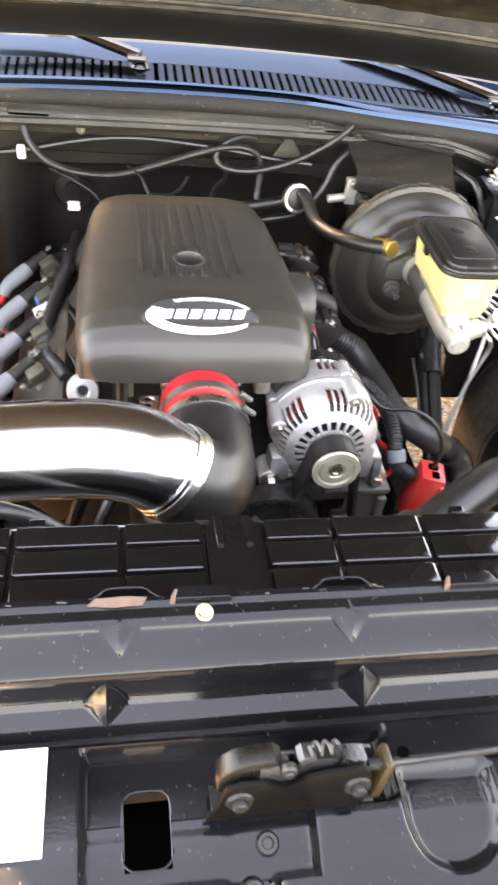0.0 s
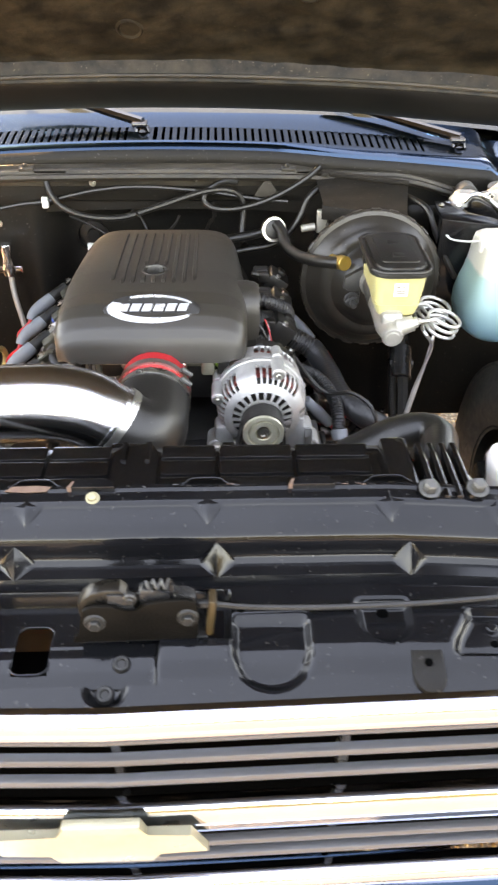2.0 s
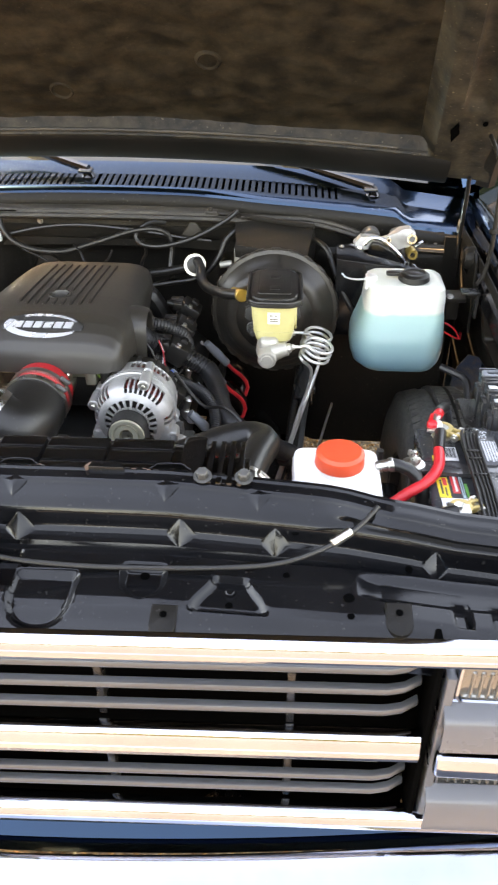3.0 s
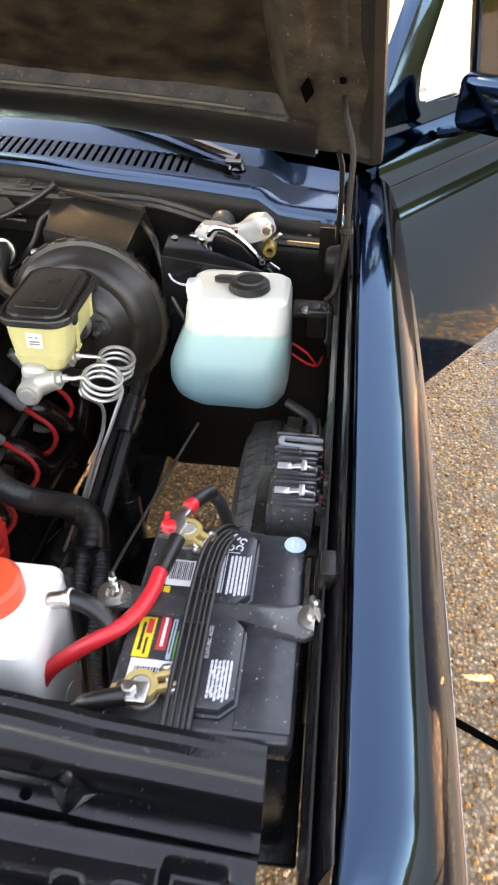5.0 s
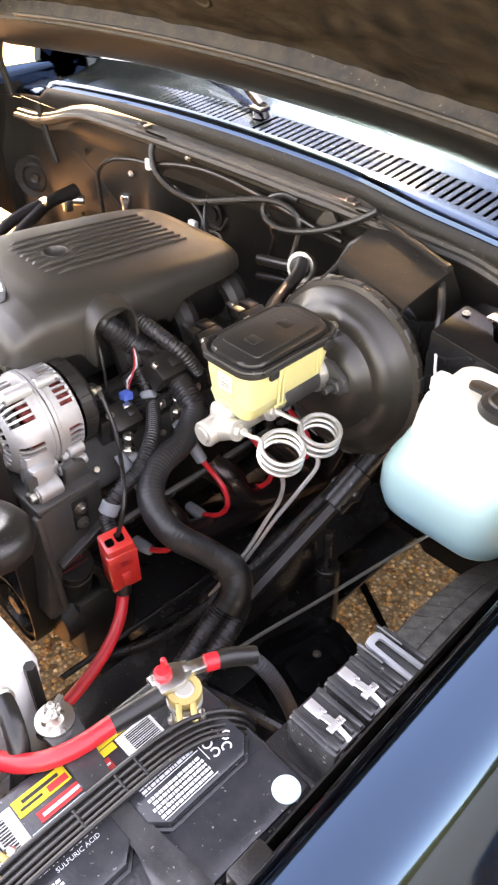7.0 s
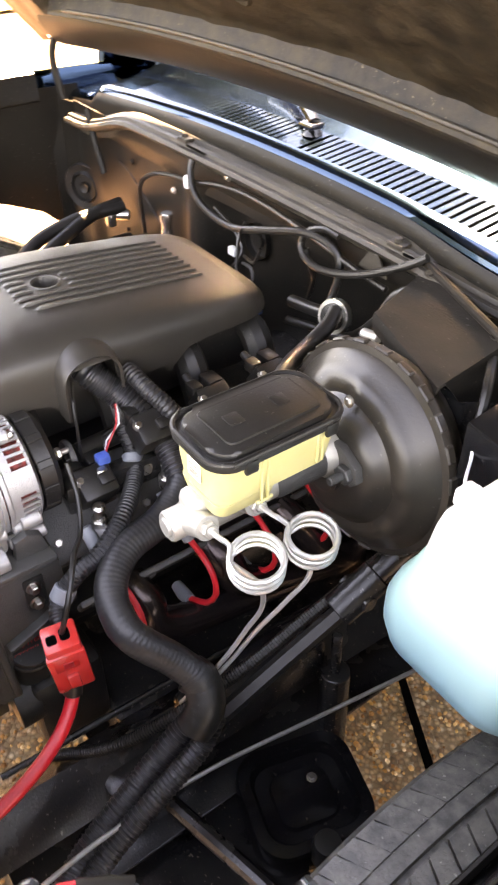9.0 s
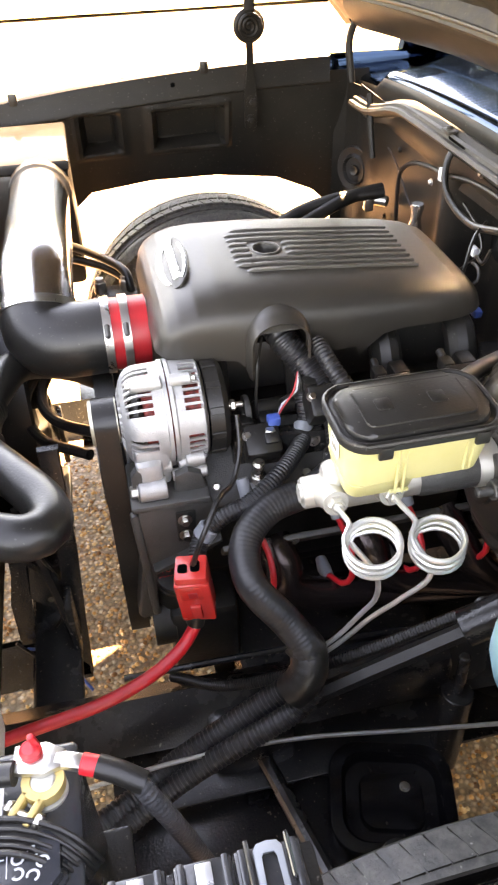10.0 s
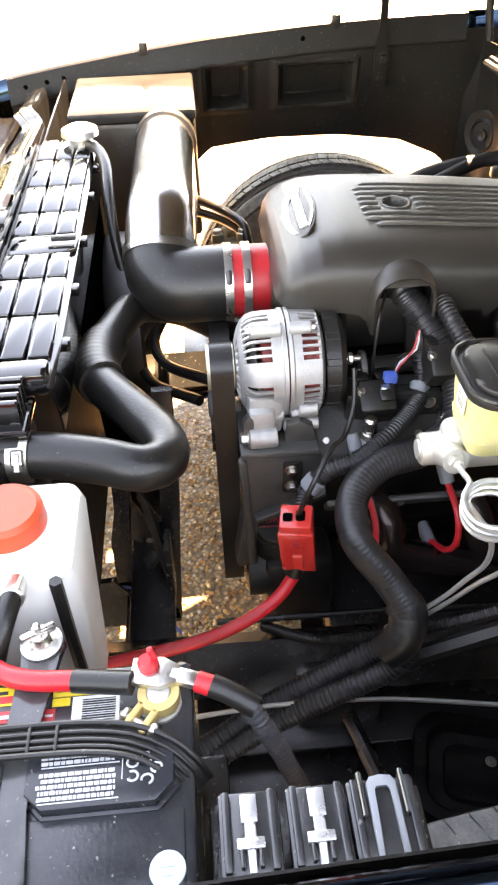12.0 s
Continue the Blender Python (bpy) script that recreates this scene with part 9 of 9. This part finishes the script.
for pts in ([(-0.10, 0.35, 0.80), (-0.13, 0.30, 0.74), (-0.08, 0.26, 0.70), (0.0, 0.28, 0.70), (0.08, 0.35, 0.72)], [(-0.14, 0.33, 0.82), (-0.17, 0.28, 0.72), (-0.10, 0.23, 0.68), (0.0, 0.25, 0.67), (0.09, 0.33, 0.69)]):
    hose("heater_pipe", pts, 0.009, "rubber", "thin black hose behind the radiator", "hose", seg=10)
hose("overflow_hose", [(-0.37, 0.165, 0.93), (-0.33, 0.185, 0.935), (-0.27, 0.20, 0.93), (-0.20, 0.205, 0.905), (-0.15, 0.21, 0.86), (-0.12, 0.22, 0.80)], 0.009, "rubber", "black hose along the radiator edge", "hose", seg=12)


# hood latch on the core support
def latch():
    th = thing("hood_latch", "worn black steel hood latch with its release cable", "hood latch", (0.03, -0.07, 0.855))
    worn = surface("worn_latch_steel", (0.010, 0.009, 0.008), 0.30, 0.5, second=(0.045, 0.032, 0.020), blotch=30)
    m = pose(0.030, -0.087, 0.899, 84, 0, 1)
    plate = [(-0.070, -0.020), (-0.068, -0.011), (-0.062, -0.010), (-0.060, 0.010), (-0.057, 0.022), (-0.046, 0.027), (-0.026, 0.026), (-0.016, 0.019), (-0.006, 0.019), (0.004, 0.027), (0.020, 0.031), (0.045, 0.032), (0.053, 0.028), (0.056, 0.020), (0.056, -0.015), (0.052, -0.021)]
    part("plate", moved(prism(plate, 0.004, pose(0, 0, 0), 0.0012), m), surface("grimy_latch_plate", (0.004, 0.0035, 0.003), 0.36, second=(0.010, 0.008, 0.006), blotch=24, spec=0.07, bump=0.3), th)
    part("back_plate", moved(prism([(-0.06, -0.020), (-0.060, 0.010), (-0.045, 0.018), (0.05, 0.018), (0.064, 0.014), (0.066, -0.020)], 0.003, pose(0, 0, -0.026), 0.001), m), "chassis", th)
    part("base", moved(box((0.0, -0.0215, -0.012), (0.130, 0.003, 0.028), 0.001), m), "chassis", th)
    part("side_flange", moved(box((0.069, 0.002, -0.010), (0.008, 0.046, 0.022), 0.003, 2, (0, 0, -6)), m), surface("rust_stained_edge", (0.065, 0.038, 0.015), 0.4, 0.3, second=(0.02, 0.015, 0.01), blotch=40), th, "rust-stained side flange")
    hook = [(-0.062, 0.004), (-0.063, 0.020), (-0.058, 0.029), (-0.049, 0.036), (-0.036, 0.0395), (-0.020, 0.040), (-0.014, 0.034), (-0.013, 0.024), (-0.005, 0.018), (-0.004, 0.006)]
    part("hook", moved(prism(hook, 0.017, pose(0, 0, -0.021), 0.004), m), worn, th, "worn steel hook")
    part("hook_plate", moved(prism([(-0.032, 0.010), (-0.032, 0.036), (-0.020, 0.036), (-0.010, 0.030), (-0.006, 0.020), (-0.008, 0.010)], 0.003, pose(0, 0, -0.004), 0.001), m), "chassis", th)
    catch = [(-0.002, 0.010), (-0.002, 0.034), (0.002, 0.038), (0.012, 0.038), (0.014, 0.035), (0.032, 0.035), (0.034, 0.031), (0.046, 0.030), (0.054, 0.026), (0.056, 0.008)]
    part("catch", moved(prism(catch, 0.014, pose(0, 0, -0.019), 0.003), m), "chassis", th, "black catch block")
    part("pivot", moved(add(cyl((-0.010, 0.031, -0.006), (-0.010, 0.031, 0.001), 0.007), cyl((-0.010, 0.031, 0.0), (-0.010, 0.031, 0.003), 0.0035)), m), "castdark", th)
    for x, y in ((0.008, -0.108), (-0.006, -0.138)):
        z = lerp_rows([(-yy, zz) for yy, zz in SHELF], -y) + pressed(x, y)
        part("rivet", lathe([(0.0, 0.001), (0.004, 0.001), (0.005, 0.003), (0.0075, 0.003), (0.0095, 0.0), (0.0095, -0.002)], (x, y, z + 0.0008), (x, y - 0.25, z + 1), 20), "castdark", th)
    for x, y in ((-0.046, 0.006), (0.046, 0.009)):
        part("bolt", moved(add(bolt((x, y, 0.005), (0, 0, 1), 0.0062, 0.006), lathe([(0.0, 0.0015), (0.010, 0.0015), (0.011, 0.0)], (x, y, 0.004), (x, y, 1), 20)), m), "castdark", th)
    part("spring", moved(tube([(0.006 + 0.0011 * k, 0.040 + 0.0045 * math.cos(k * 0.9), -0.012 + 0.0045 * math.sin(k * 0.9)) for k in range(22)], 0.0015, 6, 0.003), m), "castgrey", th)
    part("pawl", moved(box((0.031, 0.040, -0.004), (0.003, 0.024, 0.004), 0.001), m), "satin", th)
    part("cable_stop", moved(box((0.066, 0.016, -0.008), (0.020, 0.008, 0.008), 0.002), m), "castdark", th)
    part("cable", tube([(0.092, -0.078, 0.914), (0.105, -0.076, 0.912), (0.14, -0.070, 0.900), (0.22, -0.062, 0.888), (0.34, -0.058, 0.888), (0.44, -0.050, 0.892), (0.50, -0.035, 0.905), (0.545, -0.012, 0.922), (0.575, 0.02, 0.935)], 0.0032, 8), "rubber", th, "black release cable")
    part("ferrule", cyl((0.515, -0.028, 0.911), (0.540, -0.014, 0.921), 0.0065), "zinc", th)


latch()
